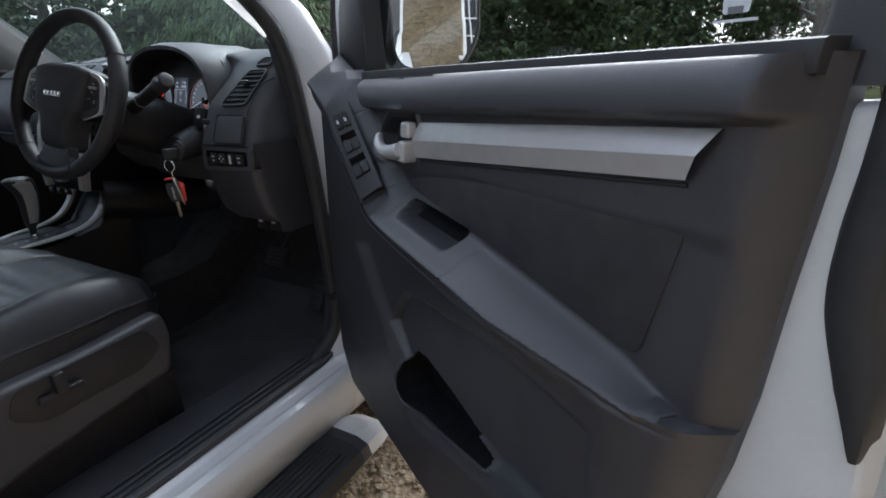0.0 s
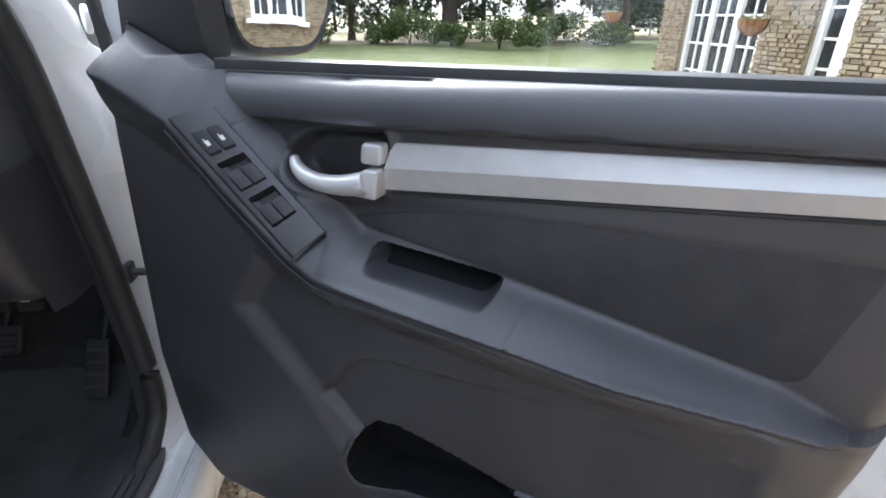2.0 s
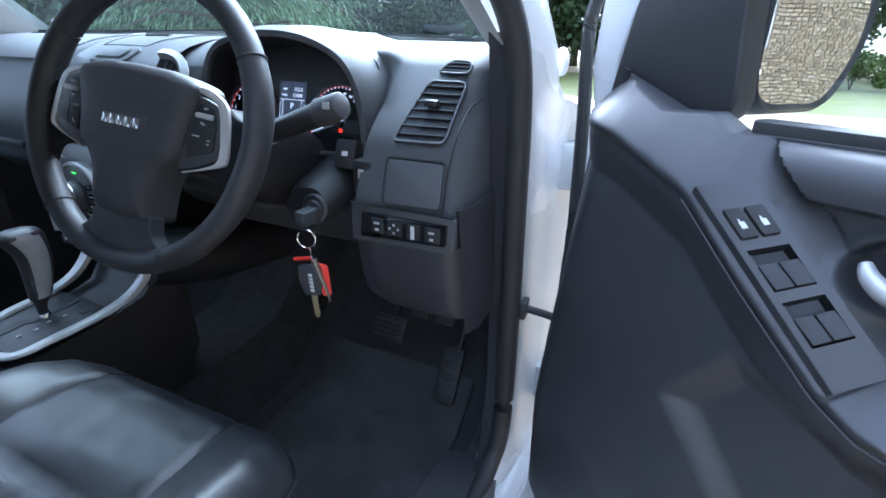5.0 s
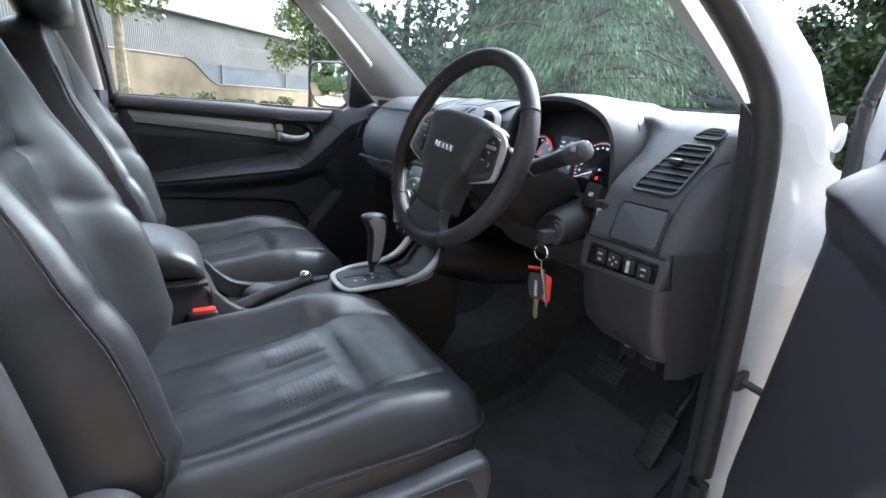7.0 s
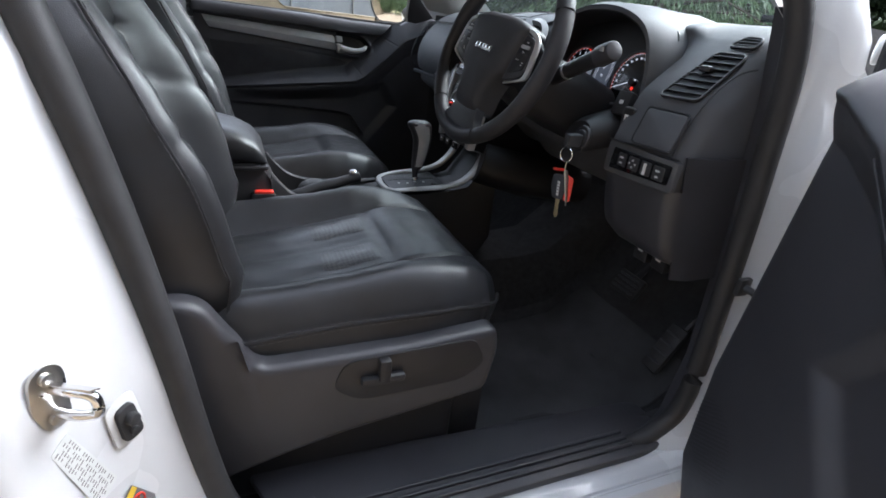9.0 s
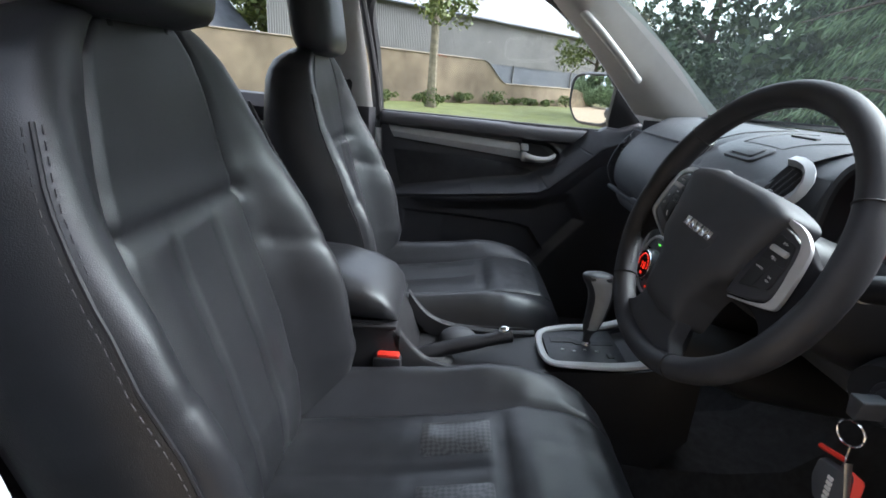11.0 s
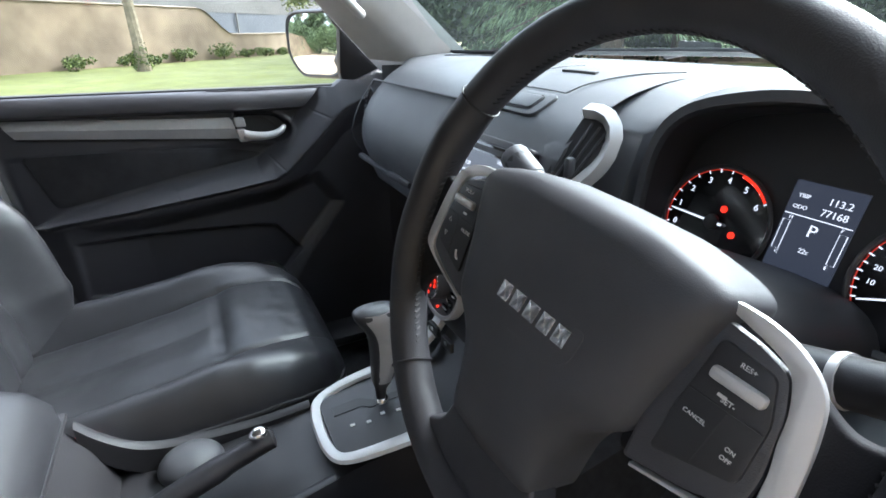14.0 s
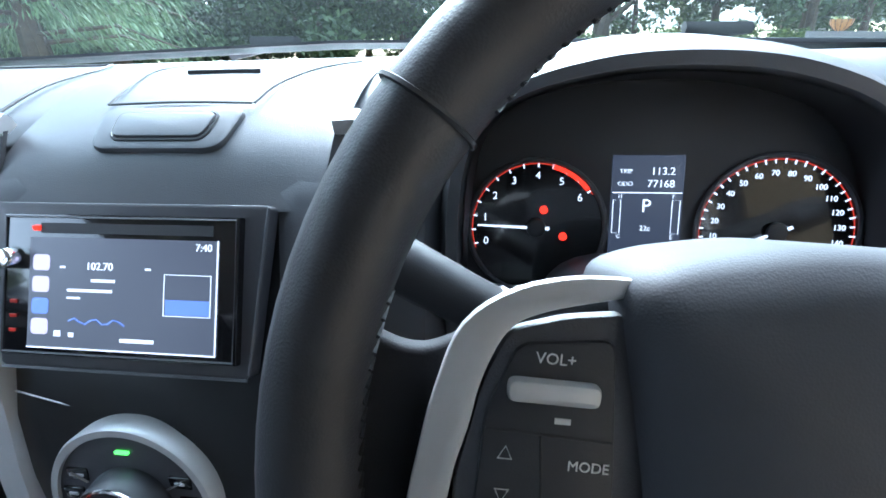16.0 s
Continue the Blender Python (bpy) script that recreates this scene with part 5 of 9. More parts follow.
for x, c in ((0.635, "bonnet lever"), (0.683, "fuel flap lever")):
    bm = B()
    box(bm, (x, 0.905, 0.888), (0.036, 0.02, 0.03), bevel=0.004)
    lv = part("release_handle", bm, DARKER, dash, "black release handle")
    bm = B()
    box(bm, (x, 0.8942, 0.897), (0.013, 0.002, 0.008), bevel=0.0006)
    part("symbol", bm, INK, lv)

# instrument hood and dials
_in = [(0.234, 1.10), (0.233, 1.18), (0.240, 1.262), (0.268, 1.303), (0.33, 1.322), (0.395, 1.325), (0.455, 1.317), (0.508, 1.294), (0.536, 1.25), (0.545, 1.18), (0.545, 1.10)]
_ce = np.array([0.39, 1.17])
_rows = []
for p in cr(_in, 44):
    d = (p - _ce) / np.linalg.norm(p - _ce)
    up = max(0.0, d[1])
    q = p + d * 0.020
    r = p + d * (0.030 - 0.012 * up)
    _rows.append([(r[0], 1.16, min(r[1], 1.318)), (r[0], 1.05, min(r[1] + 0.004, 1.338)), (q[0] + d[0] * 0.004, 0.96, q[1] + 0.002 * up), (q[0], 0.89, q[1]), (p[0] + d[0] * 0.013, 0.868, p[1] + d[1] * 0.013), (p[0] + d[0] * 0.004, 0.868, p[1] + d[1] * 0.004), (p[0], 0.876, p[1]), (p[0] - d[0] * 0.006, 0.95, p[1] - d[1] * 0.012)])
bm = B()
loft(bm, _rows)
cl = thing("instrument_cluster", (0.36, 0.9, 1.12), "lit instrument cluster under a curved hood", "instrument cluster")
part("hood", bm, DASH, cl, "charcoal instrument hood", 60)
bm = B()
_rows = []
for p in cr(_in, 44):
    d = (p - _ce) / np.linalg.norm(p - _ce)
    _rows.append([(p[0] - d[0] * 0.0005, 0.872, p[1] - d[1] * 0.0005), (p[0] - d[0] * 0.006, 0.945, p[1] - d[1] * 0.012)])
loft(bm, _rows)
part("hood_lining", bm, DARKER, cl)
_CF = basis((0.358, 0.908, 1.20), (1, 0, 0), (0, 0.259, 0.966), (0, -0.966, 0.259))
bm = B()
slab(bm, rounded([(-0.126, -0.10), (0.188, -0.10), (0.188, 0.10), (0.12, 0.125), (-0.09, 0.125), (-0.126, 0.10)], 0.02), lambda a, b, h: _CF @ Vector((a, b, h - 0.004)), 0.004)
part("dial_board", bm, DARKER, cl)


def dial(cx, r, first, stepdeg, names, needle, size):
    bm = B()
    tube(bm, [_CF @ Vector((cx + r * 1.04 * math.cos(a), r * 1.04 * math.sin(a), 0.004)) for a in np.linspace(0, 2 * math.pi, 48, endpoint=False)], 0.0022, 6, True)
    d = part("dial_ring", bm, DARK, cl)
    bm = B()
    slab(bm, [(cx + r * math.cos(a), r * math.sin(a)) for a in np.linspace(0, 2 * math.pi, 40, endpoint=False)], lambda a, b, h: _CF @ Vector((a, b, h)), 0.001)
    part("dial_face", bm, GLOSS, cl)
    for i, t in enumerate(names):
        a = radians(first + stepdeg * i)
        write("number", t, size, _CF @ Matrix.Translation((cx + r * 0.80 * math.cos(a), r * 0.80 * math.sin(a), 0.0016)), WHITE_LIT, d)
    bm = B()
    bd = B()
    n = len(names) * 2 - 1
    for i in range(n):
        a = radians(first + stepdeg * i / 2)
        tube(bm, [_CF @ Vector((cx + r * k * math.cos(a), r * k * math.sin(a), 0.0018)) for k in (0.93, 1.0 if i % 2 else 0.985)], 0.0007, 4)
    part("ticks", bm, WHITE_LIT, d)
    for a0, a1, w in ((first + 4, first + stepdeg * (len(names) - 1) - 4, 0.0005),):
        tube(bd, [_CF @ Vector((cx + r * 0.985 * math.cos(radians(a)), r * 0.985 * math.sin(radians(a)), 0.0016)) for a in np.linspace(a0, a1, 40)], w, 4)
    part("scale_line", bd, RED_DIM, d)
    bm = B()
    a = radians(needle)
    tube(bm, [_CF @ Vector((cx - 0.2 * r * math.cos(a), -0.2 * r * math.sin(a), 0.005)), _CF @ Vector((cx + 0.9 * r * math.cos(a), 0.9 * r * math.sin(a), 0.005))], [0.0014, 0.0007], 6)
    part("needle", bm, WHITE_LIT, d)
    bm = B()
    cyl(bm, _CF @ Vector((cx, 0, 0.002)), _CF @ Vector((cx, 0, 0.007)), 0.008, bevel=0.002)
    part("needle_hub", bm, DARKER, d)
    return d


tach = dial(-0.0655, 0.054, 196, -26.7, ["0", "1", "2", "3", "4", "5", "6"], 178, 0.0088)
bm = B()
tube(bm, [_CF @ Vector((-0.0655 + 0.052 * math.cos(radians(a)), 0.052 * math.sin(radians(a)), 0.002)) for a in np.linspace(76, 38, 16)], 0.0019, 4)
part("red_zone", bm, RED_LIT, tach)
dial(0.121, 0.058, 200, -15, ["", "10", "20", "30", "40", "50", "60", "70", "80", "90", "100", "110", "120", "130", "140"], 202, 0.0062)
for a, b in ((-0.0595, 0.015), (-0.043, -0.007), (0.127, -0.013)):
    bm = B()
    cyl(bm, _CF @ Vector((a, b, 0.001)), _CF @ Vector((a, b, 0.0022)), 0.0035, n=10)
    part("warning_lamp", bm, RED_LIT, cl, "lit red warning lamp")
bm = B()
slab(bm, [(-0.006, -0.025), (0.050, -0.025), (0.050, 0.060), (-0.006, 0.060)], lambda a, b, h: _CF @ Vector((a, b, h)), 0.0015)
lcd = part("lcd", bm, LCD, cl, "lit trip display")
for t, a, b, s in (("TRIP", -0.015, 0.036, 0.005), ("113.2", 0.010, 0.036, 0.0085), ("ODO", -0.015, 0.026, 0.005), ("77168", 0.009, 0.026, 0.0085), ("P", 0.0, 0.008, 0.015), ("22c", 0.0, -0.010, 0.006), ("C", -0.018, -0.017, 0.0045), ("E", 0.018, -0.017, 0.0045), ("F", 0.018, 0.016, 0.0045), ("H", -0.018, 0.016, 0.0045)):
    write("readout", t, s, _CF @ Matrix.Translation((0.022 + a * 1.15, 0.011 + b, 0.002)), WHITE_LIT, lcd)
for a in (-0.001, 0.045):
    bm = B()
    tube(bm, [_CF @ Vector(p) for p in ((a - 0.003, -0.003, 0.002), (a + 0.003, -0.003, 0.002), (a + 0.003, 0.024, 0.002), (a - 0.003, 0.024, 0.002))], 0.0004, 4, True)
    part("bar_frame", bm, WHITE_LIT, lcd)
bm = B()
tube(bm, [_CF @ Vector(p) for p in ((-0.005, 0.030, 0.002), (0.049, 0.030, 0.002))], 0.0005, 4)
part("divider", bm, WHITE_LIT, lcd)
bm = B()
tube(bm, [_CF @ Vector(p) for p in ((-0.11, -0.05, 0.012), (0.03, -0.056, 0.014), (0.175, -0.05, 0.012))], 0.004, 6)
part("lower_rim", bm, DASH, cl, "grey rim under the dials")

# ---- centre stack ----
stack = thing("centre_stack", (0.012, 0.8, 0.95), "satin black centre stack with silver side trims", "centre console")
_pf = [(1.06, 1.329), (0.98, 1.328), (0.92, 1.318), (0.882, 1.305), (0.852, 1.288), (0.835, 1.272), (0.822, 1.252), (0.817, 1.243)]
bm = B()
loft(bm, [cr([(x, y + float(np.interp(z, [1.243, 1.30], [0.1, 0.9])) * (x - 0.012) ** 2, z - float(np.interp(z, [1.243, 1.30], [0.0, 0.25])) * (x - 0.012) ** 2) for y, z in _pf], 24) for x in np.linspace(-0.122, 0.147, 15)])
part("cowl", bm, DASH, stack, "charcoal cowl over the screen")
_pf = [(0.824, 1.2525), (0.776, 1.148), (0.752, 1.10), (0.741, 1.05), (0.736, 0.99), (0.742, 0.962), (0.77, 0.95), (0.88, 0.94)]
bm = B()
_rows = []
for x in np.linspace(-0.118, 0.143, 13):
    e = max(0.0, abs(x - 0.012) - 0.11) / 0.02
    _rows.append([(x, y + 0.5 * (x - 0.012) ** 2 + 0.012 * e * e, z) for y, z in _pf])
_rows = [[(x0 if z > 1.12 else 0.012 + (x0 - 0.012) * (0.8 + 0.2 * max(0, (z - 0.95) / 0.17)), y, z) for (x0, y, z) in r] for r in _rows]
_rows = [[(p[0], 1.0, p[2]) for p in _rows[0]]] + _rows + [[(p[0], 1.0, p[2]) for p in _rows[-1]]]
loft(bm, _rows)
part("fascia", bm, SATIN, stack, "satin black fascia", 30)
bm = B()
tube(bm, cr([(-0.105, 0.766, 1.118), (0.012, 0.757, 1.107), (0.13, 0.766, 1.112)], 16), 0.0008, 5)
part("seam", bm, SILVER, stack)
for s in (1, -1):
    X = lambda x: 0.012 + s * (x - 0.012)
    path = [(0.146, 0.858, 1.297), (0.158, 0.864, 1.297), (0.170, 0.868, 1.293), (0.180, 0.868, 1.284), (0.187, 0.864, 1.270), (0.189, 0.855, 1.252), (0.186, 0.846, 1.238), (0.177, 0.830, 1.220), (0.156, 0.804, 1.196), (0.137, 0.784, 1.178), (0.131, 0.768, 1.14), (0.124, 0.748, 1.06), (0.116, 0.737, 1.0), (0.110, 0.735, 0.965)]
    bm = B()
    _d = np.r_[0, np.cumsum([math.dist(path[i], path[i + 1]) for i in range(len(path) - 1)])]
    pp = [np.array([np.interp(f, _d, [q[i] for q in path]) for i in range(3)]) for f in np.linspace(0, _d[-1], 60)]
    rows = []
    for i, p in enumerate(pp):
        d = pp[min(i + 1, 59)] - pp[max(i - 1, 0)]
        d = np.array([d[0], 0, d[2]]) / math.hypot(d[0], d[2])
        n = np.array([-d[2], 0, d[0]])
        w = float(np.interp(i / 59, [0, 0.35, 0.55, 0.68, 0.8, 1.0], [0.008, 0.010, 0.010, 0.013, 0.0135, 0.011]))
        f = float(np.interp(i / 59, [0.42, 0.58], [1, 0]))  # the upper arm faces outward, the lower one the seats
        k = w * (f * (0.45 * n + np.array([0, 0.9, 0])) + (1 - f) * n)
        e = f * (0.005 * n - np.array([0, 0.003, 0])) + (1 - f) * np.array([0, -0.006, 0.002])
        g = f * -0.006 * n + np.array([0, 0.012 * (1 - f) + 0.003, 0])
        q = [p - k, p - 0.8 * k + e, p + 0.8 * k + e, p + k, p + k + g, p - k + g]
        rows.append([(X(v[0]), v[1], v[2]) for v in q])
    loft(bm, rows, around=True, cap=True)
    part("side_trim", bm, SILVER, stack, "silver side trim", 30)
    VF = lambda a, b, h: Vector((X(a), 0.776 + (b - 1.16) * 0.60 + 0.62 * (a - 0.14) - h, b))
    bm = B()
    slab(bm, [(0.130, 1.17), (0.150, 1.192), (0.173, 1.220), (0.187, 1.248), (0.187, 1.270), (0.168, 1.290), (0.146, 1.292)], VF, 0.004)
    vv = part("vent", bm, DARKER, stack, "black upright air vent")
    for f in (0.25, 0.5, 0.75):
        bm = B()
        tube(bm, [VF(0.136 + 0.036 * f, 1.180 + 0.042 * f, 0.006), VF(0.150 + 0.034 * f, 1.287 - 0.012 * f, 0.006)], 0.0016, 6)
        part("slat", bm, DARK, vv)
    bm = B()
    box(bm, VF(0.162, 1.238, 0.012), (0.010, 0.012, 0.024), bevel=0.004)
    part("vent_tab", bm, DASH, vv)
# cowl cheeks that run down both sides of the screen
for s in (1, -1):
    X = lambda x: 0.012 + s * (x - 0.012)
    bm = B()
    rows = []
    for z, xi, xo in ((1.270, 0.110, 0.143), (1.254, 0.110, 0.147), (1.235, 0.111, 0.145), (1.21, 0.1125, 0.140), (1.185, 0.114, 0.132), (1.16, 0.1155, 0.124), (1.14, 0.117, 0.119)):
        y = 0.776 + (z - 1.148) * 0.457 + 0.006
        y += 0.016 if z > 1.26 else 0.0
        rows.append([(X(xi), y + 0.012, z), (X(xi), y - 0.004, z), (X(xi * 0.6 + xo * 0.4), y - 0.008, z), (X(xo), y - 0.004, z), (X(xo), y + 0.03, z)])
    loft(bm, rows)
    part("cowl_cheek", bm, DASH, stack, "charcoal cheek beside the screen", 60)
# warning-light button
_HB = basis((0.012, 0.862, 1.2945), (1, 0, 0), (0, 0.85, 0.53), (0, -0.53, 0.85))
bm = B()
slab(bm, rounded([(-0.052, -0.026), (0.052, -0.026), (0.060, 0.02), (-0.060, 0.02)], 0.014), lambda a, b, h: _HB @ Vector((a, b, h - 0.004)), 0.006, 0.003)
hz = part("button_bezel", bm, DASH, stack, "charcoal button bezel")
bm = B()
slab(bm, rounded([(-0.036, -0.016), (0.036, -0.016), (0.040, 0.010), (-0.040, 0.010)], 0.008), lambda a, b, h: _HB @ Vector((a, b, h + 0.001)), 0.004, 0.0015)
part("hazard_button", bm, DASH, hz)
bm = B()
tube(bm, [_HB @ Vector((a, b, 0.0022)) for a, b in rounded([(-0.0375, -0.0175), (0.0375, -0.0175), (0.0415, 0.0115), (-0.0415, 0.0115)], 0.009)], 0.0014, 5, True)
part("button_gap", bm, DARKER, hz)
bm = B()
for sg in (1, -1):
    tube(bm, cr([(0.012 + sg * 0.062, 0.884, 1.3075), (0.012 + sg * 0.068, 0.92, 1.3185), (0.012 + sg * 0.085, 0.98, 1.3270), (0.012 + sg * 0.10, 1.055, 1.3275)], 16), 0.0011, 5)
tube(bm, cr([(-0.048, 0.884, 1.3075), (0.012, 0.886, 1.3085), (0.072, 0.884, 1.3075)], 10), 0.0009, 5)
part("cowl_seam", bm, DARKER, stack)
bm = B()
slab(bm, [(-0.035, 0.0), (0.035, 0.0), (0.03, 0.012), (-0.03, 0.012)], lambda a, b, h: Vector((0.012 + a, 0.955 + b, 1.3245 + h)), 0.004, 0.001)
part("sensor", bm, DARKER, stack)
# radio
radio = thing("car_radio", (0.012, 0.80, 1.15), "double-height touchscreen car radio, switched on", "car radio")
_RF = basis((0.006, 0.789, 1.196), (1, 0, 0), (0, 0.42, 0.9075), (0, -0.9075, 0.42))
R = lambda a, b, h: _RF @ Vector((a, b, h))


def rect(a0, b0, a1, b1):
    return [(a0, b0), (a1, b0), (a1, b1), (a0, b1)]


bm = B()
slab(bm, rounded([(-0.095, -0.059), (0.095, -0.059), (0.106, 0.058), (-0.106, 0.058)], 0.005), lambda a, b, h: R(a, b, h - 0.008), 0.012, 0.002)
part("surround", bm, DARK, radio, "matte black radio surround")
bm = B()
slab(bm, rect(-0.088, -0.049, 0.088, 0.049), lambda a, b, h: R(a, b, h + 0.002), 0.009, 0.0015)
part("radio_face", bm, GLOSS, radio)
bm = B()
tube(bm, [R(*p, 0.011) for p in rect(-0.086, -0.047, 0.086, 0.047)], 0.0010, 4, True)
tube(bm, [R(-0.093, -0.0595, 0.004), R(0.093, -0.0595, 0.004)], 0.0014, 4)
tube(bm, [R(0.0945, -0.056, 0.0045), R(0.1045, 0.056, 0.0045)], 0.0011, 5)
part("edge_line", bm, DASH, radio)
bm = B()
slab(bm, rect(-0.058, 0.036, 0.070, 0.043), lambda a, b, h: R(a, b, h + 0.011), 0.0008)
part("disc_slot", bm, DARKER, radio)
bm = B()
box(bm, R(-0.061, 0.0395, 0.0115), (0.005, 0.003, 0.003))
part("red_lamp", bm, RED_LIT, radio)
for b in (-0.012, -0.022, -0.032):
    bm = B()
    box(bm, R(-0.078, b, 0.0113), (0.005, 0.0012, 0.0022))
    part("red_mark", bm, RED, radio)
bm = B()
cyl(bm, R(-0.077, 0.018, 0.010), R(-0.077, 0.018, 0.022), 0.0078, 0.0068, n=18, bevel=0.002)
part("volume_knob", bm, CHROME, radio, "chrome volume knob")
bm = B()
slab(bm, rect(-0.066, -0.043, 0.074, 0.033), lambda a, b, h: R(a, b, h + 0.011), 0.0008)
scr = part("screen", bm, SCREEN_LIT, radio, "lit radio screen")
for i, (mt, b) in enumerate(((SCREEN_WARM, 0.015), (SCREEN_WARM, 0.0), (SCREEN_BLUE, -0.015), (SCREEN_WARM, -0.029))):
    bm = B()
    slab(bm, rounded(rect(-0.063, b - 0.005, -0.050, b + 0.006), 0.003), lambda a, bb, h: R(a, bb, h + 0.0119), 0.0003)
    part("icon", bm, mt, scr)
bm = B()
# the first two bars are the silvery screen edge, its shine put in as glow
for a0, b0, a1, b1 in ((-0.066, -0.0435, 0.0745, -0.0425), (0.0735, -0.043, 0.0745, 0.033), (0.036, -0.018, 0.0365, 0.010), (0.0695, -0.018, 0.07, 0.010), (0.036, 0.0095, 0.07, 0.010), (0.036, -0.018, 0.07, -0.0175), (-0.036, -0.004, -0.002, -0.002), (-0.036, -0.009, -0.026, -0.0075), (0.005, -0.037, 0.03, -0.0345), (-0.045, -0.035, -0.040, -0.031), (-0.034, -0.035, -0.030, -0.032), (-0.018, 0.003, 0.0, 0.005), (-0.042, 0.012, -0.038, 0.0135), (0.022, 0.012, 0.026, 0.0135)):
    bm = B()
    slab(bm, rect(a0, b0, a1, b1), lambda a, b, h: R(a, b, h + 0.0119), 0.0003)
    part("screen_bar", bm, WHITE_LIT, scr)
bm = B()
tube(bm, [R(-0.034 + 0.0042 * i, -0.024 + 0.002 * math.sin(i * 1.7), 0.0121) for i in range(11)], 0.0006, 4)
part("trace", bm, SCREEN_BLUE, scr)
bm = B()
slab(bm, rect(0.0375, -0.017, 0.0690, -0.007), lambda a, b, h: R(a, b, h + 0.0118), 0.0003)
part("cover_picture", bm, SCREEN_BLUE, scr)
write("readout", "7:40", 0.007, _RF @ Matrix.Translation((0.064, 0.028, 0.0121)), WHITE_LIT, scr)
write("readout", "102.70", 0.0075, _RF @ Matrix.Translation((-0.012, 0.0135, 0.0121)), WHITE_LIT, scr)
# heater dial
heater = thing("heater_control", (0.012, 0.735, 1.0), "round heater control with a red lit display", "heater control")
_AF = basis((0.008, 0.736, 1.048), (1, 0, 0), (0, 0.14, 0.99), (0, -0.99, 0.14))
A = lambda a, b, h: _AF @ Vector((a, b, h))
bm = B()
cyl(bm, A(0, 0, -0.016), A(0, 0, 0.003), 0.0615, n=48, bevel=0.002)
part("control_face", bm, DARK, heater)
bm = B()
_rows = []
for k in range(64):
    a = 2 * math.pi * k / 64
    _rows.append([A(r * math.cos(a), r * math.sin(a), h) for r, h in ((0.0575, 0.002), (0.0582, 0.0055), (0.0632, 0.0055), (0.0648, 0.003), (0.0650, -0.012))])
loft(bm, _rows, along=True)
part("ring", bm, SILVER, heater, "silver ring", 50)
bm = B()
cyl(bm, A(0, 0, 0.002), A(0, 0, 0.022), 0.033, 0.030, n=40, bevel=0.003)
kn = part("knob", bm, DARK, heater, "ribbed black knob")
bm = B()
tube(bm, [A(0.0285 * math.cos(a), 0.0285 * math.sin(a), 0.0222) for a in np.linspace(0, 2 * math.pi, 40, endpoint=False)], 0.0014, 6, True)
part("knob_ring", bm, CHROME, heater)
bm = B()
cyl(bm, A(0, 0, 0.020), A(0, 0, 0.0228), 0.0275, n=36)
part("display", bm, GLOSS, heater)
write("readout", "18", 0.022, _AF @ Matrix.Translation((0.001, -0.003, 0.0234)), RED_LIT, heater)
bm = B()
for a in range(200, -20, -20):
    bm = B()
    tube(bm, [A(0.0215 * math.cos(radians(a - q)), 0.0215 * math.sin(radians(a - q)), 0.0232) for q in (0, 7, 14)], 0.0015, 4)
    part("lit_arc", bm, RED_LIT, heater)
for p, q in (((0.002, -0.019, 0.0234), (0.009, 0.001, 0.005)), ((0.003, -0.047, 0.0042), (0.003, 0.003, 0.003))):
    bm = B()
    box(bm, A(*p), q)
    part("lit_mark", bm, RED_LIT, heater)
bm = B()
box(bm, A(0.0, 0.045, 0.0042), (0.010, 0.002, 0.002))
part("green_lamp", bm, GREEN_LIT, heater)
for i in range(10):
    a = radians((150, 172, 194, 216, 238, 30, 8, -14, -36, -58)[i])
    bm = B()
    box(bm, A(0.046 * math.cos(a), 0.046 * math.sin(a), 0.0012), (0.017, 0.006, 0.011), bevel=0.0015)
    bt = part("button", bm, GLOSS, heater)
    bm = B()
    box(bm, A(0.046 * math.cos(a), 0.046 * math.sin(a), 0.0045), (0.007 if i % 3 else 0.011, 0.001, 0.0022))
    part("symbol", bm, INK, bt)
for a in (-0.045, 0.0, 0.045):
    bm = B()
    box(bm, A(a, -0.088, 0.003), (0.030, 0.008, 0.018), bevel=0.003)
    bt = part("lower_switch", bm, DARKER, heater, "small black switch")
    bm = B()
    box(bm, A(a, -0.086, 0.0073), (0.007, 0.001, 0.005))
    part("symbol", bm, INK, bt)
for a in (140, 205, 40, -47):
    bm = B()
    tube(bm, [A(k * math.cos(radians(a)), k * math.sin(radians(a)) * 0.7, 0.005) for k in (0.040, 0.056)], 0.0011, 4)
    part("chrome_line", bm, CHROME, heater)

_dm = basis((0.537, 0.842, 1.166), Vector((1, 0.1, 0)).normalized(), Vector((0, 0.3, 0.95)).normalized(), Vector((0.1, -0.95, 0.3)).normalized())
bm = B()
slab(bm, rounded(rect(-0.017, -0.022, 0.017, 0.022), 0.004), lambda a, b, h: _dm @ Vector((a, b, h - 0.03)), 0.032, 0.002)
dimmer = part("dimmer_switch", bm, DARKER, dash, "square black dimmer switch")
bm = B()
slab(bm, rect(-0.005, -0.003, 0.005, 0.004), lambda a, b, h: _dm @ Vector((a, b, h + 0.0025)), 0.0004)
part("symbol", bm, INK, dimmer)

for x, y, z in ((0.597, 0.908, 0.903), (0.661, 0.941, 0.890)):
    bm = B()
    box(bm, (x, y + 0.03, z), (0.026, 0.07, 0.016), bevel=0.004)
    tab = part("release_tab", bm, DARKER, dash, "small black release tab")
    bm = B()
    box(bm, (x, y - 0.0055, z + 0.002), (0.009, 0.001, 0.006))
    part("symbol", bm, INK, tab)

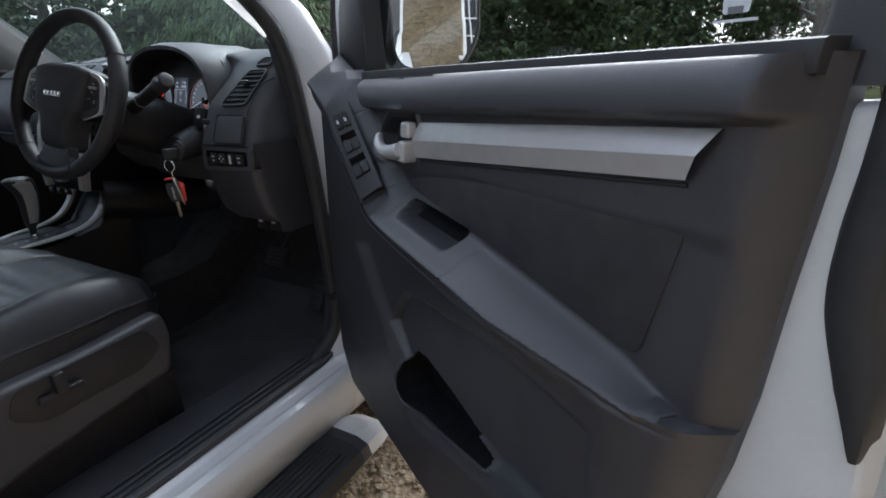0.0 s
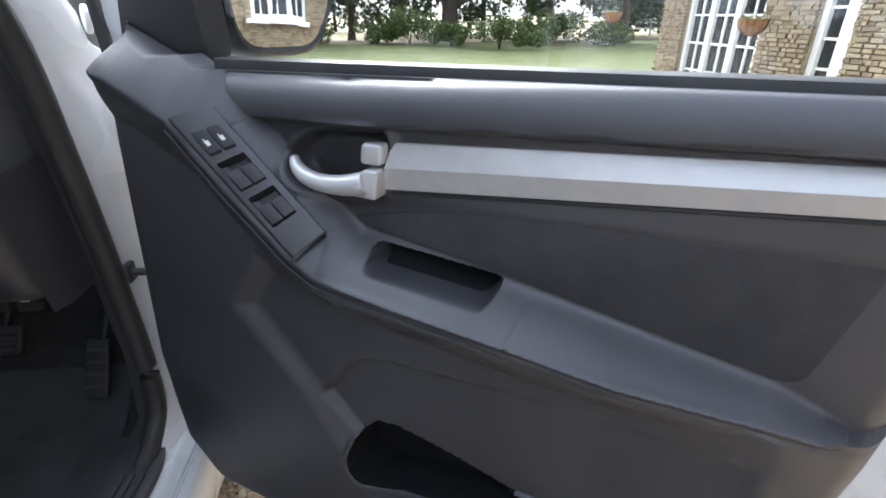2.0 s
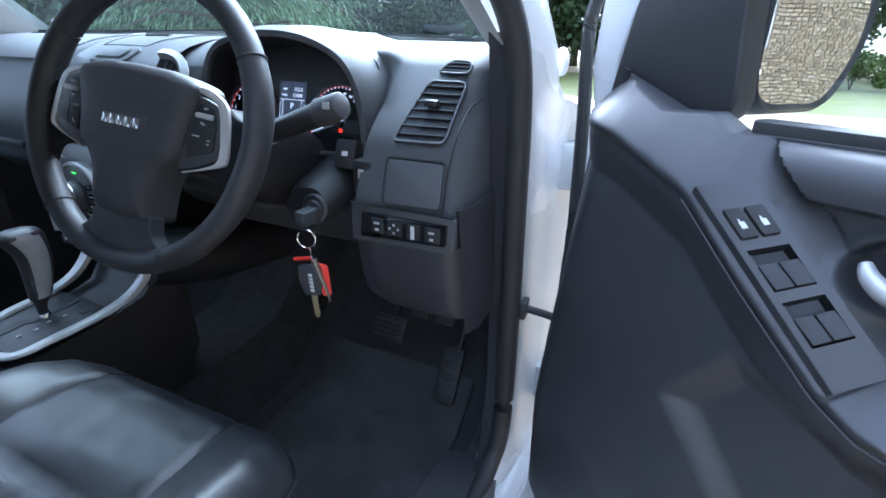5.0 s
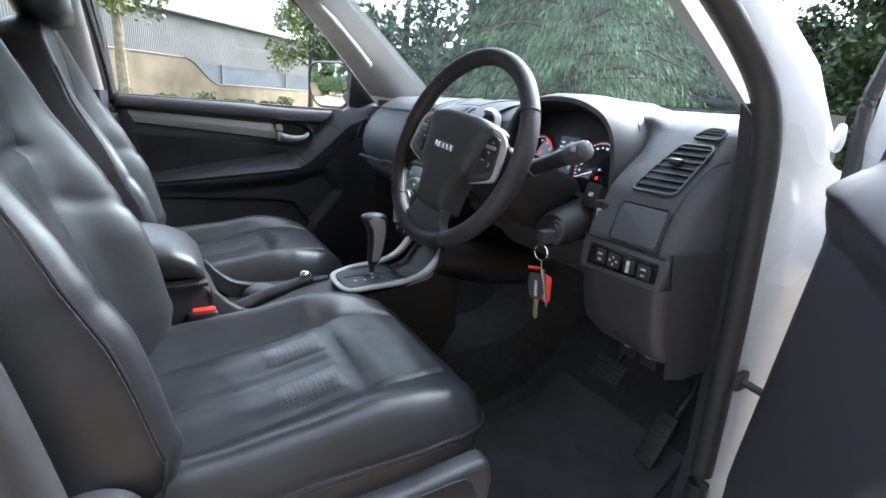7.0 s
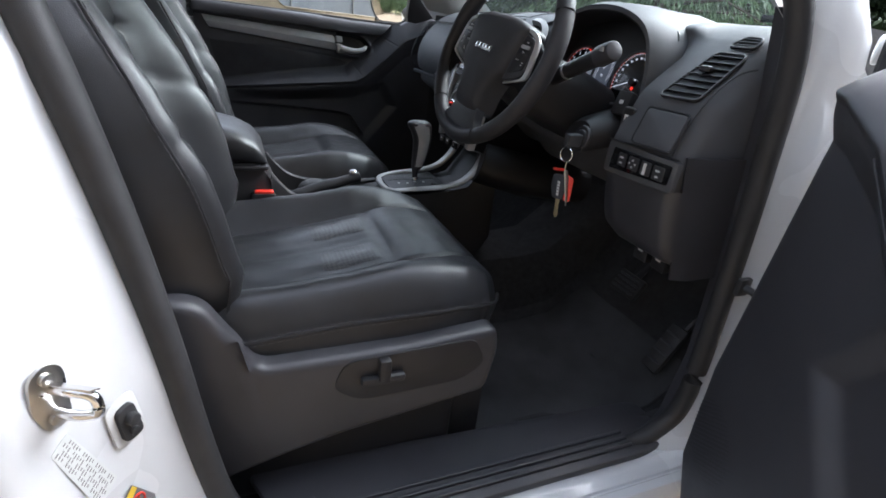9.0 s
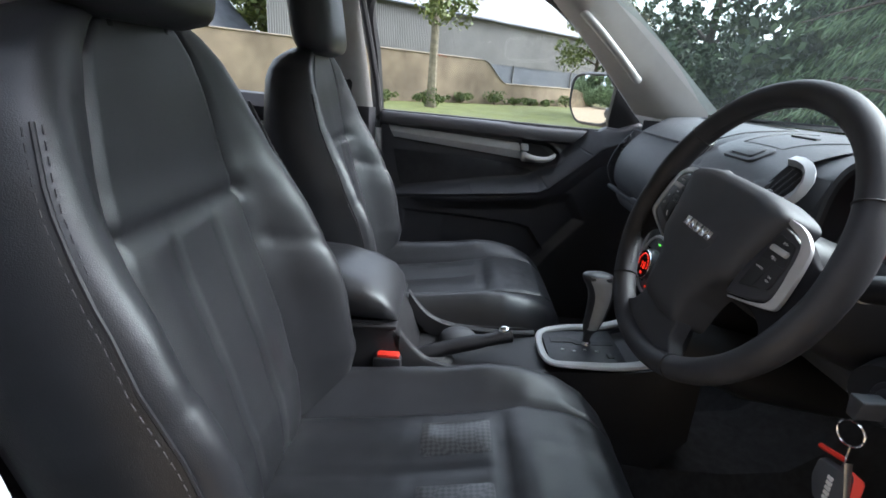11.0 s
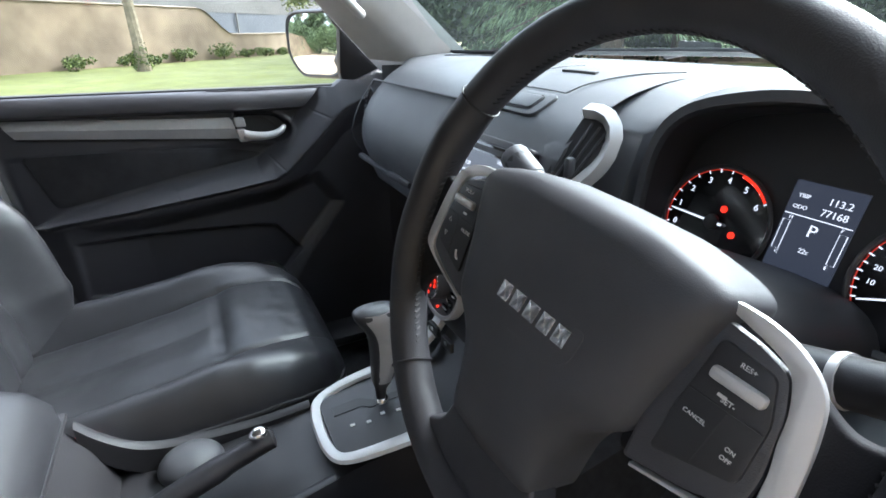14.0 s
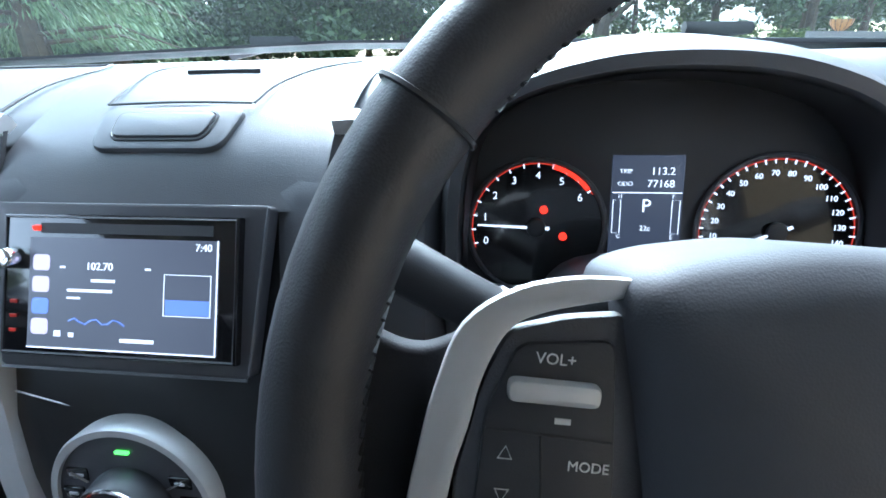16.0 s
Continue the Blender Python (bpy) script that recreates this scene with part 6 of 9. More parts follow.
# ---- column, stalks, lock and keys ----
wheel = thing("steering_wheel", (0.377, 0.637, 1.05), "black leather steering wheel with silver spoke trims", "steering wheel")
_ct, _st, _cr, _sr = math.cos(radians(19.8)), math.sin(radians(19.8)), math.cos(radians(6)), math.sin(radians(6))
_WX = Vector((_cr, -_st * _sr, -_ct * _sr))  # turned a little to the right
_WY = Vector((_sr, _st * _cr, _ct * _cr))
_yaw = Matrix.Rotation(radians(5.6), 3, "Z")  # the wheel faces the seat a little outward
_WX, _WY = _yaw @ _WX, _yaw @ _WY
_WM = basis((0.3863, 0.633, 1.2306), _WX, _WY, _WX.cross(_WY)) @ Matrix.Scale(0.983, 4)
W = lambda a, b, h: _WM @ Vector((a, b, h))
bm = B()
_rows = []
for k in range(96):
    t = k * 2 * math.pi / 96
    grip = 1.0 + 0.10 * math.exp(-(((abs(math.sin(t * 1.0 - 0.0)) - 0.25) / 0.2) ** 2))
    row = []
    for j in range(16):
        s = j * 2 * math.pi / 16
        rr = 0.178 + 0.0155 * math.cos(s)
        row.append(W(rr * math.cos(t), rr * math.sin(t), 0.0175 * math.sin(s) * grip))
    _rows.append(row)
loft(bm, _rows, around=True, along=True)
rim = part("rim", bm, LEATHER_WHEEL, wheel, "worn black leather rim")
for deg in (32, 148, 229, 297):
    a = radians(deg)
    bm = B()
    tube(bm, [W((0.178 + 0.0162 * math.cos(s)) * math.cos(a), (0.178 + 0.0162 * math.cos(s)) * math.sin(a), 0.0183 * math.sin(s)) for s in np.linspace(0, 2 * math.pi, 20, endpoint=False)], 0.0010, 5, True)
    part("seam", bm, DARKER, rim)
for a0, a1 in ((35, 145), (165, 225), (300, 375)):
    bm = B()
    for i in range(int((a1 - a0) / 1.8)):
        t = radians(a0 + 1.8 * i)
        tube(bm, [W(0.1628 * math.cos(t), 0.1628 * math.sin(t), -0.002), W(0.1624 * math.cos(t + 0.02), 0.1624 * math.sin(t + 0.02), 0.003)], 0.0008, 4)
    part("stitching", bm, DARKER, rim)
# pad
_half = [(0.0, 0.0675), (0.05, 0.0665), (0.082, 0.060), (0.096, 0.053), (0.0925, 0.036), (0.084, 0.0), (0.078, -0.036), (0.058, -0.052), (0.048, -0.075), (0.044, -0.122), (0.0, -0.126)]
_pad = rounded(_half + [(-a, b) for a, b in _half[-2:0:-1]], 0.010, 4)
bm = B()
_rows = []
for k, h in ((1.0, -0.03), (1.0, 0.002), (0.985, 0.012), (0.94, 0.019), (0.82, 0.025), (0.6, 0.029), (0.3, 0.031), (0.05, 0.0312)):
    _rows.append([W(a * k, -0.012 + (b + 0.012) * k, h - 0.10 * max(0.0, -b - 0.05) * k) for a, b in _pad])
loft(bm, _rows, around=True, cap=True)
pad = part("airbag_pad", bm, PAD, wheel, "black airbag pad", 60)
for i in range(5):
    x0 = -0.018 + 0.0125 * i
    bm = B()
    slab(bm, rounded(rect(x0 - 0.005, -0.006, x0 + 0.005, 0.006), 0.001), lambda a, b, h: W(a + b * 0.12, b - 0.0055, 0.0305 + h), 0.002, 0.0006)
    part("badge_bar", bm, CHROME, pad, "chrome badge bar")
bm = B()
slab(bm, rounded([(-0.031, 0.004), (0.045, 0.004), (0.042, -0.018), (0.026, -0.027), (-0.012, -0.027), (-0.028, -0.018)], 0.006), lambda a, b, h: W(a, b, 0.0282 + h), 0.0021, 0.001)
part("badge_plate", bm, PAD, pad)
_pod_out = [(0.088, 0.053), (0.104, 0.052), (0.120, 0.047), (0.133, 0.036), (0.139, 0.018), (0.1425, -0.002), (0.1445, -0.022), (0.140, -0.031), (0.115, -0.040), (0.082, -0.050)]
_pod_in = [(0.0815, -0.0478), (0.113, -0.0378), (0.1315, -0.027), (0.1320, -0.008), (0.1285, 0.008), (0.126, 0.022), (0.120, 0.036), (0.110, 0.042), (0.090, 0.0475)]
for s in (1, -1):
    F = lambda q: [(s * a, b) for a, b in q]
    G = lambda q: [(s * (0.147 - (0.147 - a) * 0.86), b + 0.003) for a, b in q]
    bm = B()
    slab(bm, rounded(F([(0.070, 0.052), (0.118, 0.042), (0.136, 0.030), (0.150, 0.024), (0.170, 0.032), (0.176, -0.030), (0.165, -0.075), (0.142, -0.112), (0.134, -0.106), (0.146, -0.078), (0.140, -0.056), (0.115, -0.046), (0.070, -0.052)]), 0.010), lambda a, b, h: W(a, b, -0.010 + h), 0.009, 0.004, 3)
    part("spoke", bm, SPOKE, wheel, "black spoke")
    bm = B()
    slab(bm, [(a + s * 0.003, b) for a, b in F([tuple(p) for p in cr(_pod_out, 34)] + [tuple(p) for p in cr(_pod_in, 34)])], lambda a, b, h: W(a, b, 0.0055 + h - 0.08 * max(0.0, abs(a) - 0.12) - 0.12 * max(0.0, -0.026 - b)), 0.0045, 0.0015)
    part("spoke_trim", bm, SILVER, wheel, "silver spoke trim", 30)
    bm = B()
    slab(bm, rounded(F([(0.081, 0.045), (0.108, 0.041), (0.123, 0.036), (0.129, 0.022), (0.1345, -0.008), (0.134, -0.026), (0.113, -0.037), (0.080, -0.047), (0.078, -0.01)]), 0.004), lambda a, b, h: W(a, b, 0.004 + h), 0.005, 0.002)
    pod = part("button_pod", bm, DARK, wheel, "black button pod")
    bm = B()
    slab(bm, rounded(G([(0.086, 0.033), (0.116, 0.030), (0.1245, 0.010), (0.1255, -0.020), (0.081, -0.034), (0.082, -0.005)]), 0.004), lambda a, b, h: W(a, b, 0.0080 + h), 0.0032, 0.0008)
    part("button_panel", bm, DARKER, pod)
    bm = B()
    slab(bm, rounded(G(rect(0.0895, 0.0148, 0.1185, 0.0212)), 0.0025), lambda a, b, h: W(a, b, 0.0105 + h), 0.0045, 0.0018)
    part("rocker", bm, SILVER, pod, "silver rocker switch")
    for a, b, w in ((0.100, 0.0098, 0.005),):
        bm = B()
        slab(bm, G(rect(a - w / 2, b - 0.0008, a + w / 2, b + 0.0008)), lambda p, q, h: W(p, q, 0.0112 + h), 0.0004)
        part("symbol", bm, INK, pod)
    bm = B()
    tube(bm, [W(a, b, 0.0113) for a, b in G(((0.1065, 0.006), (0.105, -0.006), (0.103, -0.026)))], 0.0004, 4)
    part("button_gap", bm, DARKER, pod)
    bm = B()
    tube(bm, [W(a, b, 0.0113) for a, b in G(((0.084, 0.005), (0.124, 0.006)))], 0.0005, 4)
    part("button_gap", bm, DARKER, pod)
for b in (-0.0005, -0.0125):
    bm = B()
    k = 1 if b > -0.005 else -1
    tube(bm, [W(-0.1212, b + 0.003 + 0.0020 * k, 0.0114), W(-0.1193, b + 0.003 - 0.0016 * k, 0.0114), W(-0.1231, b + 0.003 - 0.0016 * k, 0.0114)], 0.0003, 4, True)
    part("symbol", bm, INK, wheel)
bm = B()
tube(bm, [W(*p, 0.0114) for p in cr([(-0.1010, -0.0155), (-0.1001, -0.0185), (-0.0984, -0.021), (-0.0962, -0.0215)], 8)], 0.0009, 5)
part("symbol", bm, INK, wheel)
bm = B()
slab(bm, rounded([(-0.046, -0.112), (0.046, -0.112), (0.052, -0.138), (0.078, -0.158), (0.070, -0.166), (-0.070, -0.166), (-0.078, -0.158), (-0.052, -0.138)], 0.008), lambda a, b, h: W(a, b, -0.016 + h), 0.022, 0.009, 4)
part("lower_spoke", bm, LEATHER_WHEEL, wheel, "black leather lower spoke")
write("label", "VOL+", 0.0044, _WM @ Matrix.Translation((-0.1100, 0.0296, 0.0113)), INK, wheel)
write("label", "MODE", 0.0040, _WM @ Matrix.Translation((-0.0984, 0.0005, 0.0113)), INK, wheel)
write("label", "CANCEL", 0.0030, _WM @ Matrix.Translation((0.1010, -0.0030, 0.0113)), INK, wheel)
write("label", "RES+", 0.0035, _WM @ Matrix.Translation((0.1100, 0.0296, 0.0113)), INK, wheel)
write("label", "SET-", 0.0035, _WM @ Matrix.Translation((0.1100, 0.0115, 0.0113)), INK, wheel)
write("label", "ON", 0.0030, _WM @ Matrix.Translation((0.1203, -0.0060, 0.0113)), INK, wheel)
write("label", "OFF", 0.0030, _WM @ Matrix.Translation((0.1203, -0.0105, 0.0113)), INK, wheel)

column = thing("steering_column", (0.38, 0.78, 1.05), "black steering column shroud with ignition lock", "steering column")
bm = B()
_rows = []
for f, w, hh in ((0.0, 0.055, 0.050), (0.06, 0.075, 0.062), (0.16, 0.085, 0.068), (0.26, 0.085, 0.066)):
    c = Vector((0.378, 0.67 + 0.93 * f, 1.20 - 0.36 * f))
    _rows.append([c + Vector((w * math.copysign(abs(math.cos(a)) ** 0.6, math.cos(a)), 0.37 * hh * math.sin(a), 0.93 * hh * math.copysign(abs(math.sin(a)) ** 0.7, math.sin(a)))) for a in np.linspace(0, 2 * math.pi, 28, endpoint=False)])
loft(bm, _rows, around=True, cap=True)
part("shroud", bm, DARKER, column, "black column shroud")
bm = B()
_rows = []
for f, w in ((0.0, 0.030), (0.02, 0.036), (0.10, 0.040)):
    c = Vector((0.51, 0.782 + f, 1.093 + 0.25 * f))
    _rows.append([c + Vector((w * math.cos(a) * (1.5 if math.cos(a) < 0 else 1.0), 0.2 * w * math.sin(a), w * math.sin(a))) for a in np.linspace(0, 2 * math.pi, 24, endpoint=False)])
loft(bm, _rows, around=True, cap=True)
part("lock_housing", bm, DARKER, column)
bm = B()
tube(bm, [(0.522 + 0.019 * math.cos(a), 0.779 + 0.003 * math.sin(a), 1.094 + 0.019 * math.sin(a)) for a in np.linspace(0, 2 * math.pi, 32, endpoint=False)], 0.0042, 8, True)
part("lock_ring", bm, DARK, column, "grey ignition lock ring")
bm = B()
cyl(bm, (0.522, 0.80, 1.094), (0.522, 0.774, 1.094), 0.015, n=24, bevel=0.002)
part("lock_barrel", bm, DARK, column)
for s, tip, knob in ((1, (0.612, 0.725, 1.252), 1), (-1, (0.190, 0.733, 1.262), 0)):
    root = (0.378 + s * 0.075, 0.735, 1.195)
    bm = B()
    mid = [(root[i] * 0.5 + tip[i] * 0.5) for i in range(3)]
    tube(bm, [root, mid, tip], [0.015, 0.014, 0.0155], 12)
    sk = part("stalk", bm, DARKER, column, "black column stalk")
    bm = B()
    d = (Vector(tip) - Vector(root)).normalized()
    cyl(bm, Vector(tip) - 0.028 * d, Vector(tip) + 0.012 * d, 0.018 if s > 0 else 0.0165, 0.016 if s > 0 else 0.0145, n=18, bevel=0.004)
    part("stalk_end", bm, DARK, sk)
    bm = B()
    cyl(bm, Vector(root) + 0.045 * d, Vector(root) + 0.050 * d, 0.0155, n=16)
    if s > 0:
        box(bm, Vector(tip) + Vector((0.0, -0.018, 0.004)), (0.009, 0.002, 0.008))
    part("mark", bm, SILVER, sk)
keys = thing("bunch_of_keys", (0.55, 0.745, 0.94), "truck key and red tag hanging from the ignition", "keys")
bm = B()
slab(bm, rounded([(-0.006, -0.012), (0.006, -0.012), (0.010, 0.012), (-0.010, 0.012)], 0.003), lambda a, b, h: Vector((0.524 + a, 0.772 - h, 1.088 + b)), 0.03, 0.003)
part("ignition_key", bm, KEYGREY, keys, "grey key head in the lock")
bm = B()
tube(bm, [(0.533 + 0.013 * math.cos(a), 0.742 + 0.004 * math.cos(a), 1.062 + 0.014 * math.sin(a)) for a in np.linspace(0, 2 * math.pi, 28, endpoint=False)], 0.0014, 6, True)
tube(bm, [(0.538, 0.742, 1.048), (0.541, 0.740, 1.034), (0.541, 0.740, 1.022)], 0.0014, 6)
part("key_ring", bm, CHROME, keys, "steel key ring")
_kf = basis((0.541, 0.736, 1.0), (0.95, 0.3, 0.08), (-0.10, 0.0, 0.995), (0.3, -0.95, 0))
bm = B()
slab(bm, rounded([(-0.012, -0.024), (0.012, -0.024), (0.019, 0.0), (0.016, 0.024), (-0.016, 0.024), (-0.019, 0.0)], 0.006), lambda a, b, h: _kf @ Vector((a, b, h - 0.004)), 0.009, 0.003)
fob = part("key_fob", bm, KEYGREY, keys, "dark grey key head")
bm = B()
for i in range(5):
    box(bm, _kf @ Vector((0.001, 0.010 - 0.006 * i, 0.0055)), (0.006, 0.002, 0.0042))
part("mark", bm, INK, fob)
bm = B()
slab(bm, [(-0.0045, -0.022), (-0.0045, -0.056), (-0.001, -0.063), (0.003, -0.060), (0.0045, -0.052), (0.003, -0.047), (0.0045, -0.042), (0.003, -0.036), (0.0045, -0.030), (0.0045, -0.022)], lambda a, b, h: _kf @ Vector((a, b, h - 0.001)), 0.0022, 0.0004)
part("key_blade", bm, BRASS, keys, "brass-coloured key blade")
_rf = basis((0.557, 0.745, 1.002), (0.8, 0.6, 0.0), (-0.25, 0.1, 0.96), (0.6, -0.8, 0.2))
bm = B()
slab(bm, rounded([(-0.007, -0.026), (0.006, -0.026), (0.009, 0.02), (-0.007, 0.026)], 0.004), lambda a, b, h: _rf @ Vector((a, b, h)), 0.003, 0.001)
tube(bm, [(0.541, 0.740, 1.034), (0.52, 0.736, 1.030), (0.513, 0.735, 1.029)], 0.003, 6)
part("red_tag", bm, RED, keys, "red plastic key tag")
bm = B()
tube(bm, [(0.548, 0.738, 1.035), (0.570, 0.735, 0.985), (0.573, 0.735, 0.972)], [0.004, 0.0025, 0.0015], 6, flat=0.4)
part("spare_key", bm, STEEL, keys, "thin steel key")

# ---- console between the seats ----
console = thing("centre_tunnel_console", (0.01, 0.35, 0.6), "black console with silver gear surround", "centre console")
bm = B()
_rows = []
for y, z, w in ((-0.20, 0.80, 0.105), (0.10, 0.80, 0.105), (0.30, 0.795, 0.10), (0.48, 0.81, 0.092), (0.56, 0.825, 0.088), (0.70, 0.835, 0.088), (0.76, 0.85, 0.092), (0.80, 0.90, 0.095), (0.84, 0.96, 0.095)):
    _rows.append([(0.005 + a * w, y, z - b) for a, b in ((-1.15, 0.26), (-1.08, 0.10), (-1.0, 0.02), (-0.92, 0.0), (0, -0.002), (0.92, 0.0), (1.0, 0.02), (1.08, 0.10), (1.15, 0.26))])
loft(bm, _rows)
part("console_body", bm, DARKER, console, "charcoal console moulding", 50)
bm = B()
_path = [(0.097, 0.80, 0.955), (0.098, 0.775, 0.905), (0.096, 0.735, 0.868), (0.092, 0.68, 0.852), (0.087, 0.60, 0.845), (0.074, 0.548, 0.838), (0.045, 0.533, 0.835), (0.005, 0.530, 0.835), (-0.035, 0.533, 0.835), (-0.064, 0.548, 0.838), (-0.077, 0.60, 0.845), (-0.082, 0.68, 0.852), (-0.086, 0.735, 0.868), (-0.088, 0.775, 0.905), (-0.087, 0.80, 0.955)]
_sp = cr(_path, 80)
tube(bm, _sp, [0.0085 + 0.010 * abs(i / 79 - 0.5) ** 1.5 * 2.8 for i in range(80)], 8, flat=0.55)
part("gear_surround", bm, SILVER, console, "silver gear surround")
bm = B()
slab(bm, rounded([(-0.070, 0.54), (0.080, 0.54), (0.086, 0.70), (-0.078, 0.70)], 0.015), lambda a, b, h: Vector((a, b, 0.8335 + 0.06 * (b - 0.54) + h)), 0.006, 0.002)
plate = part("gear_plate", bm, DARK, console, "dark grey gear plate")
bm = B()
slab(bm, [(-0.030, 0.555), (-0.010, 0.555), (-0.010, 0.60), (0.0, 0.61), (0.0, 0.69), (-0.014, 0.69), (-0.014, 0.62), (-0.030, 0.60)], lambda a, b, h: Vector((a, b, 0.8400 + 0.06 * (b - 0.54) + h)), 0.001)
part("gate", bm, DARKER, plate)
bm = B()
for i in range(4):
    box(bm, (0.022 + 0.006 * (i % 2), 0.575 + 0.024 * i, 0.8432 + 0.0015 * i), (0.005, 0.007, 0.001))
part("gear_letters", bm, INK, plate)
bm = B()
box(bm, (0.045, 0.672, 0.848), (0.016, 0.014, 0.003), bevel=0.001)
part("shift_lock", bm, DARKER, plate)
lever = thing("gear_lever", (-0.01, 0.63, 0.84), "automatic gear lever with grey side panel", "gear lever")
_gl = [(0.632, 0.838, 0.007, 0.007), (0.633, 0.868, 0.009, 0.009), (0.637, 0.885, 0.017, 0.015), (0.642, 0.91, 0.021, 0.018), (0.646, 0.94, 0.024, 0.020), (0.647, 0.965, 0.027, 0.021), (0.643, 0.984, 0.031, 0.021), (0.638, 0.998, 0.035, 0.0215), (0.635, 1.008, 0.032, 0.019), (0.634, 1.014, 0.018, 0.009)]
bm = B()
loft(bm, [[(-0.008 - 0.05 * (z - 0.838) + rx * math.copysign(abs(math.cos(a)) ** 0.8, math.cos(a)), y + ry * math.copysign(abs(math.sin(a)) ** 0.8, math.sin(a)), z) for a in np.linspace(0, 2 * math.pi, 24, endpoint=False)] for y, z, ry, rx in cr(_gl, 30)], around=True, cap=True)
part("grip", bm, DARK, lever, "worn dark leather grip", 70)
bm = B()
loft(bm, [[(-0.008 - 0.05 * (z - 0.838) + rx * 0.86 + 0.004 * math.cos(g * 1.5), y + ry * 0.62 * g, z) for g in (-1, -0.9, -0.5, 0, 0.5, 0.9, 1)] for y, z, ry, rx in cr(_gl[2:9], 20)])
part("side_panel", bm, SILVER, lever, "silver grey side panel", 60)
bm = B()
cyl(bm, (-0.008, 0.633, 0.838), (-0.008, 0.634, 0.852), 0.014, 0.009, n=16, bevel=0.002)
part("collar", bm, CHROME, lever)
# box and armrest lid
bm = B()
_rows = []
for z, y1, w in ((0.60, 0.25, 0.10), (0.78, 0.262, 0.104), (0.86, 0.235, 0.106), (0.925, 0.20, 0.106)):
    _rows.append([(0.01 + a * w, y, z) for a, y in ((-1, -0.22), (-1, y1 - 0.02), (-0.9, y1), (0, y1 + 0.004), (0.9, y1), (1, y1 - 0.02), (1, -0.22))])
loft(bm, _rows)
part("storage_box", bm, DARKER, console, "black storage box")
bm = B()
_rows = []
for y, zt, w in ((-0.215, 0.97, 0.085), (-0.21, 1.0, 0.10), (-0.18, 1.018, 0.106), (-0.05, 1.022, 0.110), (0.08, 1.016, 0.112), (0.15, 1.0, 0.112), (0.19, 0.978, 0.110), (0.212, 0.95, 0.102), (0.218, 0.925, 0.088)):
    zb = 0.918
    ring = []
    for k in range(28):
        a = k * 2 * math.pi / 28
        ca, sa = math.cos(a), math.sin(a)
        ring.append((0.01 + w * math.copysign(abs(ca) ** 0.45, ca), y, (zb + zt) / 2 + (zt - zb) / 2 * math.copysign(abs(sa) ** 0.55, sa)))
    _rows.append(ring)
loft(bm, _rows, around=True, cap=True)
part("armrest_lid", bm, LEATHER, console, "padded black leather armrest lid", 70)
bm = B()
box(bm, (0.01, 0.02, 0.914), (0.224, 0.40, 0.010), bevel=0.004)
part("lid_gap", bm, DARKER, console)
bm = B()
ball(bm, (-0.052, 0.350, 0.806), 0.043, (0.9, 1.05, 0.62), 28, 18)
part("cup_cover", bm, DASH, console, "grey cup holder cover")
# raised rails on both sides of the tray
for sg in (1, -1):
    bm = B()
    _rows = []
    for p in cr([(0.100, 0.225, 0.905), (0.099, 0.250, 0.872), (0.098, 0.285, 0.842), (0.096, 0.33, 0.828), (0.094, 0.40, 0.822), (0.091, 0.47, 0.822), (0.087, 0.53, 0.828)], 24):
        _rows.append([(0.005 + sg * (p[0] + a), p[1], p[2] + b) for a, b in ((0.012, -0.09), (0.007, -0.010), (0.002, -0.001), (-0.006, 0.0), (-0.013, -0.004), (-0.018, -0.045))])
    loft(bm, _rows)
    part("tray_rail", bm, DARKER, console, "black raised rail beside the tray", 50)
brake = thing("handbrake_lever", (0.05, 0.25, 0.80), "black handbrake lever with chrome button", "handbrake")
bm = B()
tube(bm, cr([(0.040, 0.22, 0.780), (0.030, 0.27, 0.803), (0.020, 0.33, 0.824), (0.012, 0.40, 0.842), (0.008, 0.452, 0.855), (0.007, 0.466, 0.858)], 24), [0.020] * 4 + [0.0215] * 4 + [0.019] * 6 + [0.0165] * 8 + [0.014, 0.009], 14, flat=0.85)
part("grip", bm, GRIP, brake, "black leather grip")
bm = B()
ball(bm, (0.004, 0.447, 0.868), 0.0125, (1.0, 1.15, 0.8))
part("button", bm, CHROME, brake, "chrome release button")
bm = B()
loft(bm, [[(0.03 + w * math.cos(a), y + d * math.sin(a), z) for a in np.linspace(0, 2 * math.pi, 24, endpoint=False)] for z, w, d, y in ((0.788, 0.036, 0.085, 0.27), (0.802, 0.032, 0.075, 0.265), (0.812, 0.024, 0.055, 0.26))], around=True, cap=True)
part("gaiter", bm, DARKER, brake)


# ---- seats ----
def gauss(v, s):
    return np.exp(-((np.asarray(v) / s) ** 2))


SEAT_Y = [0.06, 0.20, 0.32, 0.40, 0.46, 0.52, 0.57, 0.60, 0.62, 0.632]
SEAT_Z = [0.80, 0.813, 0.831, 0.848, 0.859, 0.861, 0.852, 0.830, 0.798, 0.760]


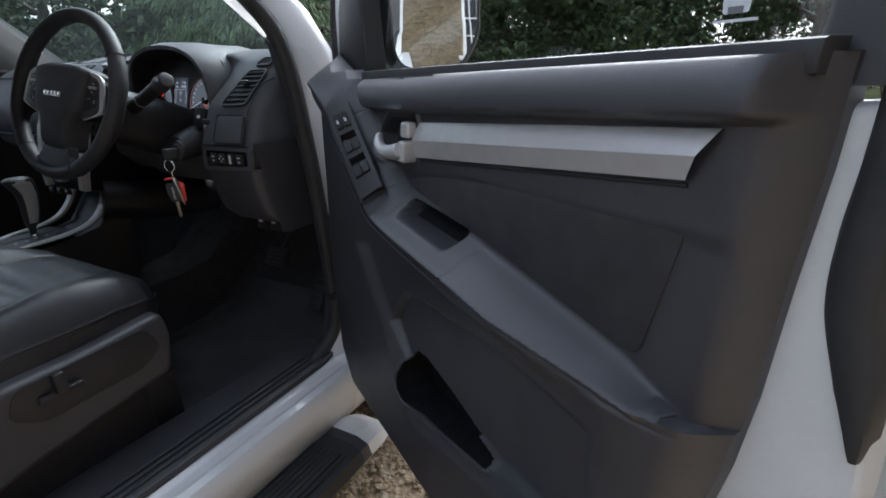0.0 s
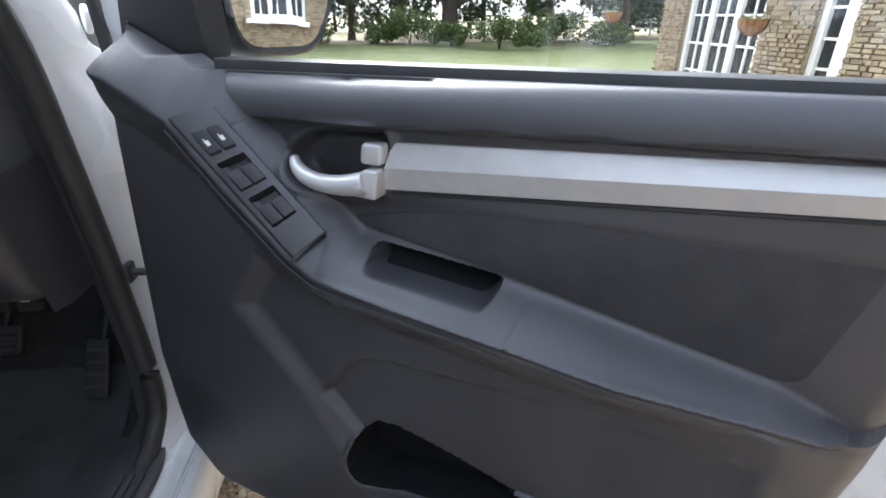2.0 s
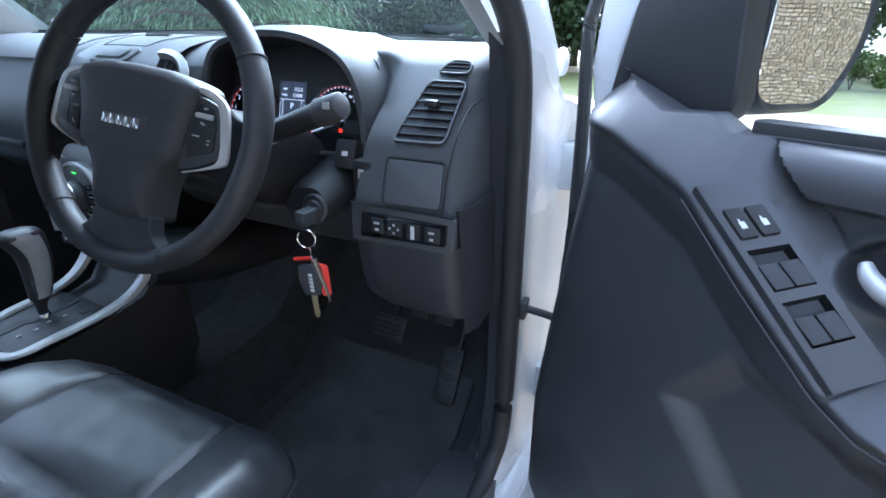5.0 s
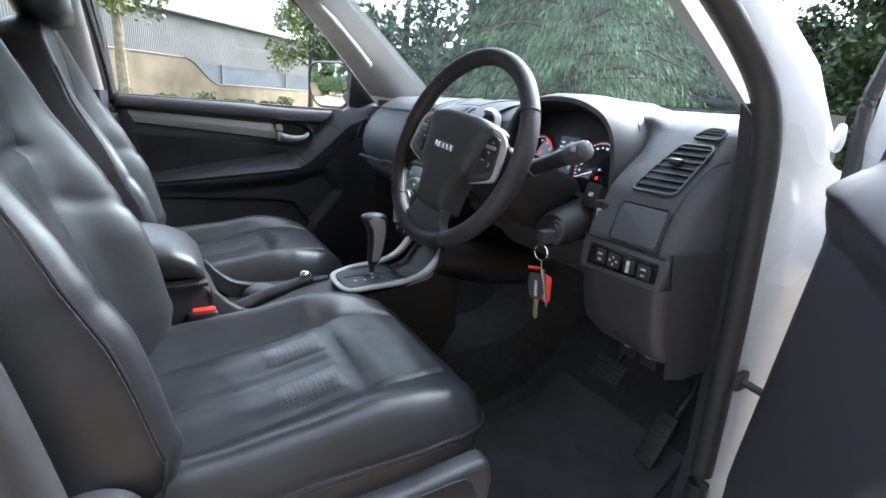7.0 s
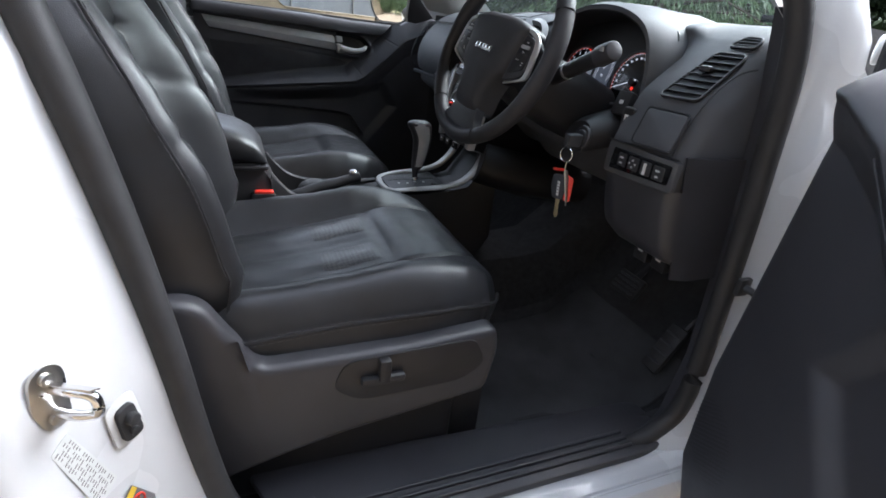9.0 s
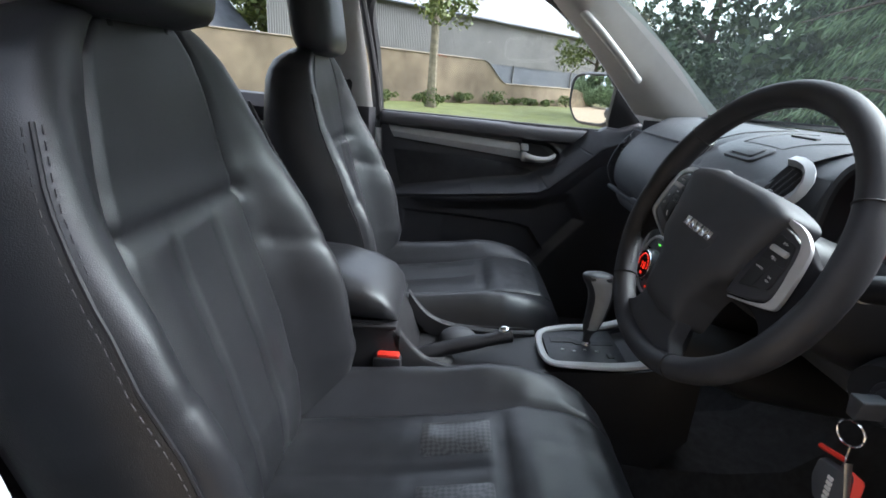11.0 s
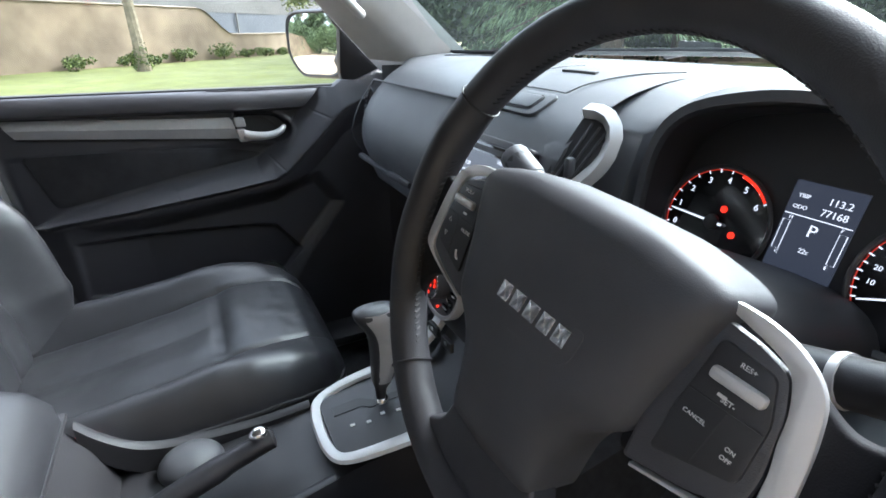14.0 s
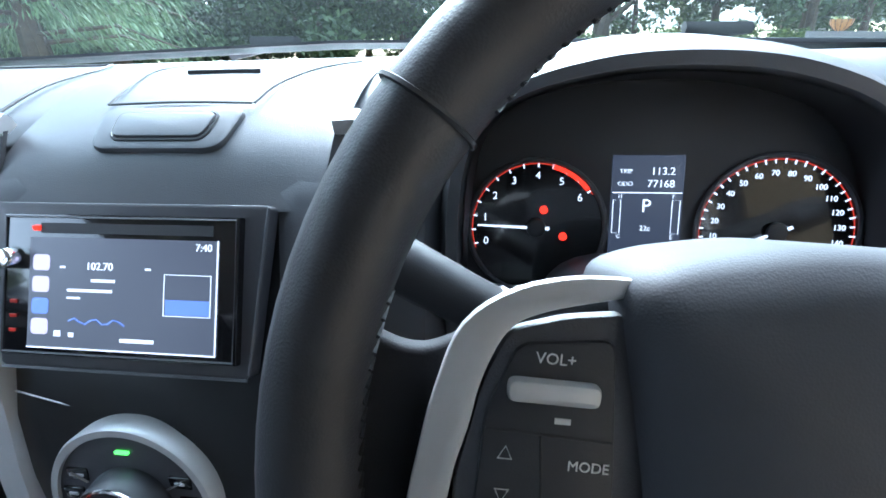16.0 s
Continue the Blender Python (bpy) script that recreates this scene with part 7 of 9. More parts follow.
def build_seat(cx, s, driver):
    """A leather seat with its middle at cx; s is 1 where the door is to the right."""
    seat = thing("front_seat", (cx, 0.25, 0.45), "black leather driver's seat with perforated centre" if driver else "black leather front passenger seat with perforated centre", "car seat", "front seats")
    # backrest
    zs = np.concatenate([np.linspace(0.805, 1.36, 50), np.linspace(1.37, 1.425, 10)])
    hw = np.interp(zs, [0.805, 0.88, 1.0, 1.12, 1.20, 1.28, 1.34, 1.38, 1.41, 1.425], [0.235, 0.255, 0.268, 0.27, 0.26, 0.238, 0.213, 0.185, 0.14, 0.09])
    yc = np.interp(zs, [0.845, 0.90, 1.0, 1.13, 1.25, 1.35, 1.425], [0.075, 0.068, 0.028, -0.035, -0.085, -0.115, -0.14])
    bol = np.interp(zs, [0.805, 0.90, 1.05, 1.16, 1.26, 1.34, 1.425], [0.055, 0.085, 0.092, 0.072, 0.038, 0.016, 0.0])
    yc = yc + 0.17 * np.clip(zs - 0.92, 0, 1)
    th = np.interp(zs, [0.845, 0.95, 1.2, 1.36, 1.40, 1.425], [0.11, 0.13, 0.115, 0.095, 0.075, 0.04])
    nf = 60
    t = np.linspace(-1, 1, nf)
    rows = []
    for k, z in enumerate(zs):
        side = np.clip((np.abs(t) - 0.52) / 0.30, 0, 1)
        prof = yc[k] + bol[k] * (side * side * (3 - 2 * side)) - (bol[k] * 0.9 + 0.035) * np.clip((np.abs(t) - 0.84) / 0.16, 0, 1) ** 2.2
        zz = np.full(nf, z)
        # pleats, centre seam and yoke seam
        low = float(np.clip((1.205 - z) / 0.03, 0, 1))
        prof -= 0.008 * gauss(np.abs(t) - 0.53, 0.016)
        prof -= low * 0.005 * gauss(np.abs(t) - 0.19, 0.018)
        prof += low * 0.005 * gauss(np.abs(t) - 0.36, 0.12)
        prof -= 0.012 * gauss(z - 1.205, 0.006) * (np.abs(t) < 0.56)
        prof -= 0.006 * gauss(z - 1.11 + 0.10 * (np.abs(t) - 0.7), 0.006) * (np.abs(t) > 0.56)
        prof += 0.0014 * np.array([noise.noise((a * 2.2, z * 6, cx * 5)) for a in t])
        front = [(cx + hw[k] * a, p, zq) for a, p, zq in zip(t, prof, zz)]
        back = [(cx + hw[k] * math.cos(a) * 1.0, yc[k] - 0.03 - th[k] * math.sin(a) ** 0.7, z - 0.01 * math.sin(a)) for a in np.linspace(0.12, math.pi - 0.12, 16)]
        rows.append(front + back)
    bm = B()
    loft(bm, rows, around=True, cap=True)
    part("backrest", bm, LEATHER, seat, "black leather backrest", 70)
    # seams on the bolster's face
    for sg in (1, -1):
        bm = B()
        pts = []
        for k in range(2, len(zs) - 12, 2):
            x = cx + sg * hw[k] * 0.93
            pts.append((x, yc[k] + bol[k] * 0.72 + 0.0035, zs[k]))
        tube(bm, pts, 0.0022, 6)
        part("piping", bm, DARKER, seat)
        for off in (-0.008, 0.009):
            bm = B()
            for p, q in zip(pts, pts[1:]):
                for f in (0.1, 0.6):
                    a = [p[i] + (q[i] - p[i]) * f for i in range(3)]
                    b = [p[i] + (q[i] - p[i]) * (f + 0.28) for i in range(3)]
                    a[0] += sg * off
                    b[0] += sg * off
                    dy = 0.0022 - abs(off) * (0.25 if off > 0 else 0.0)
                    tube(bm, [(a[0], a[1] + dy - 0.001, a[2]), (b[0], b[1] + dy - 0.001, b[2])], 0.0007, 4)
            part("stitching", bm, STITCH, seat)
    # cushion
    ys = np.concatenate([np.linspace(0.06, 0.52, 40), np.linspace(0.53, 0.632, 18)])
    nf = 64
    t = np.linspace(-1, 1, nf)
    rows = []
    for y in ys:
        hwid = float(np.interp(y, [0.06, 0.15, 0.46, 0.52, 0.57, 0.60, 0.62, 0.632], [0.25, 0.262, 0.264, 0.258, 0.240, 0.212, 0.175, 0.13]))
        zc = float(np.interp(y, SEAT_Y, SEAT_Z))
        b = float(np.interp(y, [0.06, 0.15, 0.40, 0.50, 0.58], [0.045, 0.05, 0.040, 0.018, 0.0]))
        side = np.clip((np.abs(t) - 0.50) / 0.28, 0, 1)
        prof = zc + b * (side * side * (3 - 2 * side)) - (0.05 + b) * np.clip((np.abs(t) - 0.80) / 0.20, 0, 1) ** 2.0
        mid = float(np.clip((0.418 - y) / 0.05, 0, 1))
        prof -= 0.007 * gauss(np.abs(t) - 0.52, 0.014)
        prof -= mid * 0.005 * gauss(t, 0.016)
        prof += mid * 0.005 * gauss(np.abs(t) - 0.26, 0.14)
        prof += 0.0015 * np.array([noise.noise((a * 9, y * 40, cx * 3)) for a in t])
        prof -= 0.011 * gauss(y - 0.418, 0.007) * np.clip(1.35 - np.abs(t) / 0.5, 0, 1)
        prof += 0.008 * gauss(y - 0.45, 0.03) * np.clip(1.2 - np.abs(t) / 0.6, 0, 1)
        prof += 0.0018 * np.array([noise.noise((a * 2.5, y * 7, cx * 3 + 9)) for a in t])
        top = [(cx + hwid * a, y, p) for a, p in zip(t, prof)]
        low = [(cx + hwid * a, y - (0.0 if y < 0.56 else 0.012), 0.735) for a in (1.0, 0.98, 0.5, 0, -0.5, -0.98, -1.0)]
        rows.append(top + low)
    bm = B()
    loft(bm, rows, around=True, cap=True)
    part("cushion", bm, LEATHER, seat, "black leather seat cushion", 70)
    # perforated patches and creases
    for a in (-0.26, 0.26) if driver else ():
        bm = B()
        g = []
        for y in np.linspace(0.285, 0.402, 12):
            zc = float(np.interp(y, SEAT_Y, SEAT_Z))
            row = []
            for q in np.linspace(-0.155, 0.155, 12):
                tt = a + q
                fd = min(1.0, (0.418 - y) / 0.05)
                pz = zc + 0.005 * fd * math.exp(-(((abs(tt) - 0.26) / 0.14) ** 2)) - 0.005 * fd * math.exp(-((tt / 0.016) ** 2)) + 0.0015 * noise.noise((tt * 9, y * 40, cx * 3)) + 0.0018 * noise.noise((tt * 2.5, y * 7, cx * 3 + 9))
                edge = max(abs(q) / 0.155, abs(y - 0.3435) / 0.0585)
                row.append((cx + 0.262 * tt, y, pz + 0.0022 - 0.014 * max(0.0, edge - 0.80)))
            g.append(row)
        loft(bm, g)
        part("perforated_panel", bm, LEATHER_PERF, seat, "perforated leather panel")
    for sg in (1, -1):
        bm = B()
        for dz, mt in ((0.0, 0),):
            pts = [(cx + sg * (float(np.interp(y, [0.06, 0.15, 0.46, 0.52, 0.57, 0.60, 0.62, 0.632], [0.25, 0.262, 0.264, 0.258, 0.240, 0.212, 0.175, 0.13])) + 0.001), y, float(np.interp(y, [0.10, 0.3, 0.5, 0.56, 0.6], [0.795, 0.814, 0.818, 0.808, 0.79]))) for y in np.linspace(0.10, 0.616, 40)]
            tube(bm, pts, 0.003, 6)
        part("piping", bm, DARKER, seat)
        bm = B()
        for p, q in zip(pts, pts[1:]):
            for dz in (0.006, -0.007):
                tube(bm, [(p[0] + sg * 0.0008, p[1], p[2] + dz), (p[0] + (q[0] - p[0]) * 0.6 + sg * 0.0008, p[1] + (q[1] - p[1]) * 0.6, p[2] + (q[2] - p[2]) * 0.6 + dz)], 0.0007, 4)
        part("stitching", bm, STITCH, seat)
    # headrest
    bm = B()
    rows = []
    for f in np.linspace(0, 1, 22):
        z = 1.412 + 0.19 * f
        k = (1 - abs(2 * f - 1) ** 5.0) ** 0.5
        w, d = 0.070 + (0.060 - 0.012 * f) * k, 0.020 + 0.034 * k
        yy = -0.05 - 0.025 * f
        rows.append([(cx + w * math.copysign(abs(math.cos(a)) ** 0.6, math.cos(a)), yy + d * math.copysign(abs(math.sin(a)) ** 0.75, math.sin(a)), z) for a in np.linspace(0, 2 * math.pi, 36, endpoint=False)])
    loft(bm, rows, around=True, cap=True)
    part("headrest", bm, LEATHER, seat, "black leather headrest", 75)
    for a in (-0.05, 0.05):
        bm = B()
        cyl(bm, (cx + a, -0.062, 1.38), (cx + a, -0.064, 1.45), 0.006, n=12)
        part("headrest_post", bm, CHROME, seat, "chrome headrest post")
        bm = B()
        cyl(bm, (cx + a, -0.062, 1.405), (cx + a, -0.0625, 1.422), 0.012, 0.010, n=14, bevel=0.002)
        part("post_collar", bm, DARKER, seat)
    # base with its side panels
    bm = B()
    box(bm, (cx, 0.28, 0.59), (0.49, 0.50, 0.30), bevel=0.03, seg=3)
    part("seat_base", bm, DARKER, seat, "black seat base")
    for sg in (1, -1):
        poly = [(0.562, 0.790), (0.40, 0.776), (0.165, 0.772), (0.125, 0.83), (0.095, 0.882), (0.05, 0.895), (-0.04, 0.875), (-0.08, 0.80), (-0.08, 0.60), (0.10, 0.560), (0.20, 0.590), (0.30, 0.612), (0.558, 0.650), (0.572, 0.74)]
        bm = B()
        slab(bm, rounded(poly, 0.02), lambda a, b, h: Vector((cx + sg * (0.250 + h + (0.012 if b < 0.80 else 0.0)), a, b)), 0.034, 0.014, 3)
        pn = part("side_panel", bm, DARK, seat, "black plastic seat side panel", 60)
        if sg == s:
            x0 = cx + sg * 0.2975
            bm = B()
            slab(bm, rounded([(0.27, 0.715), (0.29, 0.765), (0.52, 0.775), (0.545, 0.72), (0.50, 0.69), (0.32, 0.683)], 0.02), lambda a, b, h: Vector((x0 + sg * (h - 0.0025), a, b)), 0.003, 0.001)
            part("control_recess", bm, DARKER, pn)
            bm = B()
            box(bm, (x0 + sg * 0.008, 0.352, 0.728), (0.016, 0.075, 0.016), bevel=0.006)
            box(bm, (x0 + sg * 0.012, 0.352, 0.750), (0.018, 0.020, 0.042), bevel=0.005)
            part("seat_control", bm, DARKER, pn, "black seat adjuster")
    for y in (0.12, 0.55):
        for sg in (1, -1):
            bm = B()
            box(bm, (cx + sg * 0.20, y, 0.51), (0.04, 0.10, 0.19), bevel=0.006)
            part("seat_foot", bm, DARKER, seat)
    return seat


build_seat(0.39, 1, True)
build_seat(-0.365, -1, False)
for x in (0.128, -0.105):
    buckle = thing("seat_belt_buckle", (x, 0.205, 0.70), "black seat belt buckle with red button", "seat belt buckle")
    bm = B()
    box(bm, (x, 0.205, 0.803), (0.030, 0.056, 0.112), bevel=0.008)
    part("buckle_body", bm, DARKER, buckle)
    bm = B()
    box(bm, (x, 0.207, 0.857), (0.020, 0.044, 0.014), bevel=0.004)
    part("release_button", bm, RED, buckle, "red release button")
    bm = B()
    tube(bm, [(x, 0.17, 0.74), (x, 0.12, 0.62), (x, 0.1, 0.56)], 0.012, 8, flat=0.4)
    part("stem", bm, DARKER, buckle)

# ---- footwell ----
matt = thing("floor_mat", (0.40, 0.82, 0.42), "dusty charcoal floor mat in the driver's footwell", "floor mat")
bm = B()
_rows = []
for y, h in ((0.50, 0.0), (0.62, 0.0), (0.80, 0.0), (0.95, 0.002), (1.06, 0.018), (1.18, 0.11)):
    _rows.append([(x, y, 0.4335 + h + 0.004 * noise.noise((x * 9, y * 9, 0))) for x in np.linspace(0.20, 0.645, 18)])
loft(bm, _rows)
bmesh.ops.recalc_face_normals(bm, faces=bm.faces)
bmesh.ops.solidify(bm, geom=bm.faces[:], thickness=0.008)
part("mat_sheet", bm, MAT, matt, "black tufted mat")
bm = B()
tube(bm, [(x, y, z + 0.003) for x, y, z in [_rows[0][i] for i in range(18)]] + [(0.645, y, 0.4365 + h) for y, h in ((0.62, 0), (0.80, 0), (0.95, 0.002), (1.06, 0.018), (1.17, 0.105))], 0.006, 6)
part("mat_binding", bm, RUBBER, matt, "black mat binding")
bm = B()
cyl(bm, (0.585, 0.60, 0.436), (0.585, 0.60, 0.446), 0.014, n=16, bevel=0.003)
part("mat_clip", bm, DARKER, matt)
for x, y, z, w, h, nm in ((0.61, 1.10, 0.60, 0.05, 0.13, "accelerator_pedal"), (0.46, 1.08, 0.70, 0.09, 0.06, "brake_pedal")):
    ped = thing(nm, (x, y, z - h / 2), "black rubber pedal in the footwell", "pedal")
    bm = B()
    _pm = Euler((radians(-32), 0, 0)).to_matrix()
    box(bm, (x, y, z), (w, 0.018, h), _pm, 0.006)
    p = part("pedal_pad", bm, RUBBER, ped)
    for k in range(4):
        bm = B()
        box(bm, Vector((x, y, z)) + _pm @ Vector((0, -0.011, h * (k - 1.5) / 5)), (w * 0.8, 0.004, 0.006), _pm, 0.001)
        part("rib", bm, DARK, p)
    bm = B()
    tube(bm, [(x, y + 0.01, z), (x, y + 0.10, z + 0.10), (x - 0.01, y + 0.16, z + 0.25)], 0.009, 8)
    part("pedal_arm", bm, DARKER, ped)
bm = B()
tube(bm, [(0.10, 0.78, 0.93), (0.14, 0.90, 0.90), (0.15, 1.1, 0.88)], 0.06, 10)
part("heater_duct", bm, DARKER, stack)
# grab handle on the far screen pillar
grab = thing("grab_handle", (-0.62, 0.76, 1.48), "light grey grab handle on the windscreen pillar", "grab handle")
bm = B()
tube(bm, cr([(-0.655, 0.855, 1.422), (-0.622, 0.835, 1.428), (-0.607, 0.805, 1.452), (-0.59, 0.745, 1.503), (-0.583, 0.69, 1.55), (-0.592, 0.662, 1.575), (-0.625, 0.65, 1.595)], 26), 0.012, 10)
part("bar", bm, PILLAR, grab)
mir = thing("interior_mirror", (0.06, 0.66, 1.56), "black interior rear-view mirror", "mirror")
bm = B()
box(bm, (0.10, 0.60, 1.575), (0.25, 0.035, 0.068), Euler((radians(-8), 0, radians(18))).to_matrix(), 0.015, 3)
part("housing", bm, DARKER, mir)
bm = B()
tube(bm, [(0.09, 0.62, 1.59), (0.05, 0.68, 1.64), (0.02, 0.74, 1.69)], 0.012, 8)
part("stem", bm, DARKER, mir)
bm = B()
box(bm, (0.105, 0.582, 1.573), (0.23, 0.003, 0.055), Euler((radians(-8), 0, radians(18))).to_matrix(), 0.001)
part("mirror_glass", bm, MIRROR, mir)
# rear bench closes the cab
bench = thing("rear_bench", (0, -0.9, 0.45), "black leather rear bench seat", "car seat")
bm = B()
box(bm, (0, -0.82, 0.70), (1.36, 0.50, 0.20), bevel=0.05, seg=3)
part("cushion", bm, LEATHER, bench)
bm = B()
box(bm, (0, -1.12, 1.02), (1.36, 0.16, 0.62), Euler((radians(-12), 0, 0)).to_matrix(), 0.05, 3)
part("backrest", bm, LEATHER, bench)

# ---- outside ----
GRAVEL = material("pale_gravel", (0.26, 0.20, 0.13), 0.9, spread=0.45, scale=55, bump=1.0, bump_scale=60, voronoi=True)
GRASS = material("mown_lawn", (0.082, 0.093, 0.018), 0.9, spread=0.45, scale=1.6, bump=0.8, bump_scale=120)
FIELD = material("dry_field", (0.30, 0.26, 0.12), 0.95, spread=0.2, scale=0.2)
STONE_MIX = pieces("gravel_stone", (0.16, 0.11, 0.065), (0.52, 0.45, 0.35), 0.8, True, 60, 0.3, 200, mid=(0.34, 0.25, 0.15))
BLOCK = pieces("sandstone_block", (0.15, 0.112, 0.066), (0.29, 0.235, 0.15), 0.9, False, 9, 0.7, 60, mid=(0.25, 0.195, 0.115))
BLOCKS_FAR = pieces("sandstone_blocks", (0.15, 0.112, 0.066), (0.29, 0.235, 0.15), 0.9, True, 9, 0.7, 60, mid=(0.25, 0.195, 0.115))
MORTAR = material("lime_mortar", (0.26, 0.215, 0.15), 0.95, spread=0.2, scale=20, bump=0.6, bump_scale=90)
RENDER = material("old_garden_wall", (0.128, 0.100, 0.066), 0.95, spread=0.8, scale=0.6, bump=0.35, bump_scale=22)
WOOD_WHITE = material("white_window_paint", (0.72, 0.72, 0.70), 0.45, spread=0.05, scale=20)
DARKPANE = material("dark_window_glass", (0.02, 0.022, 0.025), 0.06, spread=0.3, scale=2)
BARK_PALE = material("pale_bark", (0.17, 0.145, 0.10), 0.95, spread=0.7, scale=5, bump=0.8, bump_scale=30)
BARK = material("bark", (0.055, 0.042, 0.03), 0.95, spread=0.4, scale=6, bump=1.0, bump_scale=25)
LEAF = pieces("dark_leaves", (0.018, 0.035, 0.012), (0.055, 0.085, 0.025), 0.65, True, 3, 0.0, 50)
LEAF_LIGHT = pieces("pale_leaves", (0.07, 0.10, 0.02), (0.17, 0.19, 0.05), 0.65, True, 3, 0.0, 50)
NEEDLE = pieces("cedar_needles", (0.045, 0.085, 0.035), (0.15, 0.22, 0.10), 0.7, True, 3, 0.0, 50)
SHRUB = pieces("shrub_leaves", (0.03, 0.055, 0.012), (0.12, 0.16, 0.03), 0.65, True, 3, 0.0, 50)
SAND = material("sandy_earth", (0.34, 0.27, 0.19), 0.95, spread=0.3, scale=3, bump=0.8, bump_scale=20)
TIN = material("corrugated_sheet", (0.088, 0.086, 0.082), 0.7, spread=0.18, scale=0.7)
TIN_ROOF = material("weathered_roof_sheet", (0.19, 0.187, 0.183), 0.75, spread=0.15, scale=0.5)
TIN_BLUE = material("blue_grey_sheet", (0.070, 0.078, 0.092), 0.7, spread=0.15, scale=1.0)
SLATE = material("slate_roof", (0.075, 0.08, 0.09), 0.7, spread=0.3, scale=2.0)
COIR = material("coir_basket", (0.22, 0.12, 0.05), 0.95, spread=0.4, scale=40, bump=1.0, bump_scale=120)
IRON = material("black_iron", (0.02, 0.02, 0.02), 0.6, spread=0.2, scale=20)
RAIL = material("pale_rail", (0.5, 0.47, 0.40), 0.8, spread=0.1, scale=4)


def flat(name, poly, z, mat, label, kind="structure"):
    bm = B()
    bm.faces.new([bm.verts.new((x, y, z)) for x, y in poly])
    ob = place(name, bm, mat)
    return tagged(ob, label, name.replace("_", " "), kind=kind)


flat("ground", [(-900, -900), (900, -900), (900, 900), (-900, 900)], -0.012, FIELD, "dry pale field reaching to the horizon")
flat("gravel_drive", [(-9.0, -30), (30, -30), (30, 13.5), (-3.0, 13.5), (-9.0, 9.0)], -0.004, GRAVEL, "pale gravel drive round the truck")
flat("lawn_front", [(-14, 13.5), (-3.0, 13.5), (30, 13.5), (40, 40), (-9, 24), (-16, 19)], 0.0, GRASS, "mown green lawn")
flat("lawn_side", [(-9.0, -30), (-9.0, 9.0), (-14, 13.5), (-16, 19), (-45, 24), (-60, -30)], 0.0, GRASS, "mown green lawn beside the wall")
flat("gravel_lane", [(-9, 24), (40, 40), (40, 44), (-12, 27), (-45, 28), (-45, 24), (-16, 19)], 0.004, GRAVEL, "pale gravel lane")

bm = B()
for k in range(24):
    box(bm, (5.72, -12 + 0.9 * k + 0.45, 0.02), (0.94, 0.885, 0.05), bevel=0.008)
tagged(place("pavement", bm, MORTAR), "pale stone paving strip along the house wall", "pavement", kind="structure")

# loose stones where the drive is seen from above
rng = np.random.default_rng(5)


def pebbles(name, area, count, lo, hi):
    verts, faces = [], []
    t = bmesh.new()
    bmesh.ops.create_icosphere(t, subdivisions=1, radius=1.0)
    base = np.array([v.co[:] for v in t.verts])
    tri = [tuple(v.index for v in f.verts) for f in t.faces]
    t.free()
    for k in range(count):
        x, y = rng.uniform(area[0], area[1]), rng.uniform(area[2], area[3])
        f = 2.2 if k % 3 == 0 else 0.45  # thinner away from the door
        x, y = x + f * rng.normal(), y + f * rng.normal()
        r = rng.uniform(lo, hi)
        s = np.array([rng.uniform(0.8, 1.4), rng.uniform(0.7, 1.1), rng.uniform(0.35, 0.7)]) * r
        a = rng.uniform(0, 6.28)
        p = base * (1 + rng.uniform(-0.22, 0.22, (len(base), 1))) * s
        tl = rng.uniform(-0.4, 0.4)
        p = p @ np.array([[math.cos(tl), 0, math.sin(tl)], [0, 1, 0], [-math.sin(tl), 0, math.cos(tl)]])
        p = p @ np.array([[math.cos(a), math.sin(a), 0], [-math.sin(a), math.cos(a), 0], [0, 0, 1]])
        p += np.array([x, y, rng.uniform(-0.004, 0.010)])
        n = len(verts)
        verts.extend(p.tolist())
        faces.extend((i + n, j + n, l + n) for i, j, l in tri)
    me = bpy.data.meshes.new(name)
    me.from_pydata(verts, [], faces)
    me.materials.append(STONE_MIX)
    ob = new(name, me)
    return tagged(ob, "loose pale brown gravel stones", "gravel", kind="stuff")


pebbles("gravel", (0.85, 3.6, 0.2, 3.2), 34000, 0.0065, 0.0145)

# ---- the stone house ----
house = thing("stone_house", (6.2, 0, 0), "sandstone house with white paned windows", "house", kind="structure")
HX = 6.20
OPEN = [(6.69, 8.49, 0.12, 3.35), (5.29, 5.81, 0.12, 3.35), (0.0, 1.49, 0.80, 2.93), (-7.4, -5.1, 0.50, 3.1), (-13.5, -11.3, 0.50, 3.1), (0.5, 2.1, 4.5, 6.2), (-7.1, -5.4, 4.5, 6.2), (6.8, 8.2, 4.5, 6.2)]
HY = 9.25  # the house's far corner
# wall core, cut into strips round the openings
bm = B()
ycuts = sorted({-20.0, HY, *[o[0] for o in OPEN], *[o[1] for o in OPEN]})
for a, b in zip(ycuts, ycuts[1:]):
    spans = sorted((o[2], o[3]) for o in OPEN if o[0] <= a + 1e-6 and o[1] >= b - 1e-6)
    z = 0.0
    for lo, hi in spans + [(7.2, 7.2)]:
        if lo > z:
            box(bm, (HX + 0.20, (a + b) / 2, (z + lo) / 2), (0.36, b - a, lo - z))
        z = hi
part("wall_core", bm, MORTAR, house, "lime mortar wall")
bm = B()
box(bm, (HX + 4.2, HY - 0.18, 3.6), (7.7, 0.32, 7.2))
box(bm, (HX + 4.2, -19.85, 3.6), (7.7, 0.3, 7.2))
box(bm, (HX + 8.0, -5.4, 3.6), (0.3, 29.1, 7.2))
part("wall_rest", bm, RENDER, house)
bm = B()
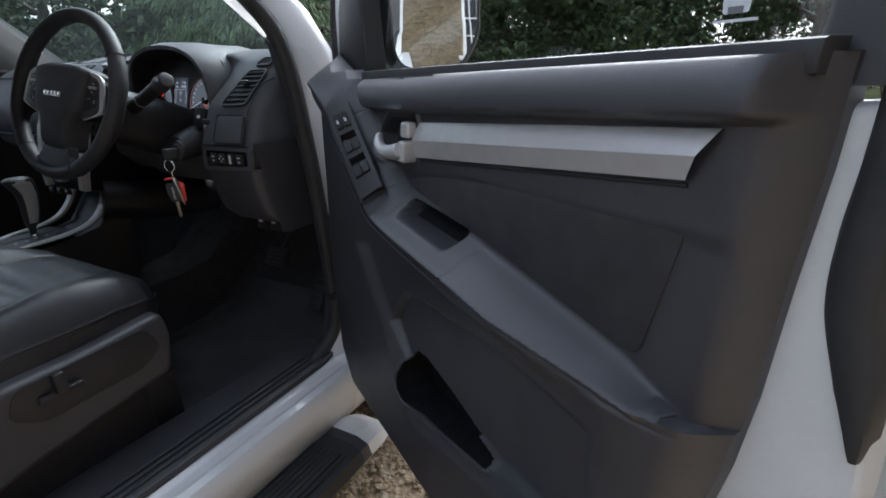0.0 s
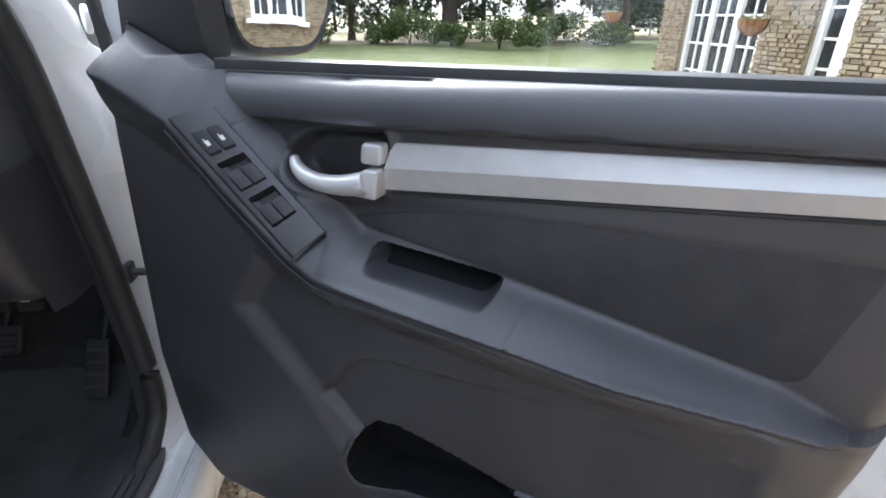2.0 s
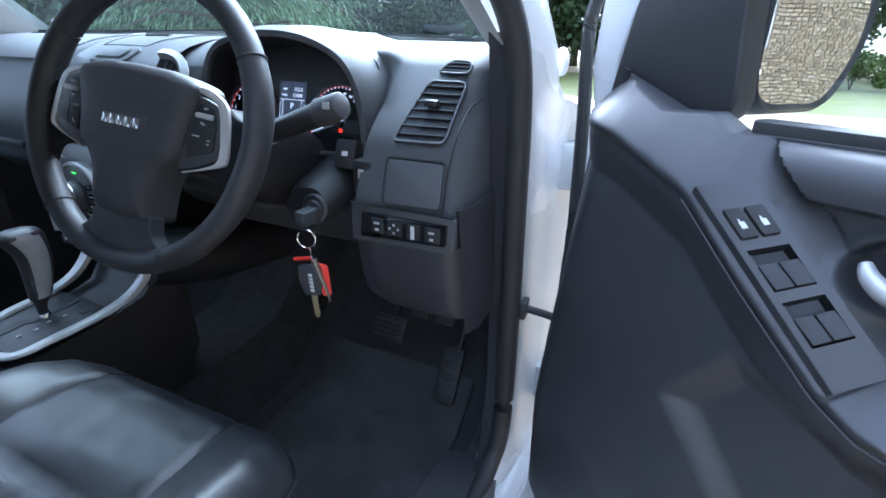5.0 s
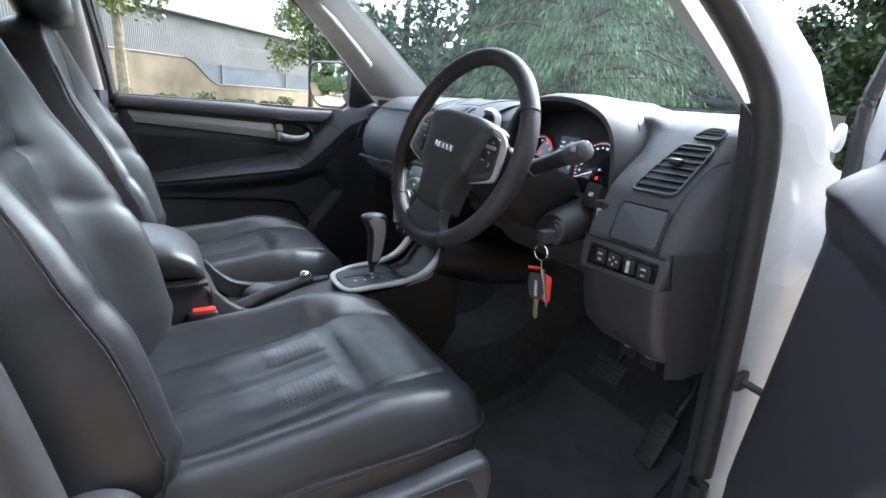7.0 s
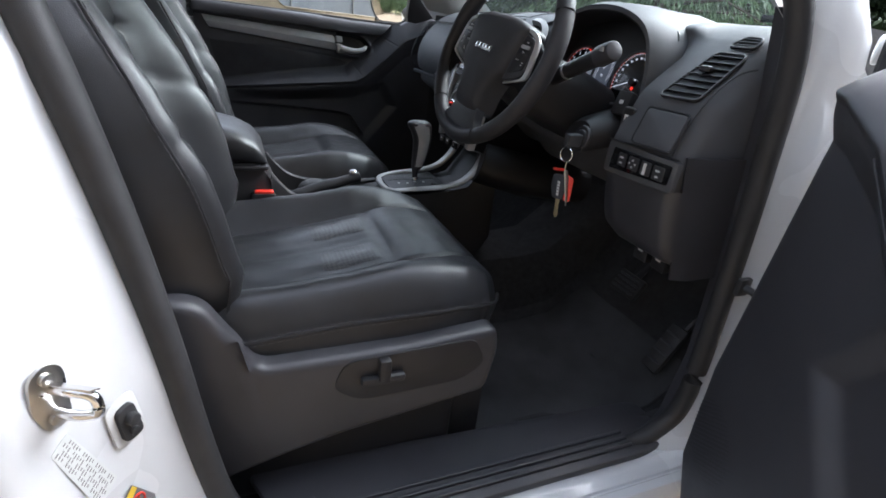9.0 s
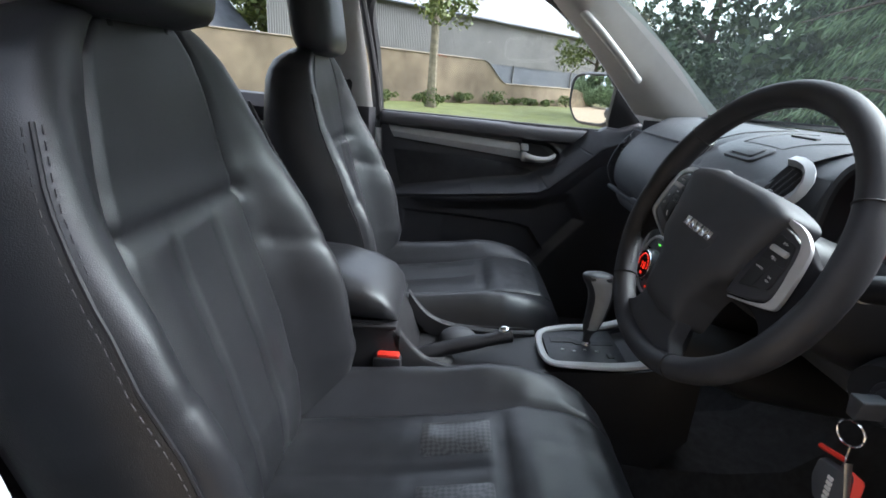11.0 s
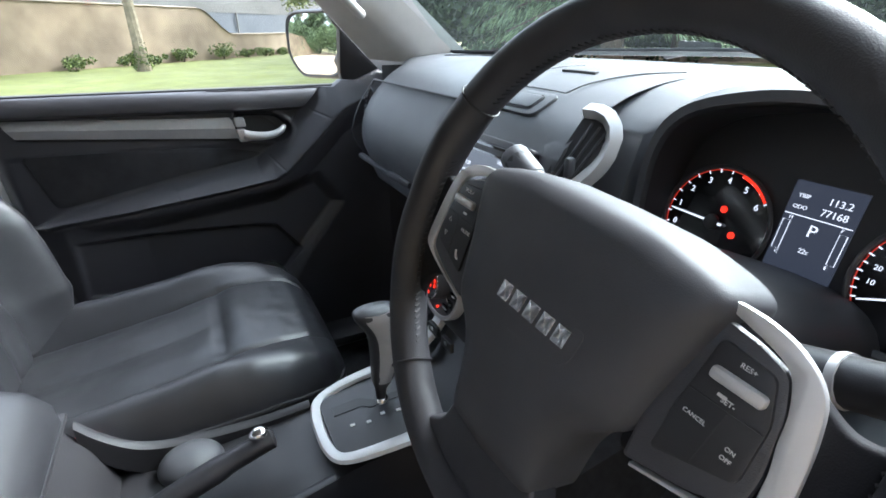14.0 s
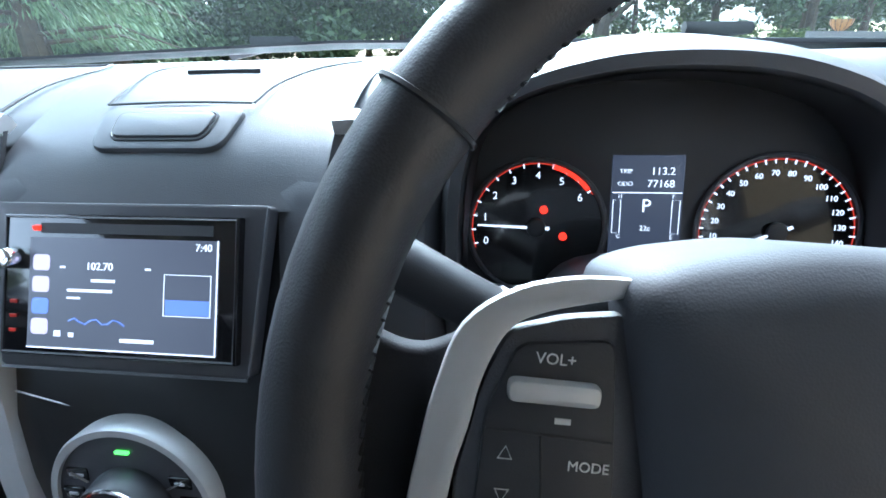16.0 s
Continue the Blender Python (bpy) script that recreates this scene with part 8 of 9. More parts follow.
slab(bm, [(HX - 0.35, 7.15), (HX + 4.1, 10.0), (HX + 8.6, 7.15)], lambda a, b, h: Vector((a, -20.3 + h, b)), 29.9)
part("roof", bm, SLATE, house, "grey slate roof")


def paned_window(y0, y1, z0, z1, cols, rows, mull=()):
    """A white window: frame, glazing bars and dark panes, set back in its opening."""
    bm = B()
    box(bm, (HX + 0.12, (y0 + y1) / 2, (z0 + z1) / 2), (0.012, y1 - y0, z1 - z0))
    win = part("window", bm, DARKPANE, house, "white paned window")
    bm = B()
    t = 0.085
    for y in (y0 + t / 2, y1 - t / 2, *mull):
        box(bm, (HX + 0.085, y, (z0 + z1) / 2), (0.07, t * (1.3 if y in mull else 1), z1 - z0), bevel=0.006)
    for z in (z0 + t / 2, z1 - t / 2):
        box(bm, (HX + 0.086, (y0 + y1) / 2, z), (0.068, y1 - y0, t), bevel=0.006)
    part("window_frame", bm, WOOD_WHITE, win, "white painted frame")
    for i in range(1, cols):
        bm = B()
        box(bm, (HX + 0.10, y0 + (y1 - y0) * i / cols, (z0 + z1) / 2), (0.03, 0.03, z1 - z0))
        part("glazing_bar", bm, WOOD_WHITE, win)
    for i in range(1, rows):
        bm = B()
        box(bm, (HX + 0.101, (y0 + y1) / 2, z0 + (z1 - z0) * i / rows), (0.028, y1 - y0, 0.03))
        part("glazing_bar", bm, WOOD_WHITE, win)
    bm = B()
    box(bm, (HX - 0.02, (y0 + y1) / 2, z0 - 0.04), (0.20, y1 - y0 + 0.2, 0.08), bevel=0.01)
    part("window_sill", bm, WOOD_WHITE if z0 > 0.5 else MORTAR, win)


paned_window(6.69, 8.49, 0.12, 3.35, 6, 8, (7.29, 7.89))
paned_window(5.41, 5.81, 0.12, 3.35, 1, 10)
bm = B()
box(bm, (HX + 0.06, 5.345, 1.73), (0.10, 0.115, 3.22), bevel=0.006)
part("window_casing", bm, WOOD_WHITE, house, "white casing")
for y0, y1, z0, z1 in OPEN[2:]:
    paned_window(y0, y1, z0, z1, 6, 4, ((y0 * 2 + y1) / 3, (y0 + 2 * y1) / 3))


# hanging baskets
def basket(x, y, z, wall):
    bk = thing("hanging_basket", (x, y, z - 0.12), "brown coir hanging basket on chains from the wall bracket", "hanging basket", "hanging baskets")
    bm = B()
    rows = []
    for f in np.linspace(0, 1, 8):
        a = f * math.pi / 2
        rows.append([(x + 0.165 * math.sin(a) * math.cos(t) + 0.004 * math.sin(9 * t), y + 0.165 * math.sin(a) * math.sin(t), z - 0.19 * math.cos(a)) for t in np.linspace(0, 2 * math.pi, 24, endpoint=False)])
    rows[0] = [(x + 0.02 * math.cos(t), y + 0.02 * math.sin(t), z - 0.19) for t in np.linspace(0, 2 * math.pi, 24, endpoint=False)]
    rows.append([(x + 0.1 * math.cos(t), y + 0.1 * math.sin(t), z - 0.02) for t in np.linspace(0, 2 * math.pi, 24, endpoint=False)])
    loft(bm, rows, around=True, cap=True)
    part("liner", bm, COIR, bk, "brown coir liner")
    for k in range(12):
        t = k * math.pi / 6
        bm = B()
        tube(bm, [(x + 0.172 * math.sin(a) * math.cos(t), y + 0.172 * math.sin(a) * math.sin(t), z - 0.197 * math.cos(a)) for a in np.linspace(0.15, math.pi / 2, 8)], 0.004, 5)
        part("wire", bm, IRON, bk)
    bm = B()
    top = (x, y, z + 0.52)
    for k in range(3):
        t = k * 2.094
        tube(bm, [(x + 0.165 * math.cos(t), y + 0.165 * math.sin(t), z), top], 0.004, 5)
    part("chains", bm, IRON, bk)
    bm = B()
    tube(bm, [top, (x, y, z + 0.60), wall + np.array([0, 0, 0.60])], 0.010, 6)
    tube(bm, [(x * 0.5 + wall[0] * 0.5, y * 0.5 + wall[1] * 0.5, z + 0.60), wall + np.array([0, 0, 0.25])], 0.008, 6)
    part("bracket", bm, IRON, bk)
    bm = B()
    for k in range(110):
        a, rr = rng.uniform(0, 6.28), 0.15 * math.sqrt(rng.uniform())
        p = Vector((x + rr * math.cos(a), y + rr * math.sin(a), z + rng.uniform(-0.02, 0.04)))
        d = Vector((rng.normal(), rng.normal(), rng.normal())).normalized() * 0.018
        e = d.orthogonal().normalized() * 0.012
        bm.faces.new([bm.verts.new(p + q) for q in (d, e, -d, -e)])
    part("plants", bm, LEAF_LIGHT, bk, "sparse pale plants")


basket(5.72, 6.20, 1.29, np.array([6.20, 6.20, 1.29]))
basket(5.80, 10.40, 1.38, np.array([6.22, 9.26, 1.38]))


# ---- garden wall and sheds beside the lawn ----
gw = thing("garden_wall", (-27, -3.4, 0), "old rendered garden wall with a swept-down end", "wall", kind="structure")
_dir = np.array([-0.69, 0.724])
_ori = np.array([-20.0, -11.6])
bm = B()
rows = []
for s in np.concatenate([np.linspace(-22, 17.9, 34), np.linspace(18.2, 20.8, 14), np.linspace(21.2, 38, 14)]):
    h = 2.75 if s < 18.1 else (2.75 - 1.35 * float(step(s - 19.5, 2.6)))
    p = _ori + _dir * s
    nrm = np.array([0.724, 0.69]) * 0.2
    w = 0.05 * noise.noise((s * 0.7, 0, 0))
    rows.append([(p[0] + nrm[0], p[1] + nrm[1], 0), (p[0] + nrm[0] * (1 + w), p[1] + nrm[1], h * 0.5), (p[0] + nrm[0], p[1] + nrm[1], h - 0.08), (p[0] + nrm[0] * 1.3, p[1] + nrm[1] * 1.3, h - 0.06), (p[0], p[1], h), (p[0] - nrm[0] * 1.3, p[1] - nrm[1] * 1.3, h - 0.06), (p[0] - nrm[0], p[1] - nrm[1], 0)])
loft(bm, rows)
part("wall_face", bm, RENDER, gw, "weathered buff wall")


def shed(o, d, length, deep, eave, ridge, base):
    """A long shed: corrugated cladding over a painted lower band, and a sheet roof."""
    sh = thing("farm_shed", (o[0], o[1], 0), "long grey corrugated farm shed behind the wall", "shed", kind="structure")
    o, d = np.array(o), np.array(d) / np.linalg.norm(d)
    n = np.array([-d[1], d[0]])
    n = n if n @ np.array([1.0, 0.5]) < 0 else -n
    k = int(length / 0.16)

    def sheet(name, z0, z1, mat, off, lab=""):
        bm = B()
        r = []
        for i in range(k * 2 + 1):
            p = o + d * (length * i / (k * 2)) + n * (off + (0.03 if i % 2 else 0.0))
            r.append([(p[0], p[1], z0), (p[0], p[1], z1)])
        loft(bm, r)
        part(name, bm, mat, sh, lab, 10)

    sheet("cladding", base, eave, TIN, 0.0, "pale corrugated cladding")
    sheet("lower_band", 0.0, base, TIN_BLUE, 0.06, "blue-grey lower sheets")
    bm = B()
    r = []
    for i in range(k + 1):
        p = o + d * (length * i / k)
        dz = 0.03 if i % 2 else 0.0
        q, q2 = p - n * 0.4, p + n * deep / 2
        r.append([(q[0], q[1], eave - 0.1 + dz), (q2[0], q2[1], ridge + dz)])
    loft(bm, r)
    part("roof_sheet", bm, TIN_ROOF, sh, "grey sheet roof", 10)
    bm = B()
    e0, e1 = o - n * 0.42, o + d * length - n * 0.42
    tube(bm, [(e0[0], e0[1], eave - 0.05), (e1[0], e1[1], eave - 0.05)], 0.09, 6)
    part("gutter", bm, TIN_BLUE, sh, "grey gutter")
    for f in np.linspace(0.1, 0.9, 5):
        p = o + d * length * f - n * 0.05
        bm = B()
        cyl(bm, (p[0], p[1], 0), (p[0], p[1], base), 0.07, n=8)
        part("downpipe", bm, TIN, sh)


shed((-31.0, -11.5), (-0.69, 0.724), 46, 14, 6.3, 9.6, 2.9)
cot = thing("gable_cottage", (-29, -22, 0), "pale gabled cottage with slate roof behind the wall", "house", kind="structure")
_cx, _cy = -27.0, -19.5
_cd, _cn = np.array([0.30, 0.954]), np.array([-0.954, 0.30])


def CQ(a, b, z):
    p = np.array([_cx, _cy]) + _cd * a + _cn * b
    return Vector((p[0], p[1], z))


bm = B()
slab(bm, [(-3.0, 0.0), (3.0, 0.0), (3.0, 3.4), (0.0, 6.2), (-3.0, 3.4)], lambda a, b, h: CQ(a, h, b), 9.0)
part("wall", bm, material("cream_render", (0.52, 0.42, 0.28), 0.9, spread=0.08, scale=1.5), cot, "cream wall")
for sg in (1, -1):
    bm = B()
    loft(bm, [[CQ(sg * 3.3, h, 3.15), CQ(0, h, 6.35)] for h in (-0.2, 9.2)])
    bmesh.ops.recalc_face_normals(bm, faces=bm.faces)
    bmesh.ops.solidify(bm, geom=bm.faces[:], thickness=0.12)
    part("roof", bm, SLATE, cot, "dark slate roof")
for a in (-1.6, 1.6):
    bm = B()
    box(bm, CQ(a, -0.02, 2.7), (1.6, 0.2, 0.5), Matrix.Rotation(math.atan2(_cd[1], _cd[0]), 3, "Z"))
    part("window", bm, WOOD_WHITE, cot)

# ---- plants ----
def leaves(name, centres, radii, n, size, mat, parent, label, squash=0.8, droop=0.0):
    """Many small leaf faces in clumps round the given centres."""
    C = np.array(centres)
    Rr = np.array(radii)
    idx = rng.integers(0, len(C), n)
    d = rng.normal(size=(n, 3))
    d /= np.linalg.norm(d, axis=1, keepdims=True)
    p = C[idx] + d * (Rr[idx] * rng.uniform(0.35, 1.0, n) ** 0.5)[:, None] * np.array([1, 1, squash])
    a = rng.normal(size=(n, 3))
    a /= np.linalg.norm(a, axis=1, keepdims=True)
    a[:, 2] -= droop
    b = np.cross(a, rng.normal(size=(n, 3)))
    b /= np.linalg.norm(b, axis=1, keepdims=True) + 1e-9
    s = size * rng.uniform(0.6, 1.3, n)[:, None]
    V = np.stack([p - a * s, p + b * s * 0.5, p + a * s, p - b * s * 0.5], 1).reshape(-1, 3)
    me = bpy.data.meshes.new(name)
    me.from_pydata(V.tolist(), [], np.arange(4 * n).reshape(-1, 4).tolist())
    me.materials.append(mat)
    ob = new(name, me)
    ob.parent = parent
    ob.matrix_parent_inverse = Matrix.Translation(-parent.location)
    ob["label"] = label
    return ob


def tree(x, y, h, spread, trunk, seed, mat=None, n=7000, size=0.16, clear=2.0, label="tall broad-leaved tree at the garden's edge", bark=None):
    tr = thing("tree", (x, y, 0), label, "tree", "trees round the garden")
    r = np.random.default_rng(seed)
    bm = B()
    top = np.array([x + r.normal() * 0.4, y + r.normal() * 0.4, h * 0.8])
    tube(bm, cr([(x, y, -0.1), (x + 0.05, y, clear), (x * 0.5 + top[0] * 0.5, y * 0.5 + top[1] * 0.5, h * 0.5), tuple(top)], 12), [trunk * (1.25 if i == 0 else 1 - 0.075 * i) for i in range(12)], 9)
    cs, rs = [], []
    for k in range(16):
        z0 = clear + (h * 0.75 - clear) * r.uniform(0, 1)
        a, ln = r.uniform(0, 6.28), spread * r.uniform(0.45, 1.0) * (1.1 - 0.5 * z0 / h)
        e = np.array([x + ln * math.cos(a), y + ln * math.sin(a), z0 + ln * r.uniform(0.1, 0.6)])
        tube(bm, [(x, y, z0), tuple((np.array([x, y, z0]) + e) / 2 + np.array([0, 0, 0.25])), tuple(e)], [trunk * 0.32, trunk * 0.2, trunk * 0.06], 5)
        for f in (0.45, 0.75, 1.0):
            cs.append(tuple(np.array([x, y, z0]) * (1 - f) + e * f + r.normal(size=3) * 0.3))
            rs.append(spread * r.uniform(0.16, 0.34))
    part("trunk", bm, bark or BARK, tr, "pale trunk with limbs" if bark else "dark trunk with limbs")
    leaves("crown", cs, rs, n, size, mat or LEAF, tr, "uneven leafy crown")
    return tr


def shrub(x, y, w, h, n=1500, mat=None, label="rounded garden shrub at the lawn's edge", size=0.07):
    sh = thing("shrub", (x, y, 0), label, "shrub", "shrubs")
    cs = [(x + rng.normal() * w * 0.35, y + rng.normal() * w * 0.35, h * rng.uniform(0.25, 0.7)) for _ in range(12)]
    leaves("foliage", cs, [h * rng.uniform(0.25, 0.4) for _ in cs], n, size, mat or SHRUB, sh, "dense small leaves")
    bm = B()
    for k in range(4):
        tube(bm, [(x, y, -0.05), (x + rng.normal() * 0.15, y + rng.normal() * 0.15, h * 0.5)], 0.02, 5)
    part("stems", bm, BARK, sh)
    return sh


# trees beyond the front lawn
for i, (x, y, h, s, t) in enumerate(((4.9, 29.5, 15, 5.5, 0.62), (11.0, 31, 13, 5.0, 0.3), (-0.5, 31, 12, 4.5, 0.28), (16.5, 33, 14, 5.0, 0.35), (8.0, 36, 12, 4.0, 0.25), (-5.5, 33, 13, 4.5, 0.32), (22.0, 37, 13, 5.0, 0.3), (-9.5, 36, 14, 4.5, 0.3), (2.5, 38, 13, 4.5, 0.25), (14.0, 27.5, 12, 4.5, 0.3), (-13.0, 33, 13, 4.5, 0.3))):
    tree(x, y, h, s, t, 11 + i, n=9000, size=0.17, clear=1.2)
for i in range(9):
    tree(-14 + 5.6 * i, 42 + 2.5 * (i % 3), 11, 4.2, 0.22, 210 + i, n=3600, size=0.24, clear=0.3, label="dark leafy tree in the far row past the lawn")
for i, (x, y, w, h) in enumerate(((6.2, 22.3, 1.6, 1.5), (4.4, 24.5, 1.2, 1.1), (8.6, 26, 2.0, 1.3), (1.0, 27, 1.8, 1.2), (12.5, 25.5, 1.6, 1.3), (-2.5, 28, 1.6, 1.2), (2.6, 26.5, 2.2, 1.9), (10.5, 28, 2.4, 1.7), (-5.5, 29, 2.4, 1.8))):
    shrub(x, y, w, h, 3400)
# low hedge and rail past the lawn
bm = B()
for y0, y1, x0, x1 in ((33, 36, 2, 20),):
    for z in (0.55, 0.95):
        box(bm, ((x0 + x1) / 2, (y0 + y1) / 2, z), (x1 - x0 + 1, 0.05, 0.10), Matrix.Rotation(math.atan2(y1 - y0, x1 - x0), 3, "Z"))
    for k in range(10):
        f = k / 9
        box(bm, (x0 + (x1 - x0) * f, y0 + (y1 - y0) * f, 0.55), (0.1, 0.1, 1.1))
tagged(place("fence", bm, RAIL), "pale post-and-rail fence beyond the lawn", "fence", kind="structure")


# cedar with drooping sprays in front
def cedar(x, y, h, spread, seed, n=420, label="tall cedar with drooping pale green sprays"):
    tr = thing("tree", (x, y, 0), label, "tree", "trees round the garden")
    r = np.random.default_rng(seed)
    bm = B()
    tube(bm, [(x, y, -0.1), (x, y, h * 0.5), (x + 0.1, y, h)], [0.38, 0.25, 0.04], 9)
    verts, faces = [], []
    for k in range(n):
        z0 = 1.4 + (h - 1.8) * (k / n) ** 0.9
        a = r.uniform(0, 6.28)
        ln = spread * (1 - 0.75 * z0 / h) * r.uniform(0.55, 1.05)
        d = np.array([math.cos(a), math.sin(a), 0])
        if k % 4 == 0:
            tube(bm, [(x, y, z0), tuple(np.array([x, y, z0 + 0.1]) + d * ln * 0.6), tuple(np.array([x, y, z0 - 0.35]) + d * ln)], [0.05, 0.03, 0.01], 4)
        for j in range(110):
            f = r.uniform(0.2, 1.0)
            c = np.array([x, y, z0 + 0.1 - 0.5 * f * f]) + d * ln * f + r.normal(size=3) * np.array([0.20, 0.20, 0.06])
            drop = r.uniform(0.08, 0.30)
            tip = c + np.array([d[0] * 0.12 + r.normal() * 0.05, d[1] * 0.12 + r.normal() * 0.05, -drop])
            side = np.cross(tip - c, r.normal(size=3))
            side *= 0.015 / (np.linalg.norm(side) + 1e-9)
            i = len(verts)
            m = (c + tip) / 2
            verts.extend([tuple(c), tuple(m + side), tuple(tip), tuple(m - side)])
            faces.append((i, i + 1, i + 2, i + 3))
    part("trunk", bm, BARK, tr, "dark trunk with limbs")
    me = bpy.data.meshes.new("sprays")
    me.from_pydata(verts, [], faces)
    me.materials.append(NEEDLE)
    ob = new("sprays", me)
    ob.parent = tr
    ob.matrix_parent_inverse = Matrix.Translation(-tr.location)
    ob["label"] = "drooping pale green sprays"


cedar(-9.0, 9.8, 12, 4.2, 3)
cedar(-13.0, 17.0, 13, 4.0, 4, 300)
for i, (x, y, h, s, t) in enumerate(((-16, 11, 12, 4.5, 0.35), (-15.5, 21, 13, 4.5, 0.35), (-20, 16, 13, 5.0, 0.35), (-8.5, 24, 12, 4.2, 0.3), (-22, 24, 14, 5.0, 0.35), (-5.0, 26, 12, 4.0, 0.25), (-27, 13, 13, 5, 0.4))):
    tree(x, y, h, s, t, 40 + i, n=12000, size=0.19, clear=0.6, label="dark tree behind the cedar")
for i in range(8):
    _a = radians(-47 + 3.4 * i)
    tree(0.7 + (33 + i % 3) * math.sin(_a), 0.3 + (33 + i % 3) * math.cos(_a), 6.5, 3.0, 0.2, 140 + i, None, 6000, 0.22, 0.2, "dense dark tree behind the earth mound")
bm = B()
_c = np.array([-12.6, 24.6])
loft(bm, [[(_c[0] + k * (4.2 * math.cos(a) * 0.9 - 1.7 * math.sin(a) * 0.4), _c[1] + k * (4.2 * math.cos(a) * 0.4 + 1.7 * math.sin(a) * 0.9), -0.03 + 0.70 * (1 - k) ** 0.8 + 0.10 * k * (1 - k) * noise.noise((7 * k, 2 * math.cos(a), 2 * math.sin(a)))) for a in np.linspace(0, 2 * math.pi, 40, endpoint=False)] for k in (1.0, 0.85, 0.7, 0.55, 0.4, 0.25, 0.12, 0.02)], around=True, cap=True)
tagged(place("earth_mound", bm, SAND), "low heap of pale sandy earth on the lawn", "mound")
# tall dark hedge shrubs under the trees and across the drive
for i in range(10):
    _a = radians(-65 + 4.3 * i)
    _d = 25.5 + 1.6 * (i % 3)
    shrub(0.6 + _d * math.sin(_a), 0.4 + _d * math.cos(_a), 1.9, 3.6 + 0.5 * (i % 2), 5200, LEAF, "tall dark hedge shrub under the trees", 0.13)
for i in range(9):
    shrub(-14 + 2.4 * i, -25 - 1.2 * (i % 2), 2.0, 4.4 + 0.6 * (i % 3), 4200, LEAF, "tall dark hedge shrub across the drive", 0.16)
# behind the truck
for i, (x, y) in enumerate(((-16, -31), (-10, -33), (-4.5, -30), (1, -33), (6.5, -31), (-7, -38))):
    tree(x, y, 11 + i % 3, 4.5, 0.3, 170 + i, None, 5000, 0.26, 0.8, "dark tree across the drive behind the truck")
# beside the wall
_slim = tree(-24.1, -1.0, 8.5, 3.0, 0.24, 77, LEAF_LIGHT, 3500, 0.15, 4.0, "slim tree with pale trunk and foliage on the lawn", BARK_PALE)
leaves("ivy", [(-24.1, -1.0, 0.25 + 0.2 * k) for k in range(5)], [0.42 - 0.05 * k for k in range(5)], 900, 0.06, SHRUB, _slim, "dark ivy round the foot of the trunk")
tree(-40, -14, 12, 5, 0.4, 78, LEAF_LIGHT, 5000, 0.25, 3.0, "pale green tree behind the wall")
tree(-36, -24, 12, 5, 0.4, 79, LEAF_LIGHT, 5000, 0.25, 3.0, "pale green tree behind the wall")
tree(-34.5, 9.5, 9, 3.4, 0.2, 80, LEAF_LIGHT, 5500, 0.13, 2.8, "pale leafy tree by the wall")
for i in range(12):
    s = 4 + 2.1 * i + rng.uniform(-0.5, 0.5)
    p = _ori + _dir * s + np.array([0.724, 0.69]) * rng.uniform(0.7, 1.2)
    if i in (0, 2):
        continue
    shrub(p[0], p[1], 0.9, rng.uniform(0.5, 1.0), 700, label="low shrub growing along the wall")

# ---- house blocks, laid in courses ----
def courses():
    r = np.random.default_rng(8)
    z = 0.0
    n = 0
    while z < 7.1:
        h = float(r.choice([0.048, 0.052, 0.058]))
        y = HY - (0.11 if n % 2 else 0.0)
        n += 1
        while y > -20:
            w = float(r.choice([0.18, 0.165, 0.09, 0.13, 0.21]))
            yield y - w, y, z, z + h
            y -= w
        z += h


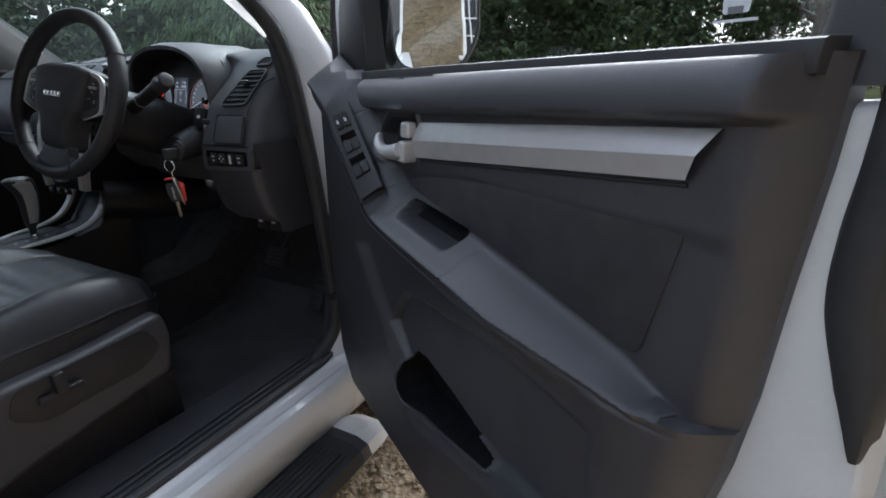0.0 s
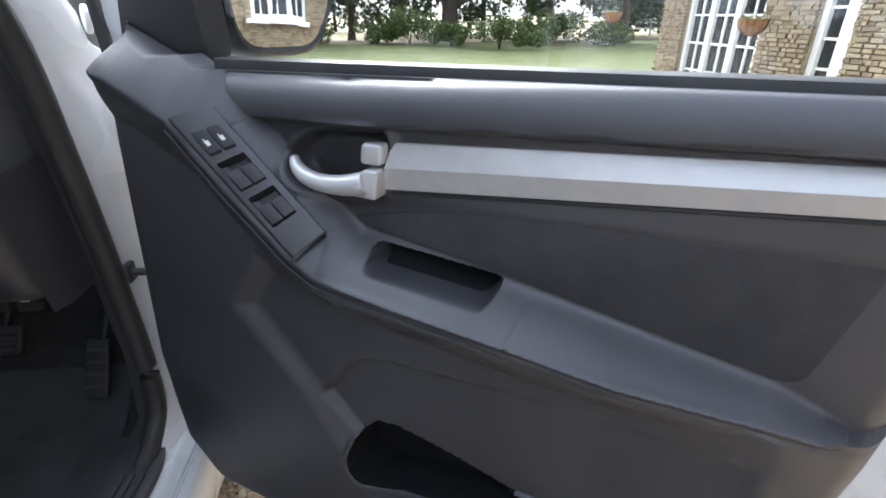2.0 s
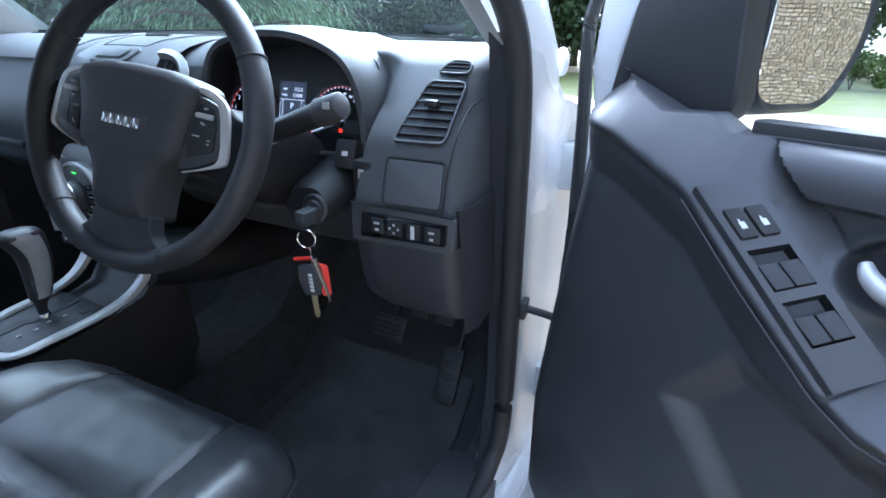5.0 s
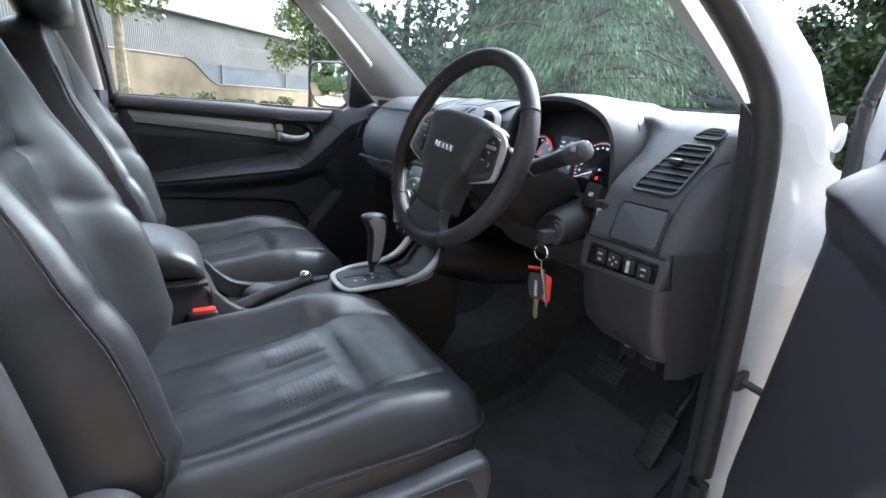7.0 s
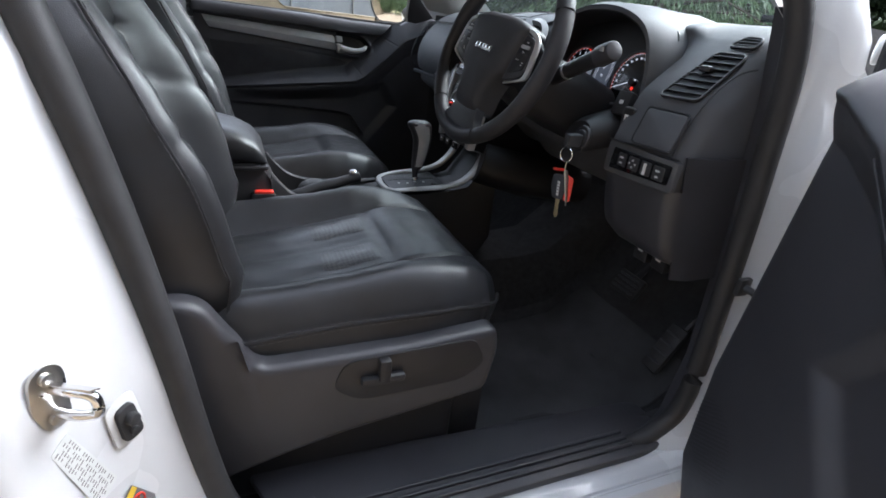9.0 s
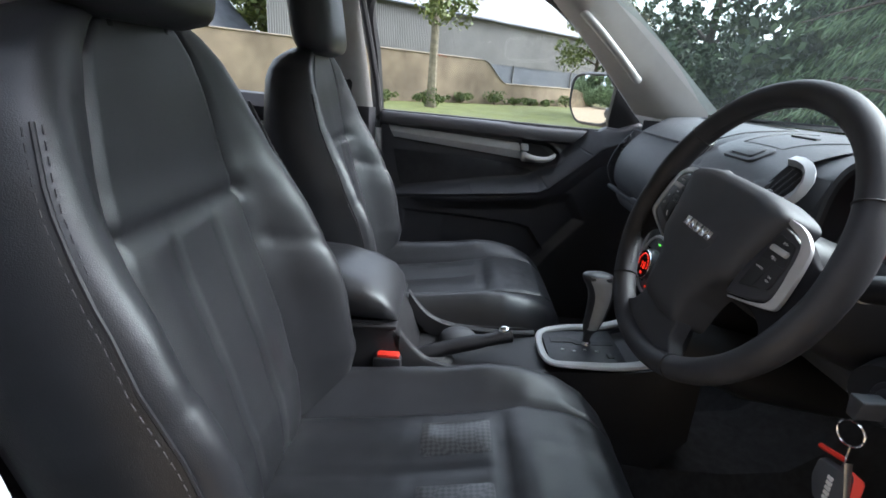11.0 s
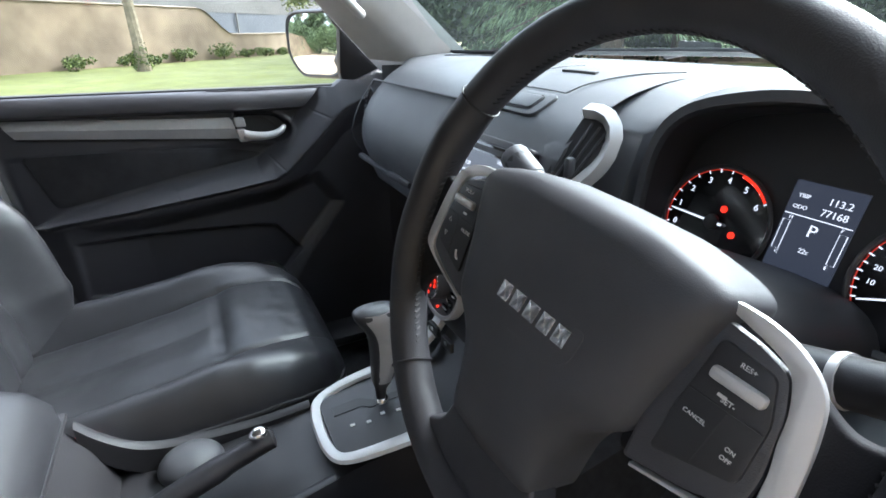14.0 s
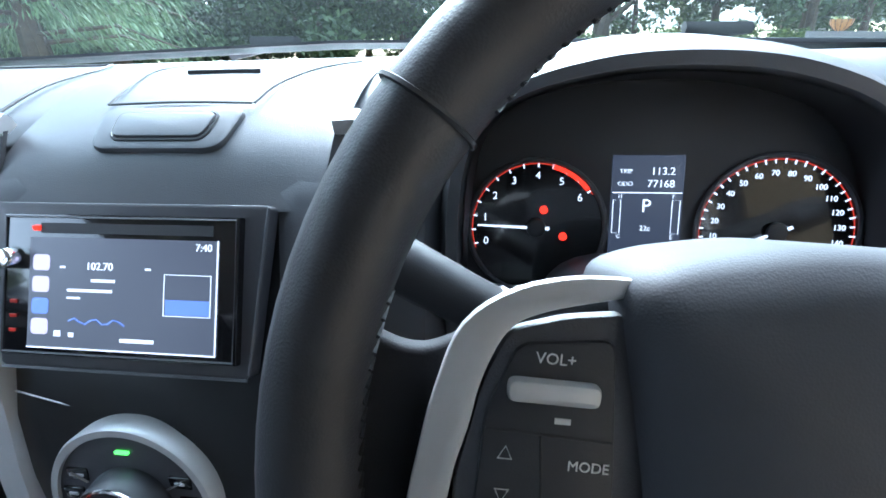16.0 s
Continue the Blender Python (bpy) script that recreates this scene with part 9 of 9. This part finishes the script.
near_mesh, rest_v, rest_f, made = [], [], [], 0
r9 = np.random.default_rng(9)
for k in range(6):
    bm = B()
    box(bm, (0, 0, 0), (0.05, 1.0, 1.0), bevel=0.035)
    for v in bm.verts:
        v.co.x += float(r9.uniform(-0.004, 0.004))
    me = bpy.data.meshes.new("block")
    bm.to_mesh(me)
    bm.free()
    me.materials.append(BLOCK)
    near_mesh.append(me)
for y0, y1, z0, z1 in courses():
    g = float(r9.uniform(0.007, 0.012))
    cut = [o for o in OPEN if o[0] < y1 and o[1] > y0 and o[2] < z1 and o[3] > z0]
    lo, hi = y0, y1
    skip = False
    for o in cut:
        if o[0] - 0.02 <= lo and o[1] + 0.02 >= hi:
            skip = True
        elif o[0] > lo:
            hi = min(hi, o[0])
        else:
            lo = max(lo, o[1])
    if skip or hi - lo < 0.05:
        continue
    c = (HX + 0.012 + float(r9.uniform(-0.009, 0.009)), (lo + hi) / 2, (z0 + z1) / 2)
    if 3.8 < c[1] < 6.7 and 1.15 < c[2] < 1.72 and made < 300:
        ob = new("block", near_mesh[made % 6])
        ob.location, ob.scale = c, (1, hi - lo - g, z1 - z0 - g)
        ob.parent = house
        ob.matrix_parent_inverse = Matrix.Translation(-house.location)
        made += 1
    else:
        n = len(rest_v)
        for dx in (-0.03, 0.02):
            for dy, dz in ((-1, -1), (1, -1), (1, 1), (-1, 1)):
                k = 0.9 if dx < 0 else 1.0
                rest_v.append((c[0] + dx, c[1] + dy * (hi - lo - g) / 2 * k, c[2] + dz * (z1 - z0 - g) / 2 * k))
        rest_f.extend([(n, n + 3, n + 2, n + 1), (n, n + 1, n + 5, n + 4), (n + 1, n + 2, n + 6, n + 5), (n + 2, n + 3, n + 7, n + 6), (n + 3, n, n + 4, n + 7)])
me = bpy.data.meshes.new("blocks")
me.from_pydata(rest_v, [], rest_f)
me.materials.append(BLOCKS_FAR)
ob = new("blocks", me)
ob.parent = house
ob.matrix_parent_inverse = Matrix.Translation(-house.location)
tagged(ob, "courses of sandstone blocks", "", kind="stuff")
